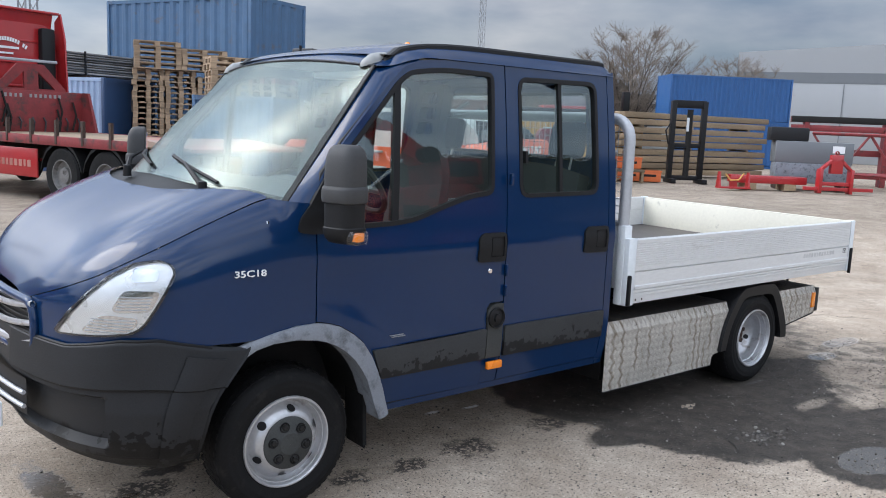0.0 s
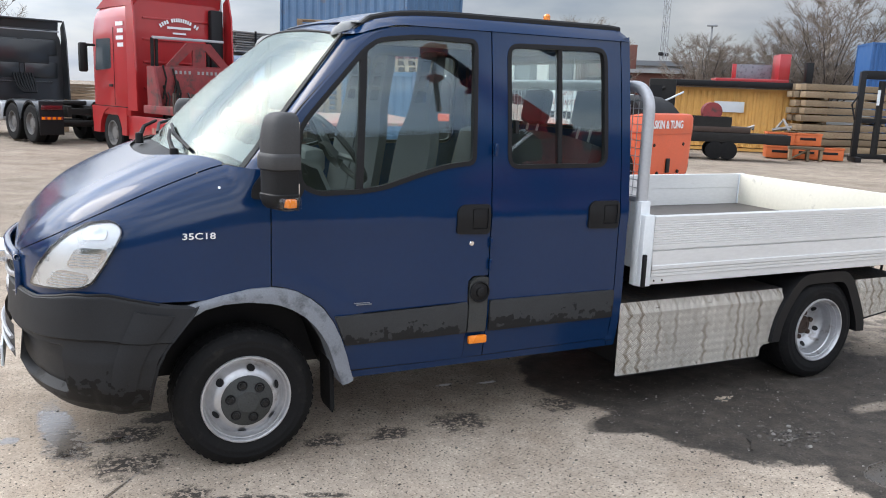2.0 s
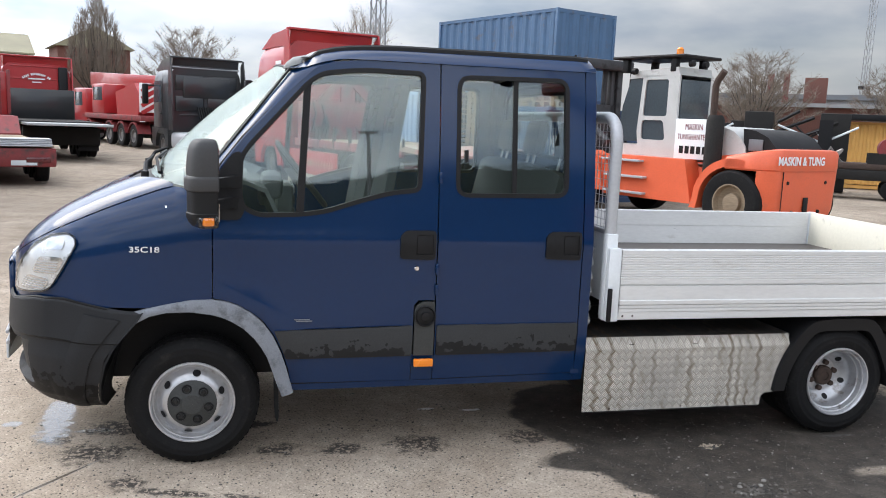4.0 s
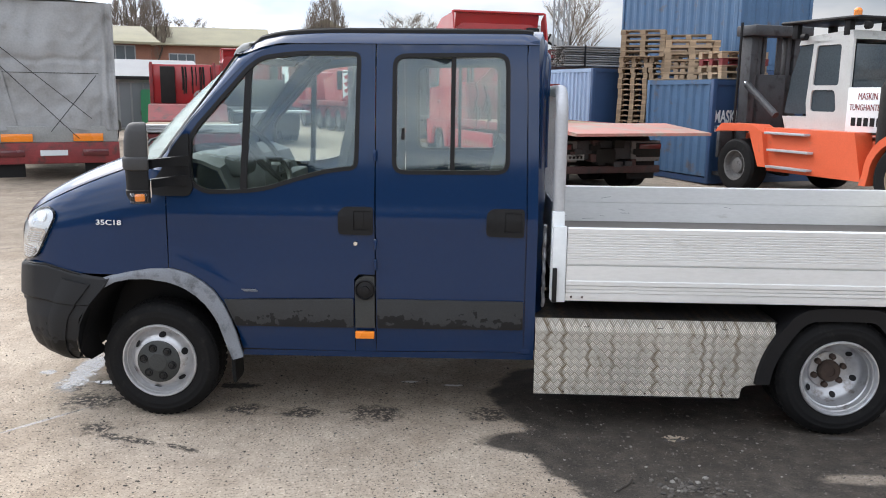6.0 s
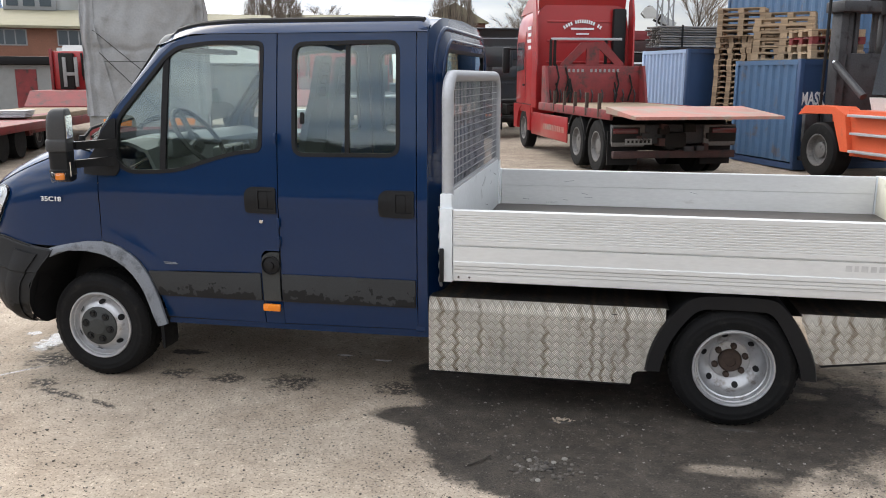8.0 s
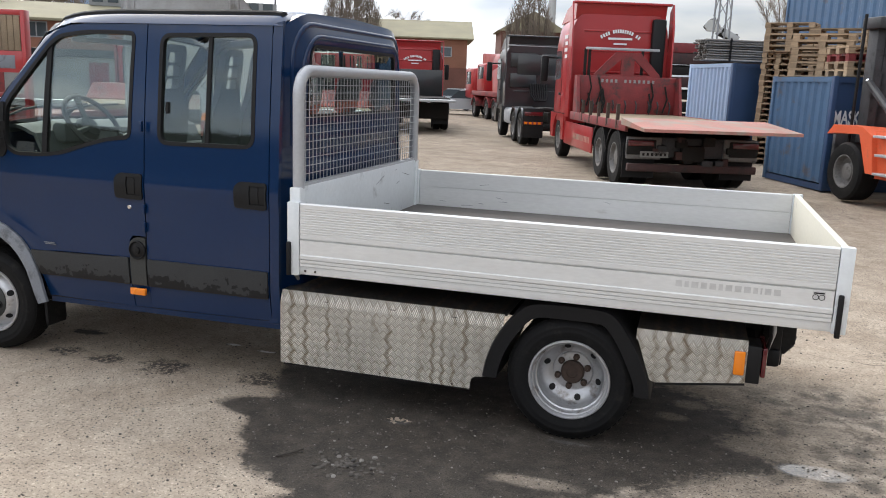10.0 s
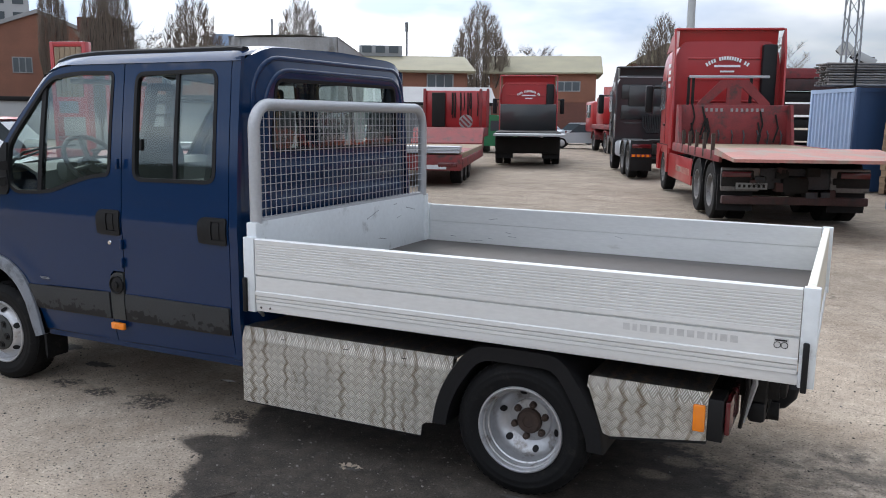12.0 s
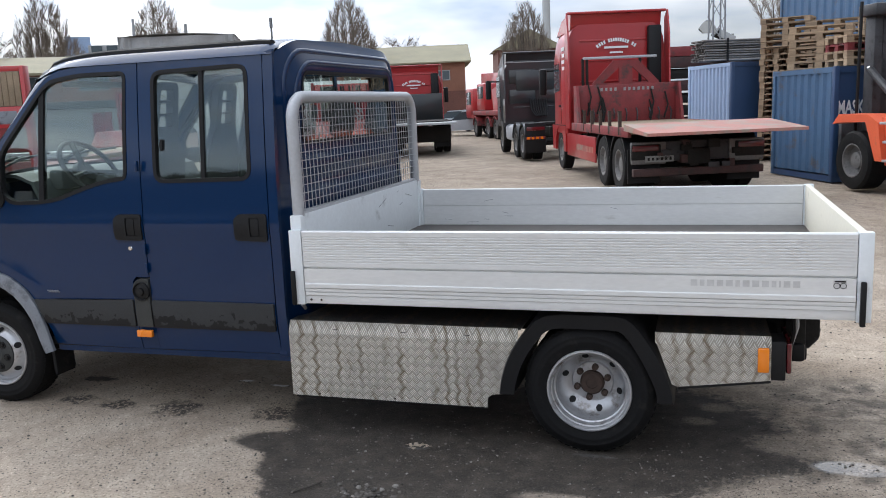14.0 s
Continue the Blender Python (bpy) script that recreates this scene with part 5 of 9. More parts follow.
# wheels
def wheel(x, y, front, far, name):
    s = -1 if not far else 1          # outwards
    w = part(name, lathe([(0.215, s * 0.0), (0.232, s * 0.006), (0.262, s * 0.012), (0.268, s * 0.0135), (0.274, s * 0.012), (0.292, s * 0.0105), (0.297, s * 0.012), (0.302, s * 0.008), (0.325, -s * 0.004), (0.340, -s * 0.020), (0.347, -s * 0.045), (0.349, -s * 0.10), (0.347, -s * 0.16), (0.338, -s * 0.185), (0.30, -s * 0.205), (0.24, -s * 0.20), (0.21, -s * 0.19)], "Y", 72, centre=(x, y, 0.345)), RUBBER, truck, "black road tyre on a silver rim", 60)
    blocks = bmesh.new()
    for k in range(52):
        a = 2 * math.pi * k / 52
        for yy0, yy1, sh in ((-0.022, -0.062, 0.0), (-0.070, -0.108, 0.5), (-0.116, -0.150, 0.0), (-0.158, -0.178, 0.5)):
            aa = a + sh * 2 * math.pi / 52
            mm = Matrix.Translation((x, y, 0.345)) @ Matrix.Rotation(aa, 4, "Y")
            vs = []
            for r in (0.340, 0.3496 if yy0 < -0.03 else 0.3455):
                for wy, dw in ((yy0, 0.012), (yy1, 0.012)):
                    for q in (-1, 1):
                        vs.append(blocks.verts.new(mm @ Vector((q * dw, s * wy * -1 * -1, r))))
            for f in ((4, 5, 7, 6), (0, 1, 5, 4), (2, 3, 7, 6), (0, 2, 6, 4), (1, 3, 7, 5)):
                blocks.faces.new([vs[i] for i in f])
    part("tread", blocks, RUBBER, w)
    if front:
        rim = lathe([(0.222, s * 0.004), (0.219, s * 0.012), (0.212, s * 0.013), (0.206, s * 0.007), (0.2035, -s * 0.012), (0.199, -s * 0.013), (0.196, -s * 0.030), (0.186, -s * 0.040), (0.176, -s * 0.036), (0.162, -s * 0.010), (0.148, s * 0.006), (0.130, s * 0.014), (0.110, s * 0.016)], "Y", 64, centre=(x, y, 0.345))
        part("rim", rim, SILVER, w, "worn silver steel rim", 40)
        part("hub_cap", lathe([(0.127, s * 0.010), (0.126, s * 0.022), (0.118, s * 0.028), (0.060, s * 0.034), (0.052, s * 0.040), (0.020, s * 0.042), (0.001, s * 0.042)], "Y", 48, centre=(x, y, 0.345)), TRIM, w)
        for k in range(6):
            a = 2 * math.pi * (k + 0.8) / 6
            nx, nz = x + 0.086 * math.cos(a), 0.345 + 0.086 * math.sin(a)
            part("nut_recess", lathe([(0.026, s * 0.031), (0.024, s * 0.036), (0.019, s * 0.034), (0.017, s * 0.022)], "Y", 18, centre=(nx, y, nz)), SEAL, w)
            part("wheel_nut", lathe([(0.015, s * 0.030), (0.014, s * 0.042), (0.010, s * 0.045), (0.001, s * 0.044)], "Y", 6, centre=(nx, y, nz)), DARKSTEEL, w)
        hr, hy, turn = 0.161, -s * 0.008, 0.367
    else:
        rim = lathe([(0.222, s * 0.004), (0.219, s * 0.013), (0.212, s * 0.014), (0.206, s * 0.006), (0.203, -s * 0.012), (0.196, -s * 0.014), (0.191, -s * 0.045), (0.184, -s * 0.050), (0.181, -s * 0.105), (0.174, -s * 0.124), (0.162, -s * 0.136), (0.132, -s * 0.160), (0.112, -s * 0.166), (0.106, -s * 0.152), (0.060, -s * 0.150)], "Y", 64, centre=(x, y, 0.345))
        part("rim", rim, SILVER, w, "deep dished silver steel rim", 40)
        part("hub", lathe([(0.066, -s * 0.155), (0.064, -s * 0.128), (0.054, -s * 0.118), (0.030, -s * 0.116), (0.028, -s * 0.122), (0.001, -s * 0.122)], "Y", 32, centre=(x, y, 0.345)), RUST, w, "rusty brown hub")
        for k in range(6):
            a = 2 * math.pi * (k + 0.32) / 6
            part("wheel_nut", lathe([(0.019, -s * 0.152), (0.017, -s * 0.128), (0.010, -s * 0.124), (0.001, -s * 0.124)], "Y", 8, centre=(x + 0.086 * math.cos(a), y, 0.345 + 0.086 * math.sin(a))), RUST, w)
        hr, hy, turn = 0.149, -s * 0.147, 0.73
    for k in range(6):
        a = 2 * math.pi * (k + turn) / 6
        c = Vector((x + hr * math.cos(a), y + hy + s * 0.005, 0.345 + hr * math.sin(a)))
        hole = bmesh.new()
        rad, tan = Vector((math.cos(a), (-s * 1.6 if front else s * 0.85), math.sin(a))).normalized(), Vector((-math.sin(a), 0, math.cos(a)))
        vs = [hole.verts.new(c + tan * (0.021 if front else 0.018) * math.cos(q * math.pi / 8) + rad * (0.024 if front else 0.021) * math.sin(q * math.pi / 8)) for q in range(16)]
        hole.faces.new(vs)
        part("vent_hole", hole, SEAL, w)
    c = Vector((x, y, 0.345))
    w.matrix_basis = Matrix.Translation(c - Vector((0, 0, 0.010))) @ Matrix.Scale(0.965, 4) @ Matrix.Translation(-c)
    return w


wheel(-0.034, 0.078, True, False, "front_wheel")
wheel(-0.034, 1.922, True, True, "front_wheel")
wheel(3.747, 0.032, False, False, "rear_wheel")
wheel(3.747, 1.968, False, True, "rear_wheel")
for y in (0.30, 1.70):
    part("inner_wheel", lathe([(0.20, -0.08), (0.29, -0.09), (0.330, -0.06), (0.334, 0.06), (0.29, 0.09), (0.20, 0.08)], "Y", 40, centre=(3.747, y + (0.03 if y < 1 else -0.03), 0.335)), RUBBER, truck)

# chassis
for y in (0.58, 1.42):
    part("frame_rail", box(0.2, y - 0.035, 0.50, 4.85, y + 0.035, 0.66), DARKSTEEL, truck)
part("rear_axle", tube([(3.75, 0.2, 0.345), (3.75, 1.8, 0.345)], 0.055, 12), DARKSTEEL, truck)
part("front_axle", tube([(0, 0.2, 0.30), (0, 1.8, 0.30)], 0.05, 10), DARKSTEEL, truck)
part("engine_block", box(-0.6, 0.5, 0.35, 0.7, 1.5, 0.75, 0.05), DARKSTEEL, truck)
part("floor_pan", box(0.42, 0.06, 0.42, 2.06, 1.94, 0.47), DARKSTEEL, truck)
part("gearbox", box(0.7, 0.75, 0.30, 1.6, 1.25, 0.5, 0.05), DARKSTEEL, truck)
part("fuel_tank", box(2.3, 1.45, 0.28, 3.2, 1.9, 0.62, 0.06), DARKSTEEL, truck)

# interior
DASH_Z = 1.43
part("dashboard", grid(lambda u, v: (0.02 + 0.42 * v + 0.06 * math.sin(math.pi * u) * -1, 0.14 + 1.72 * u, DASH_Z + 0.05 * math.sin(math.pi * min(1, v * 1.4)) - 0.22 * max(0, v - 0.75) / 0.25 * 1.0 + 0.05 * math.exp(-((u - 0.25) / 0.12) ** 2) * (1 if v > 0.5 else 0.3)), 24, 12, 0.02), DASHGREY, truck)
part("dash_front", box(0.38, 0.14, 0.62, 0.46, 1.86, 1.16, 0.03), DASHGREY, truck)
part("centre_console", box(0.40, 0.82, 0.85, 0.50, 1.20, 1.40, 0.03), DASHGREY, truck)
for z in (1.12, 1.20, 1.28):
    part("console_switches", box(0.498, 0.86, z, 0.508, 1.16, z + 0.05, 0.004), SEAL, truck)
for y in (0.88, 1.02, 1.16):
    part("dash_vent", box(0.498, y - 0.05, 1.345, 0.508, y + 0.05, 1.39, 0.006), FLARE, truck)
part("parcel_tray", box(0.30, 1.3, 1.22, 0.48, 1.84, 1.30, 0.02), DASHGREY, truck)
part("instrument_hood", box(0.30, 0.30, 1.36, 0.42, 0.62, 1.50, 0.04), DASHGREY, truck)
sw = part("steering_wheel", tube([Vector((0.52, 0.44, 1.49)) + Matrix.Rotation(radians(52), 3, "Y") @ Vector((0.21 * math.cos(a), 0.21 * math.sin(a), 0)) for a in [2 * math.pi * k / 28 for k in range(28)]], 0.016, 8, closed=True), DASH, truck)
part("wheel_boss", lathe([(0.001, 0.02), (0.07, 0.015), (0.085, -0.02)], "Z", 20), DASH, sw).matrix_basis = Matrix.Translation((0.49, 0.44, 1.465)) @ Matrix.Rotation(radians(52), 4, "Y")
for a in (0.3, math.pi - 0.3, 1.5 * math.pi):
    p = Vector((0.52, 0.44, 1.49)) + Matrix.Rotation(radians(52), 3, "Y") @ Vector((0.20 * math.sin(a), 0.20 * math.cos(a), 0))
    part("wheel_spoke", tube([(0.49, 0.44, 1.465), p], 0.018, 6), DASHGREY, sw)


def seat(y, w, x, heads, name):
    st = part(name, box(x, y - w / 2, 0.78, x + 0.50, y + w / 2, 0.94, 0.05), SEAT, truck, "dark grey cloth seat")
    back = grid(lambda u, v: (x + 0.46 + 0.16 * v - 0.05 * math.sin(math.pi * u) * 0.6, y - w / 2 + w * u, 0.90 + 0.66 * v - 0.05 * abs(2 * u - 1) ** 4), 12, 8, 0.10)
    part("backrest", back, SEAT, st)
    for hy in heads:
        h = box(-0.045, -0.135, -0.11, 0.045, 0.135, 0.12, 0.045)
        h.transform(pose(x + 0.66, hy, 1.72, 0, 10, 0))
        part("headrest", h, SEAT, st)
        for o in (-0.06, 0.06):
            part("headrest_rod", tube([(x + 0.61, hy + o, 1.50), (x + 0.65, hy + o, 1.66)], 0.008, 6), GALV, st)


def tall_seat(y, w, x, name):
    """A front seat whose headrest is one with the back, with three slots."""
    st = part(name, box(x, y - w / 2, 0.78, x + 0.50, y + w / 2, 0.94, 0.05), SEAT, truck, "dark grey cloth front seat")
    out = rounded([(-w / 2, 0.0), (w / 2, 0.0), (w / 2 - 0.02, 0.55), (0.125, 0.68), (0.115, 0.95), (-0.115, 0.95), (-0.125, 0.68), (-w / 2 + 0.02, 0.55)], [0.05, 0.05, 0.12, 0.08, 0.05, 0.05, 0.08, 0.12])
    holes = [rounded([(-0.07, z), (0.07, z), (0.06, z + 0.055), (-0.06, z + 0.055)], 0.01, 2) for z in (0.715, 0.785, 0.855)]
    bm = panel(out, holes, lambda u, v: (x + 0.46 + 0.20 * v, y + u, 0.90 + 1.16 * v), 0.06, (0.05, 0, 0))
    part("backrest", bm, SEAT, st)
    bm = panel(out, holes, lambda u, v: (x + 0.51 + 0.20 * v, y + u, 0.90 + 1.16 * v), 0.06, None)
    part("backrest_shell", bm, SEAT, st)


tall_seat(0.52, 0.50, 0.41, "driver_seat")
tall_seat(1.22, 0.44, 0.41, "passenger_seat")
tall_seat(1.64, 0.42, 0.41, "passenger_seat")
seat(1.0, 1.62, 1.40, (0.42, 1.0, 1.58), "rear_bench")
part("headliner", grid(lambda u, v: (0.50 + 1.54 * u, 0.16 + 1.68 * v, 2.10 + 0.03 * math.sin(math.pi * v)), 8, 8), LINER, truck)
part("sun_visor", box(0.50, 0.30, 2.00, 0.62, 0.85, 2.03, 0.01, m=None), LINER, truck)

# ---- the load bed ----
bed = part("load_bed", box(2.20, 0.0, 0.84, 4.97, 2.03, 0.885, 0.004), PLYFLOOR, truck, "worn brown deck floor")


def board_profile(y0, s):
    """Outer face of a drop side, bottom to top: ribs, a bar, a flat band, a groove and fine ribs."""
    pr = [(y0 + s * 0.0, 0.805)]
    for z, o in ((0.806, 0.004), (0.822, 0.004), (0.823, -0.004), (0.828, -0.004), (0.829, 0.004), (0.842, 0.004), (0.843, -0.003), (0.847, -0.003), (0.848, 0.008), (0.868, 0.008), (0.872, 0.002), (0.952, 0.002), (0.953, -0.012), (0.9615, -0.012), (0.9625, 0.003)):
        pr.append((y0 + s * o, z))
    z = 0.985
    while z < 1.128:
        pr += [(y0 + s * 0.003, z), (y0 + s * 0.0002, z + 0.002), (y0 + s * 0.0002, z + 0.0050), (y0 + s * 0.003, z + 0.0066)]
        z += 0.0135
    pr += [(y0 + s * 0.003, 1.150), (y0 - s * 0.004, 1.156), (y0 - s * 0.024, 1.156), (y0 - s * 0.028, 1.150), (y0 - s * 0.028, 1.035), (y0 - s * 0.021, 1.034), (y0 - s * 0.021, 1.030), (y0 - s * 0.028, 1.029), (y0 - s * 0.028, 0.805), (y0, 0.805)]
    return pr


ns = part("drop_side", sweep(board_profile(-0.030, -1), 2.236, 4.938), ALU, bed, "ribbed aluminium drop side", 20)
part("drop_side", sweep(board_profile(2.060, 1), 2.236, 4.938), ALU, bed, "ribbed aluminium drop side", 20)
part("tailgate", box(4.950, 0.0, 0.80, 4.985, 2.03, 1.156, 0.004), CREAM, bed, "white tailgate with the warm sunlight tinted into its paint")
for y, s in ((-0.036, 1), (2.066, -1)):
    for x0, x1 in ((2.160, 2.232), (4.942, 5.004)):
        part("corner_post", box(x0, y, 0.752, x1, y + s * 0.045, 1.160, 0.004), WHITE, bed)
        xx = x0 + (0.012 if x0 < 3 else 0.024)
        part("latch_handle", box(xx - 0.011, y - s * 0.018, 0.735 if x0 > 3 else 0.752, xx + 0.013, y + s * 0.004, 0.94, 0.006), SEAL, bed)
    part("side_rail", box(2.205, y + s * 0.012, 0.758, 4.945, y + s * 0.060, 0.803, 0.003), ALU, bed)
    for x in (2.265, 2.325):
        part("rail_bolt", lathe([(0.0065, -s * 0.002), (0.0055, -s * 0.005), (0.001, -s * 0.006)], "Y", 8, centre=(x, y + s * 0.012, 0.780)), RUST, bed)
rnd = random.Random(31)
for k in range(7):
    x, z, ln = rnd.uniform(2.4, 4.8), rnd.uniform(0.90, 1.13), rnd.uniform(0.02, 0.10)
    sc = box(-ln / 2, -0.0006, -0.0011, ln / 2, 0.0006, 0.0011)
    sc.transform(pose(x, 2.0314, z, 0, rnd.uniform(-14, 14), 0))
    part("scuff_mark", sc, FLARE, bed)
for k in range(7):
    y, z, ln = rnd.uniform(0.2, 1.8), rnd.uniform(0.92, 1.20), rnd.uniform(0.03, 0.16)
    sc = box(-0.0006, -ln / 2, -0.0013, 0.0006, ln / 2, 0.0013)
    sc.transform(pose(2.2128, y, z, rnd.uniform(-18, 18), 0, 0))
    part("scuff_mark", sc, FLARE if k % 3 else TRIM, bed)
part("rear_rail", box(4.945, 0.0, 0.755, 4.995, 2.03, 0.80, 0.003), ALU, bed)
for k in range(6):
    part("cross_member", box(2.45 + 0.47 * k, 0.22, 0.70, 2.51 + 0.47 * k, 1.81, 0.838), DARKSTEEL, bed)
for y in (0.62, 1.38):
    part("sub_frame", box(2.2, y - 0.04, 0.66, 4.9, y + 0.04, 0.70), DARKSTEEL, bed)
part("headboard", box(2.185, 0.02, 0.84, 2.212, 2.01, 1.235, 0.004), WHITE, bed, "white painted headboard")
for y in (0.03, 2.0):
    part("headboard_post", box(2.155, y - 0.03, 0.75, 2.222, y + 0.03, 1.235, 0.008), WHITE, bed)


def guard_path(inset=0.0, n=7):
    y0, y1, top, r = 0.045 + inset, 1.985 - inset, 1.865 - inset, 0.13
    pts = [(y0, 1.225)]
    for c, a0 in (((y0 + r, top - r), 180), ((y1 - r, top - r), 90)):
        for i in range(n + 1):
            a = radians(a0 - 90 * i / n)
            pts.append((c[0] + r * math.cos(a), c[1] + r * math.sin(a)))
    pts.append((y1, 1.225))
    return [(2.19, y, z) for y, z in pts]


guard = part("cab_guard", tube(guard_path(), 0.033, 14), GALV, bed, "grey steel tube guard with wire mesh", 60)
wires = bmesh.new()
for k in range(39):
    y = 0.085 + k * 0.0474
    e = min(y - 0.045, 1.985 - y)
    top = 1.865 if e > 0.13 else 1.735 + math.sqrt(max(0, 0.13 ** 2 - (0.13 - e) ** 2))
    tube([(2.188, y, 1.225), (2.188, y, top)], 0.0026, 4, wires)
for k in range(14):
    z = 1.255 + k * 0.0445
    tube([(2.193, 0.05, z), (2.193, 1.98, z)], 0.0026, 4, wires)
part("mesh_grid", wires, GALV, guard)
part("lower_bar", box(2.178, 0.06, 1.222, 2.206, 1.97, 1.250, 0.004), GALV, guard)

# side lockers of chequer plate
bx = part("side_skirt", prism([(2.085, 0.212), (3.215, 0.212), (3.222, 0.268), (3.245, 0.285), (3.300, 0.290), (3.392, 0.575), (2.085, 0.575)], 0.024, 0.031), CHEQUER, truck, "chequer plate side skirt with rain streaks")
part("skirt_fold", prism([(0.024, 0.575), (0.049, 0.640), (0.056, 0.640), (0.031, 0.575)], 2.085, 3.385, "X"), CHEQUER, bx)
part("skirt_top", box(2.085, 0.053, 0.632, 3.40, 0.50, 0.639), CHEQUERDARK, bx, "chequer plate top darkened for the shade under the bed")
part("skirt_lip", box(2.10, 0.034, 0.200, 3.21, 0.075, 0.211), SEAL, bx)
# black block added behind the skirt to stand in for the shade
part("skirt_shade_block", box(2.16, 0.12, 0.24, 3.20, 0.50, 0.60, 0.02), SEAL, truck)
for x in (2.35, 2.75, 3.10):
    part("skirt_bracket", box(x, 0.032, 0.25, x + 0.03, 0.13, 0.60), DARKSTEEL, bx)
for x, z in ((2.25, 0.226), (2.70, 0.226), (3.12, 0.226)):
    part("rivet", lathe([(0.006, -0.001), (0.005, -0.003), (0.001, -0.004)], "Y", 8, centre=(x, 0.024, z)), RUST, bx)
b2 = part("rear_skirt", prism([(4.078, 0.60), (4.60, 0.60), (4.60, 0.440), (4.18, 0.385), (4.15, 0.395)], 0.026, 0.033), CHEQUER, truck, "chequer plate rear skirt with rain streaks")
part("skirt_fold", prism([(0.026, 0.600), (0.046, 0.650), (0.053, 0.650), (0.033, 0.600)], 4.07, 4.60, "X"), CHEQUER, b2)
part("skirt_top", box(4.07, 0.052, 0.640, 4.60, 0.42, 0.647), CHEQUERDARK, b2)
part("skirt_lip", prism([(4.18, 0.372), (4.60, 0.427), (4.60, 0.440), (4.18, 0.385)], 0.028, 0.30), SEAL, b2)
part("side_skirt", prism([(2.085, 0.212), (3.300, 0.290), (3.400, 0.632), (2.085, 0.632)], 1.969, 1.976), CHEQUER, truck, "chequer plate side skirt with rain streaks")

# rear mudguard: an angular arch
ARCH = [(3.285, 0.30), (3.30, 0.40), (3.345, 0.52), (3.42, 0.635), (3.50, 0.722), (3.60, 0.742), (3.88, 0.742), (3.96, 0.722), (4.05, 0.60), (4.115, 0.48), (4.155, 0.38), (4.165, 0.30)]
for turn in range(2):
    ARCH = [ARCH[0]] + [q for p, r in zip(ARCH, ARCH[1:]) for q in ((0.75 * p[0] + 0.25 * r[0], 0.75 * p[1] + 0.25 * r[1]), (0.25 * p[0] + 0.75 * r[0], 0.25 * p[1] + 0.75 * r[1]))] + [ARCH[-1]]
for y0, s in ((0.0, 1), (2.0, -1)):
    bm = bmesh.new()
    rows = []
    for i, (x, z) in enumerate(ARCH):
        c = Vector((3.75, 0.30))
        d = (Vector((x, z)) - c).normalized()
        p2 = Vector((x, z)) - d * 0.080
        rows.append([bm.verts.new((x, y0 + s * 0.55, z)), bm.verts.new((x, y0 + s * 0.02, z)), bm.verts.new((x - d.x * 0.008, y0, z - d.y * 0.008)), bm.verts.new((p2.x, y0 + s * 0.004, p2.y)), bm.verts.new((p2.x, y0 + s * 0.55, p2.y))])
    for a, b in zip(rows, rows[1:]):
        for k in range(4):
            bm.faces.new((a[k], a[k + 1], b[k + 1], b[k]))
    part("rear_mudguard", bm, SEAL, truck, angle=40)

# tail: lamps, underrun bar and tow hook
for y0, s in ((0.03, 1), (1.97, -1)):
    part("side_marker", box(4.540, y0 - s * 0.014, 0.478, 4.592, y0 + s * 0.010, 0.600, 0.008), ORANGE, truck, "orange side reflector")
    part("lamp_bracket", box(4.60, y0, 0.44, 4.665, y0 + s * 0.16, 0.63, 0.006), SEAL, truck)
    part("tail_lamp", box(4.668, y0 + s * 0.015, 0.47, 4.692, y0 + s * 0.34, 0.62, 0.008), REDLENS, truck, "red tail lamp")
    for k in range(4):
        part("rear_strap", tube([(4.72 + 0.02 * k, y0 + s * (0.30 + 0.09 * k), 0.76), (4.73 + 0.02 * k, y0 + s * (0.31 + 0.09 * k), 0.60), (4.70, y0 + s * (0.34 + 0.09 * k), 0.40)], 0.010 + 0.004 * (k % 2), 5), GALV if k == 1 else SEAL, truck)
    part("rear_bracket", box(4.70, y0 + s * 0.45, 0.42, 4.80, y0 + s * 0.62, 0.72, 0.012), DARKSTEEL, truck)
    part("hinge_block", box(4.80, y0 + s * 0.55, 0.50, 4.88, y0 + s * 0.72, 0.62, 0.01), DARKSTEEL, truck)
part("underrun_bar", box(4.60, 0.05, 0.46, 4.66, 1.95, 0.58, 0.006), DARKSTEEL, truck)
part("tow_bracket", box(4.66, 0.76, 0.32, 4.80, 1.10, 0.58, 0.01), DARKSTEEL, truck)
part("tow_hook", tube([(4.70, 0.89, 0.375), (4.79, 0.89, 0.375), (4.845, 0.89, 0.39), (4.875, 0.89, 0.43), (4.88, 0.89, 0.47), (4.88, 0.89, 0.490)], [0.036, 0.038, 0.040, 0.044, 0.046, 0.030], 12), SEAL, truck)
part("coupling", tube([(4.70, 0.80, 0.36), (4.84, 0.80, 0.36)], 0.045, 12), DARKSTEEL, truck)
part("hitch_plate", box(4.74, 0.70, 0.44, 4.80, 0.98, 0.66, 0.012), SEAL, truck)
part("hitch_box", box(4.72, 0.46, 0.40, 4.80, 0.64, 0.50, 0.02), SEAL, truck)
# hose behind the cab
part("air_hose", tube([(2.13, 0.14 + 0.02 * math.cos(k * 1.2), 0.68 + 0.016 * k) for k in range(30)], 0.010, 6), GALV, truck)

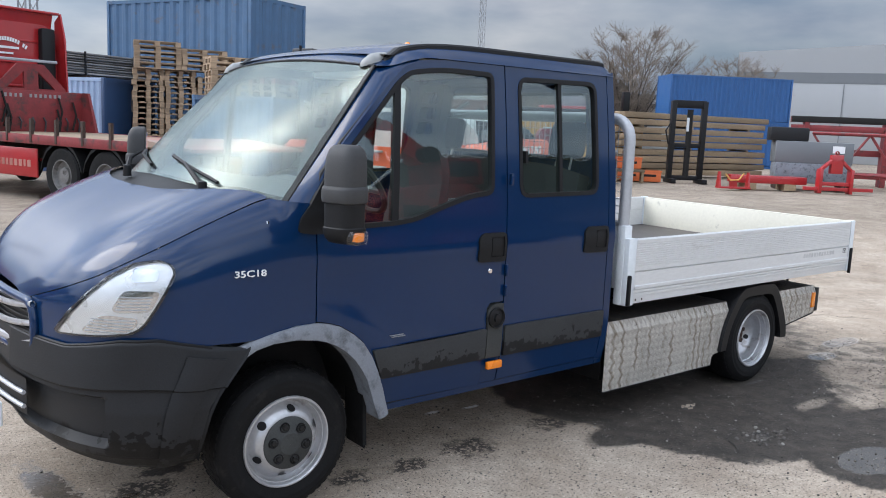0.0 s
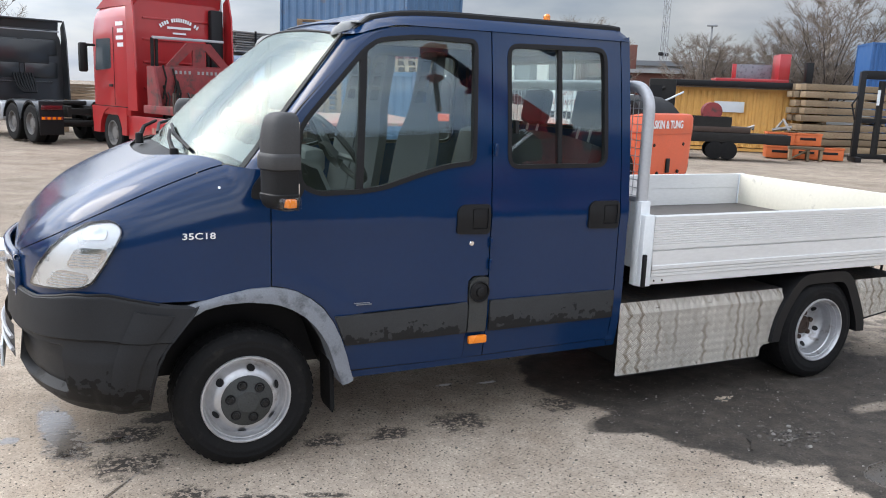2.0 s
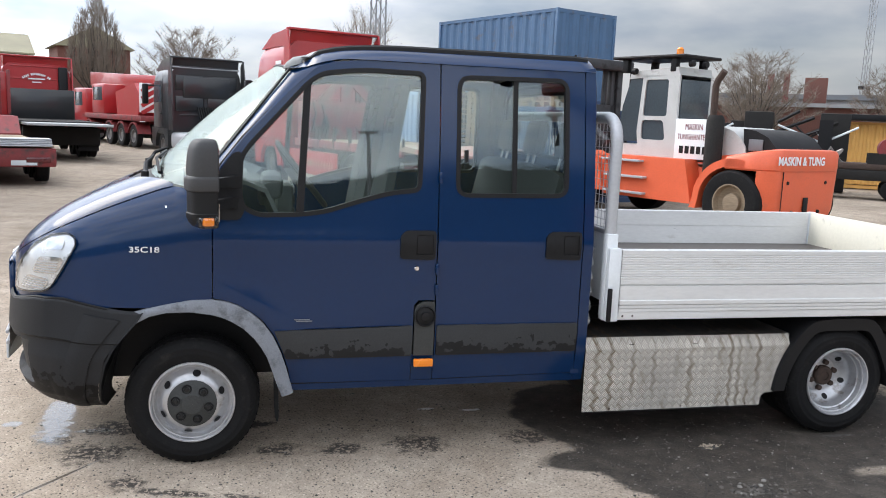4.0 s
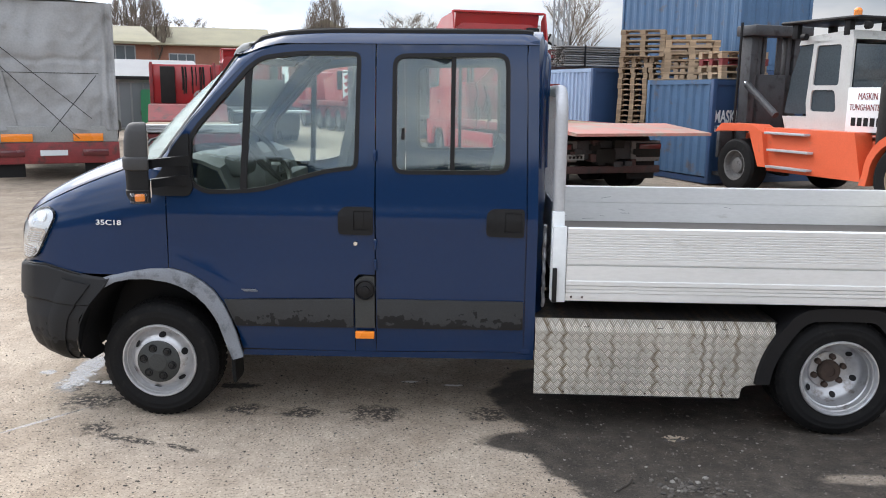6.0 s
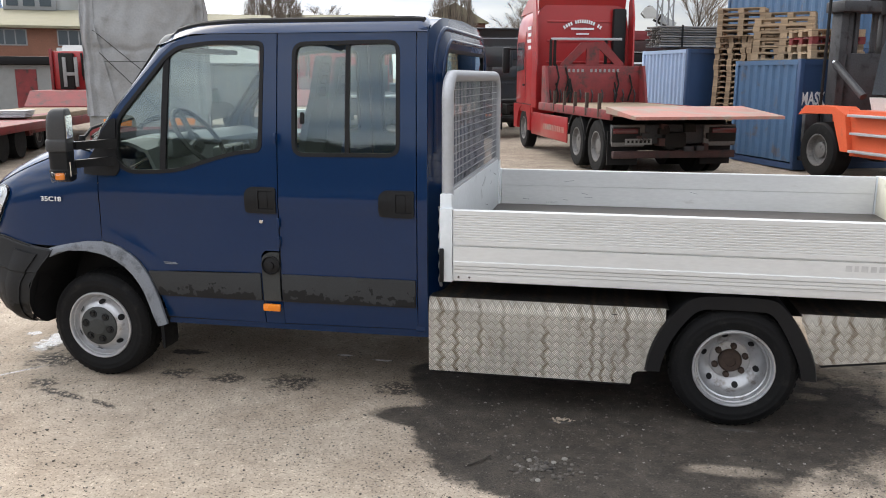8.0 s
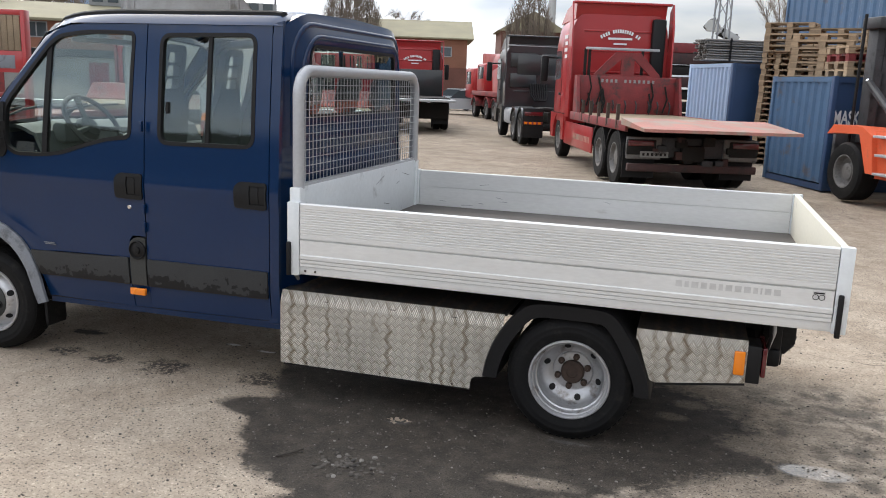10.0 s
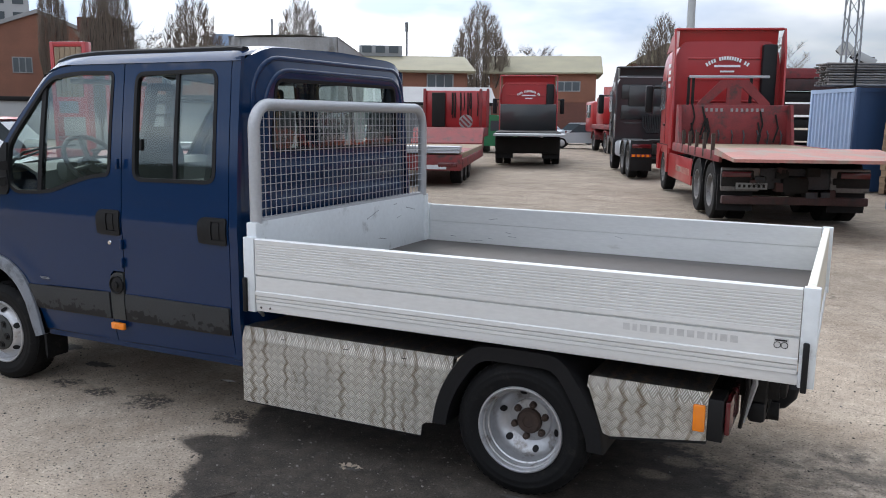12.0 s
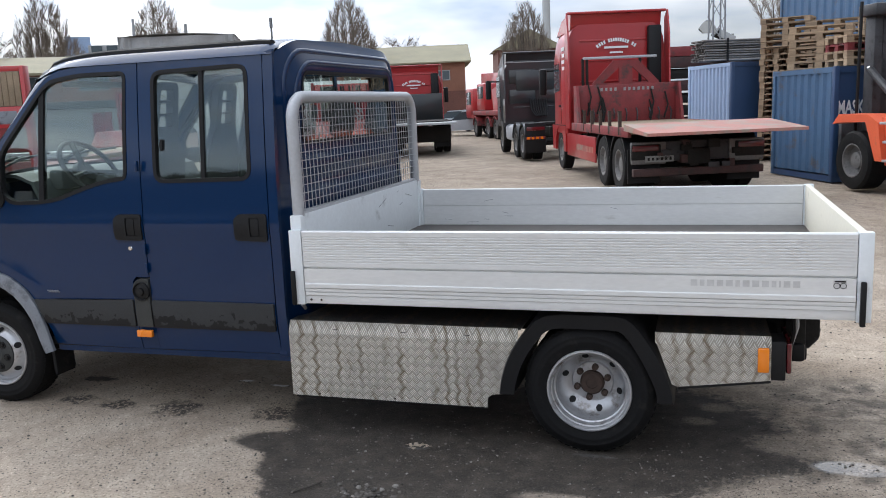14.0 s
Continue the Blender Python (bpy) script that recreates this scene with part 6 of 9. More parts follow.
# faded lettering on the drop side, as plain bars, and a maker's plate
xx = 4.235
for wd in (0.030, 0.020, 0.032, 0.028, 0.030, 0.020, 0.030, 0.030, 0.030, 0.020, 0.008, 0.028, 0.030):
    part("faded_letter", box(xx, -0.0328, 0.905, xx + wd, -0.0322, 0.935), GHOST, ns)
    xx += wd + 0.0115
mk = part("maker_plate", box(4.845, -0.0330, 0.905, 4.90, -0.0322, 0.947), GHOST, ns)
part("plate_bar", box(4.850, -0.0336, 0.934, 4.895, -0.0329, 0.941), SEAL, mk)
for x in (4.859, 4.886):
    part("plate_ring", lathe([(0.011, -0.0008), (0.0125, -0.0010), (0.014, -0.0008)], "Y", 20, centre=(x, -0.0330, 0.918)), SEAL, mk)


# ---- the yard behind ----
HEAD = math.degrees(math.atan2(0.33, 0.944))      # the parked lorries' heading, to the left of +y


def simple_wheel(parent, x, y, r, w, s, rimmat=DIRTYRIM, z=None, name="wheel"):
    """A lorry wheel whose outer face looks along s * x."""
    z = r if z is None else z
    wh = part(name, lathe([(r * 0.56, s * w * 0.45), (r * 0.72, s * w * 0.5), (r * 0.93, s * w * 0.48), (r, s * w * 0.36), (r, -s * w * 0.4), (r * 0.9, -s * w * 0.5), (r * 0.5, -s * w * 0.5)], "X", 28, centre=(x, y, z)), RUBBER, parent)
    part("rim", lathe([(r * 0.58, s * w * 0.47), (r * 0.54, s * w * 0.47), (r * 0.50, s * w * 0.2), (r * 0.30, s * w * 0.12), (r * 0.28, s * w * 0.30), (r * 0.14, s * w * 0.34), (0.001, s * w * 0.34)], "X", 24, centre=(x, y, z)), rimmat, wh)
    return wh


def arched_lettering(parent, y, z, w, mat_, rise=0.12, n=17, h=0.10, s=1):
    """Plain bars along a shallow arch, in place of a name."""
    for k in range(n):
        if k in (4, 14):
            continue
        t = 2 * (k + 0.5) / n - 1
        b = box(-w / n * 0.36, -0.006, -h / 2, w / n * 0.36, 0.006, h / 2)
        b.transform(pose(t * w / 2, y, z + rise * (1 - t * t), 0, t * 35, 0))
        part("letter_bar", b, mat_, parent)


def lorry_cab(parent, paint, top=3.92, w=2.5, length=2.2, lettering=True, pipes=True):
    """A tall sleeper cab seen from behind; its back stands at y = 0, it faces +y."""
    h = w / 2
    sec = rounded([(-h, 0.95), (h, 0.95), (h, 2.9), (h - 0.06, 3.35), (h - 0.22, 3.62), (-h + 0.22, 3.62), (-h + 0.06, 3.35), (-h, 2.9)], [0.05, 0.05, 0.1, 0.2, 0.2, 0.2, 0.2, 0.1], 3)
    bm = bmesh.new()
    rows = []
    for y, k, dz in ((0.0, 0.985, 0), (0.04, 1.0, 0), (length * 0.55, 1.0, 0), (length * 0.8, 0.985, -0.02), (length * 0.95, 0.95, -0.12), (length, 0.88, -0.22)):
        rows.append([bm.verts.new((x * k, y, 0.95 + (z - 0.95) * (1 + dz * 0.3) * (top - 0.3 - 0.95) / 2.67)) for x, z in sec])
    for a, b in zip(rows, rows[1:]):
        for i in range(len(sec)):
            bm.faces.new((a[i], a[(i + 1) % len(sec)], b[(i + 1) % len(sec)], b[i]))
    bm.faces.new(rows[0])
    bm.faces.new(rows[-1])
    body = part("cab_shell", bm, paint, parent, angle=30)
    # roof air dam with side fins
    part("roof_deflector", prism([(0.05, top - 0.42), (length * 0.9, top - 0.45), (length * 0.55, top - 0.1), (0.0, top), (-0.05, top)], -h + 0.12, h - 0.12, "X"), paint, parent)
    part("deflector_edge", box(-h + 0.02, -0.16, top - 0.06, h - 0.02, 0.04, top, 0.02), paint, parent)
    for s in (-1, 1):
        part("side_deflector", prism([(-0.42, 1.1), (0.05, 1.1), (0.05, top - 0.2), (-0.16, top - 0.02), (-0.32, top - 0.6)], s * h - 0.02, s * h + 0.02, "X"), paint, parent)
        arch = [(1.05 + 0.62 * math.cos(radians(q)), 0.50 + 0.62 * math.sin(radians(q))) for q in range(0, 181, 15)]
        part("wheel_wing", panel([(0.20, 0.50), (0.43, 0.50)] + arch[::-1][1:-1] + [(1.67, 0.50), (2.05, 0.50), (2.1, 1.15), (0.16, 1.15)], [], lambda y, z, s=s: (s * (h + 0.012), y, z), 0.3, (-s * 0.25, 0, 0)), paint, parent)
        part("door_seam", box(s * (h + 0.003) - 0.004, 0.78, 1.2, s * (h + 0.003) + 0.004, 0.795, 3.0), SEAL, parent)
        part("door_handle", box(s * (h + 0.01) - 0.015, 0.86, 1.62, s * (h + 0.01) + 0.015, 1.06, 1.68, 0.01), SEAL, parent)
        part("side_shadow_line", box(s * (h + 0.002) - 0.004, 0.1, 1.15, s * (h + 0.002) + 0.004, 2.05, 1.17), SEAL, parent)
        if lettering:
            for q in range(4):
                part("letter_bar", box(s * (h + 0.004) - 0.003, 0.25, 2.55 + 0.16 * q, s * (h + 0.004) + 0.003, 0.55 + 0.08 * (q % 2), 2.64 + 0.16 * q), LETTER, parent)
        part("cab_window", panel(rounded([(0.95, 2.05), (1.85, 2.0), (1.75, 2.75), (0.95, 2.75)], 0.06), [], lambda y, z, s=s: (s * (h + 0.004), y, z), 0.3, (-s * 0.02, 0, 0)), PANE, parent)
        mr = part("door_mirror", box(s * (h + 0.30) - 0.10, 1.75, 1.95, s * (h + 0.30) + 0.10, 1.92, 2.65, 0.05), SEAL, parent)
        part("mirror_arm", tube([(s * h, 1.85, 2.6), (s * (h + 0.3), 1.85, 2.6)], 0.03, 6), SEAL, mr)
    # ribs pressed into the back wall
    for z in (1.6, 2.2, 2.72, 3.2):
        part("back_rib", box(-h + 0.35, -0.03, z, h - 0.35, 0.01, z + 0.05, 0.01), paint, parent)
    if pipes:
        part("air_intake", box(h - 0.48, -0.18, 1.4, h - 0.14, 0.0, top - 0.38, 0.05), SEAL, parent)
    if lettering:
        arched_lettering(parent, -0.04, top - 0.86, 1.0, LETTER, 0.17, h=0.085)
        part("letter_bar", box(-0.30, -0.046, top - 0.90, 0.30, -0.034, top - 0.85), LETTER, parent)
        part("letter_bar", box(-0.16, -0.046, top - 1.02, 0.17, -0.034, top - 0.98), LETTER, parent)
    return body


def chassis(parent, rear, front=1.6):
    for x in (-0.40, 0.40):
        part("frame_rail", box(x - 0.05, rear, 0.72, x + 0.05, front, 1.02), DARKSTEEL, parent)
    for k in range(5):
        y = rear + 0.3 + k * (front - rear - 0.6) / 4
        part("cross_member", box(-0.42, y, 0.78, 0.42, y + 0.1, 0.95), DARKSTEEL, parent)


def axle(parent, y, dual=True, r=0.52, arch=True, archmat=None):
    part("axle", tube([(-1.0, y, r), (1.0, y, r)], 0.09, 10), DARKSTEEL, parent)
    for s in (-1, 1):
        simple_wheel(parent, s * (1.10 if dual else 1.08), y, r, 0.28, s)
        if dual:
            part("inner_wheel", lathe([(r * 0.5, -0.12), (r, -0.12), (r, 0.12), (r * 0.5, 0.12)], "X", 24, centre=(s * 0.78, y, r)), RUBBER, parent)
        if arch:
            pts = [(y + (r + 0.12) * math.cos(radians(a)), r + (r + 0.12) * math.sin(radians(a))) for a in range(10, 171, 20)]
            bm = bmesh.new()
            rows = [[bm.verts.new((s * 0.62, py, pz)), bm.verts.new((s * 1.25, py, pz)), bm.verts.new((s * 1.25, py, pz - 0.06))] for py, pz in pts]
            for a, b in zip(rows, rows[1:]):
                for k in range(2):
                    bm.faces.new((a[k], a[k + 1], b[k + 1], b[k]))
            part("mudguard", bm, archmat or PLASTIC, parent, angle=50)


# red flatbed lorry with a lowered tailgate
lorry = thing("flatbed_lorry", "red flatbed lorry with stake pockets and a lowered steel tailgate", "truck", pose(2.24, 17.48, 0, 0, 0, HEAD))
lorry_cab(lorry, RED)
chassis(lorry, -5.7)
axle(lorry, 1.05, dual=False, arch=False)
axle(lorry, -3.85)
axle(lorry, -5.15)
part("deck", box(-1.25, -6.05, 1.13, 1.25, -0.75, 1.24, 0.01), WORNWOOD, lorry, "worn wooden deck")
for s in (-1, 1):
    part("deck_rail", box(s * 1.25 - 0.03, -6.05, 1.07, s * 1.25 + 0.03, -0.75, 1.25, 0.01), DULLRED, lorry)
    for y in (-5.4, -4.6, -3.8, -3.0, -2.2) if s < 0 else ():
        part("stake", box(s * 1.26 - 0.03, y, 1.1, s * 1.26 + 0.03, y + 0.06, 1.55), RUST, lorry)
    part("lettered_skirt", box(s * 1.2 - 0.02, -3.05, 0.42, s * 1.2 + 0.02, 0.2, 0.98, 0.02), RED, lorry)
xx = -2.85
for wd in (0.16, 0.10, 0.16, 0.14, 0.15, 0.10, 0.15, 0.15, 0.15, 0.10, 0.04, 0.14, 0.15):
    part("letter_bar", box(-1.226, xx, 0.62, -1.219, xx + wd * 0.72, 0.62 + 0.13), PINKRED, lorry)
    xx += wd * 0.72 + 0.05
part("bulkhead", box(-1.24, -0.98, 1.2, 1.24, -0.90, 2.12, 0.02), DULLRED, lorry)
for s in (-1, 1):
    part("bulkhead_wing", prism([(-1.5, 1.2), (-0.9, 1.2), (-0.9, 2.12), (-1.2, 2.12)], s * 1.22 - 0.03, s * 1.22 + 0.03, "X"), DULLRED, lorry)
for k in range(9):
    x = -1.1 + 0.27 * k + random.uniform(-0.05, 0.05)
    part("lashing_hook", tube([(x, -1.0, 1.55), (x + 0.02, -1.05, 1.45), (x + 0.01, -1.02, 1.30 - 0.05 * (k % 3))], 0.018, 5), MASTSTEEL, lorry)
part("frame_plate", panel([(-0.80, 2.1), (0.80, 2.1), (0.80, 2.16), (0.30, 2.68), (-0.30, 2.68), (-0.80, 2.16)], [[(-0.55, 2.16), (-0.16, 2.16), (-0.16, 2.52)], [(0.16, 2.16), (0.55, 2.16), (0.16, 2.52)]], lambda x, z: (x, -0.97, z), 0.2, (0, 0.06, 0)), DULLRED, lorry)
part("guard_rail", box(-0.95, -0.62, 2.74, 0.85, -0.55, 2.80, 0.01), GALV, lorry)
for x in (-0.95, -0.85, 0.45):
    part("rail_post", box(x - 0.03, -0.60, 1.2, x + 0.03, -0.54, 2.76), DARKSTEEL, lorry)
random.seed(4)
for k in range(10):
    x = random.choice((-1, 1)) * random.uniform(0.55, 1.0)
    z = random.uniform(1.5, 2.3)
    part("chain", tube([(x, -1.02, z), (x + 0.06, -1.06, z - 0.3), (x - 0.03, -1.05, z - random.uniform(0.5, 0.8))], 0.022, 5), DARKSTEEL, lorry)
for k in range(12):
    if k in (4,):
        continue
    part("letter_bar", box(-0.62 + k * 0.112, -0.99, 1.97, -0.565 + k * 0.112, -0.982, 2.045), DULLWHITE, lorry)
part("tailgate", prism([(-6.05, 1.20), (-6.05, 1.32), (-7.57, 1.20), (-7.57, 1.15)], -1.36, 1.30, "X"), PINKRED, lorry, "worn faded red steel tailgate")
for k in range(14):
    part("edge_block", box(-1.275, -5.95 + 0.37 * k, 1.10, -1.245, -5.72 + 0.37 * k, 1.22, 0.005), WORNWOOD, lorry)
for s in (-1, 1):
    part("lamp_panel", box(s * 0.90 - 0.32, -6.04, 0.58, s * 0.90 + 0.32, -5.98, 0.98, 0.02), DIRTYRIM, lorry)
part("rear_beam", box(-1.2, -6.0, 0.62, 1.2, -5.85, 0.98, 0.02), MASTSTEEL, lorry)
part("underrun", box(-1.2, -6.1, 0.36, 1.2, -5.98, 0.50, 0.02), GRIME, lorry)
for k in range(14):
    x = random.uniform(-0.75, 0.75)
    z = random.uniform(0.50, 0.95)
    part("rear_fitting", box(x - random.uniform(0.04, 0.12), -6.10, z - 0.06, x + random.uniform(0.04, 0.12), -5.84, z + random.uniform(0.03, 0.1), 0.01), random.choice((DARKSTEEL, MASTSTEEL, GRIME)), lorry)
for s in (-1, 1):
    part("mud_flap", box(s * 0.93 - 0.30, -5.83, 0.22, s * 0.93 + 0.30, -5.80, 0.85), SEAL, lorry)
for s in (-1, 1):
    part("tail_lamp", box(s * 0.95 - 0.27, -6.06, 0.66, s * 0.95 + 0.27, -6.0, 0.94, 0.02), DARKSTEEL, lorry)
    part("tail_lens", box(s * 0.97 - 0.24, -6.085, 0.82, s * 0.97 + 0.24, -6.06, 0.92, 0.01), REDLENS, lorry)
part("number_plate", box(-0.98, -6.1, 0.62, -0.46, -6.085, 0.73), DULLWHITE, lorry)
for k in range(6):
    part("plate_bar", box(-0.94 + k * 0.08, -6.104, 0.65, -0.90 + k * 0.08, -6.1, 0.70), DARKSTEEL, lorry)
part("coupling", box(-0.22, -6.12, 0.55, 0.22, -5.85, 0.85, 0.06), DARKSTEEL, lorry)

# black tractor unit
tractor = thing("tractor_unit", "black sleeper tractor unit with chequered rear mudguards", "truck", pose(-1.25, 25.6, 0, 0, 0, HEAD + 2))
lorry_cab(tractor, BLACKTRUCK, top=3.55, lettering=False, pipes=False)
chassis(tractor, -4.2)
axle(tractor, 0.9, dual=False, arch=False)
axle(tractor, -2.35, archmat=BLACKTRUCK)
axle(tractor, -3.65, archmat=BLACKTRUCK)
part("fuel_tank", box(-1.2, -1.5, 0.5, -0.5, 0.1, 1.05, 0.12), GALV, tractor)
part("cab_back_panel", box(-0.8, -0.05, 2.2, 0.8, 0.0, 2.9, 0.02), BLACKTRUCK, tractor)
for x0, x1, z0, z1 in ((-1.05, -0.1, 2.45, 2.95), (0.05, 1.05, 2.45, 2.95), (-1.05, -0.1, 1.75, 2.25), (0.05, 1.05, 1.75, 2.25)):
    part("pressed_panel", box(x0, -0.035, z0, x1, 0.0, z1, 0.03), BLACKTRUCK, tractor)
part("roof_line", box(-1.15, -0.03, 3.18, 1.15, 0.02, 3.23, 0.01), GALV, tractor)
part("fifth_wheel", box(-0.5, -3.3, 1.03, 0.5, -2.5, 1.15, 0.04), DARKSTEEL, tractor)
for s in (-1, 1):
    part("mud_flap", box(s * 0.93 - 0.32, -4.32, 0.25, s * 0.93 + 0.32, -4.28, 1.15, 0.01), SEAL, tractor)
    part("tail_lens", box(s * 0.93 - 0.28, -4.36, 0.92, s * 0.93 + 0.28, -4.32, 1.04, 0.01), REDLENS, tractor)
    for q in range(4):
        part("reflector_stripe", box(s * 0.93 - 0.27 + 0.14 * q, -4.362, 0.665, s * 0.93 - 0.19 + 0.14 * q, -4.354, 0.735), ORANGE, tractor)
    part("reflector_board", box(s * 0.93 - 0.29, -4.355, 0.66, s * 0.93 + 0.29, -4.325, 0.74, 0.005), DULLRED, tractor)
for k in range(8):
    part("air_line", tube([(-0.3 + 0.08 * k, -0.02, 1.9), (-0.3 + 0.08 * k, -0.3, 1.5), (-0.2 + 0.05 * k, -0.6, 1.3)], 0.025, 5), SEAL, tractor)

# red mobile crane beyond it
crane = thing("mobile_crane", "red mobile crane lorry with a folded boom", "crane", pose(-6.0, 40.6, 0, 0, 0, HEAD + 8))
chassis(crane, -5.5, 3.0)
for y in (-4.6, -3.0, -1.4, 1.6):
    axle(crane, y, dual=False, arch=True, archmat=DULLRED)
part("carrier_deck", box(-1.25, -5.6, 1.2, 1.25, 2.6, 1.45, 0.03), DULLRED, crane)
part("crane_house", prism([(-4.9, 1.45), (-2.2, 1.45), (-2.0, 2.5), (-4.5, 2.9), (-5.2, 2.3)], -1.1, 1.1, "X"), RED, crane)
part("operator_cab", box(-1.2, -0.6, 1.45, -0.1, 1.2, 2.9, 0.1), RED, crane)
part("cab_window", box(-1.21, -0.4, 2.1, -1.19, 0.9, 2.75, 0.02), PANE, crane)
part("driver_cab", box(-1.25, 2.0, 1.0, 1.25, 4.0, 2.7, 0.12), RED, crane)
part("driver_window", box(-1.26, 2.5, 1.8, -1.24, 3.7, 2.5, 0.02), PANE, crane)
bm = box(-0.35, -4.8, 0, 0.35, 4.8, 0.7, 0.03)
bm.transform(pose(0.3, 0.2, 2.75, 2, 0, 0))
part("boom", bm, RED, crane)
part("warning_board", box(-1.15, -5.25, 1.6, -0.35, -5.2, 2.9, 0.01), LETTER, crane)
for k in range(4):
    b = box(-0.55, -0.01, -0.09, 0.55, 0.01, 0.09)
    b.transform(pose(-0.75, -5.27, 1.75 + 0.32 * k, 0, -30, 0) @ Matrix.Diagonal((0.66, 1, 1, 1)))
    part("warning_stripe", b, RED, crane)

# second red lorry with a pale tail lift
lorry2 = thing("flatbed_lorry", "red lorry with an open pale tail lift", "truck", pose(-7.9, 31.3, 0, 0, 0, 20.5))
lorry_cab(lorry2, RED, top=3.62)
chassis(lorry2, -5.2)
axle(lorry2, 1.05, dual=False, arch=False)
axle(lorry2, -3.2)
axle(lorry2, -4.5)
part("deck", box(-1.25, -5.6, 1.13, 1.25, -0.6, 1.24, 0.01), DARKSTEEL, lorry2)
part("bulkhead", box(-1.2, -0.9, 1.2, 1.2, -0.82, 2.35, 0.02), BLACKTRUCK, lorry2)
part("tail_lift", box(-1.25, -7.0, 1.12, 1.35, -5.6, 1.20, 0.01), CLADDING, lorry2, "pale grey metal tail lift platform")
part("rear_beam", box(-1.2, -5.6, 0.45, 1.2, -5.4, 1.05, 0.03), DARKSTEEL, lorry2)
part("mud_flap", box(-1.2, -5.3, 0.25, -0.55, -5.26, 0.9), SEAL, lorry2)
part("mud_flap", box(0.55, -5.3, 0.25, 1.2, -5.26, 0.9), SEAL, lorry2)


# low loader trailer
def low_loader(m, label, grp=""):
    t = thing("low_loader", label, "trailer", m, grp)
    part("low_deck", box(-1.27, 0.25, 0.70, 1.27, 7.2, 0.86, 0.02), WORNWOOD, t)
    part("deck_frame", box(-1.29, 0.05, 0.45, 1.29, 7.2, 0.72, 0.03), DULLRED, t)
    part("rear_bumper", box(-1.27, -0.05, 0.40, 1.27, 0.25, 0.82, 0.03), DULLRED, t)
    for k in range(5):
        part("folded_ramp", box(-1.2, -0.10 + 0.05 * k, 0.86 + 0.035 * k, 1.2, 0.55 + 0.05 * k, 0.885 + 0.035 * k, 0.005), GALV, t)
    part("neck", prism([(7.2, 0.5), (7.6, 0.5), (8.3, 1.1), (10.4, 1.1), (10.4, 1.40), (7.9, 1.40), (7.2, 0.9)], -1.25, 1.25, "X"), DULLRED, t)
    part("front_wall", box(-1.27, 10.3, 1.4, 1.27, 10.42, 2.78, 0.02), RED, t)
    for x in (-1.2, 0.95, 1.22):
        part("wall_post", box(x - 0.05, 10.2, 1.4, x + 0.05, 10.32, 2.85, 0.01), DULLRED, t)
    part("tool_locker", box(-0.9, 10.05, 1.42, -0.4, 10.3, 2.7, 0.02), DARKSTEEL, t)
    random.seed(7)
    for k in range(14):
        x = random.uniform(-0.2, 1.0)
        part("hanging_chain", tube([(x, 10.24, 2.7), (x + 0.02, 10.22, 2.3), (x, 10.24, random.uniform(1.7, 2.1))], 0.02, 5), DARKSTEEL, t)
    for y in (0.9, 2.0, 3.1):
        for s in (-1, 1):
            simple_wheel(t, s * 1.05, y, 0.40, 0.3, s)
            part("wheel_cover", box(s * 1.05 - 0.2, y - 0.46, 0.80, s * 1.05 + 0.2, y + 0.46, 0.87, 0.02), DULLRED, t)
    for s in (-1, 1):
        part("tail_lamp", box(s * 0.9 - 0.25, -0.08, 0.5, s * 0.9 + 0.25, -0.05, 0.62, 0.01), REDLENS, t)
    part("number_plate", box(0.35, -0.075, 0.44, 0.87, -0.055, 0.55), PAPER, t)
    wd = part("warning_disc", lathe([(0.001, -0.02), (0.26, -0.02), (0.26, 0.02)], "Y", 20, centre=(0.45, 9.6, 1.62)), DULLWHITE, t)
    for q in (-0.14, 0.0, 0.14):
        b = box(-0.20, -0.006, -0.035, 0.20, 0.006, 0.035)
        b.transform(pose(0.45 + q * 0.7, 9.574, 1.62 + q * 0.7, 0, 45, 0))
        part("red_stripe", b, DULLRED, wd)
    return t


low_loader(pose(-5.25, 15.7, 0, 0, 0, HEAD), "red low loader trailer with folded ramps and a red front wall", "low loaders")
second = low_loader(pose(-12.5, 13.7, 0, 0, 0, HEAD), "red low loader trailer with a worn wooden deck", "low loaders")
for x0, x1, z0, z1 in ((-0.75, -0.63, 1.5, 2.55), (-0.35, -0.23, 1.5, 2.55), (-0.65, -0.33, 1.9, 2.02)):
    part("white_bracket", box(x0, 9.99, z0, x1, 10.04, z1, 0.005), DULLWHITE, second)

# tarpaulin trailer
tarp = thing("tarpaulin_trailer", "grey tarpaulin trailer with a red rear frame and orange reflector boards", "trailer", pose(-7.04, 12.59, 0, 0, 0, 26))


def tarp_sheet(u, v):
    x = -1.27 + 2.54 * u
    z = 1.05 + 2.55 * v
    f = 0.10 * noise.noise(Vector((x * 1.1, z * 0.9, 2.0))) + 0.06 * noise.noise(Vector((x * 2.7, z * 1.6, 5.0))) + 0.05 * abs(noise.noise(Vector((x * 3.4, z * 2.9, 9.0))))
    f += 0.035 * math.exp(-((z - 2.45 - 0.06 * noise.noise(Vector((x * 2.0, 1.0, 3.0)))) / 0.05) ** 2) - 0.05 * abs(noise.noise(Vector((x * 1.6 + z * 1.2, z * 0.5 - x, 14.0))))
    edge = math.exp(-((1.27 - abs(x)) / 0.22) ** 2)
    f += 0.06 * edge * math.sin(x * 34 + 2.0 * noise.noise(Vector((x, z * 1.3, 4.0))))
    z += 0.05 * (1 - v) * noise.noise(Vector((x * 2.3, 7.0, 1.0)))
    return (x, -0.05 + f, z)


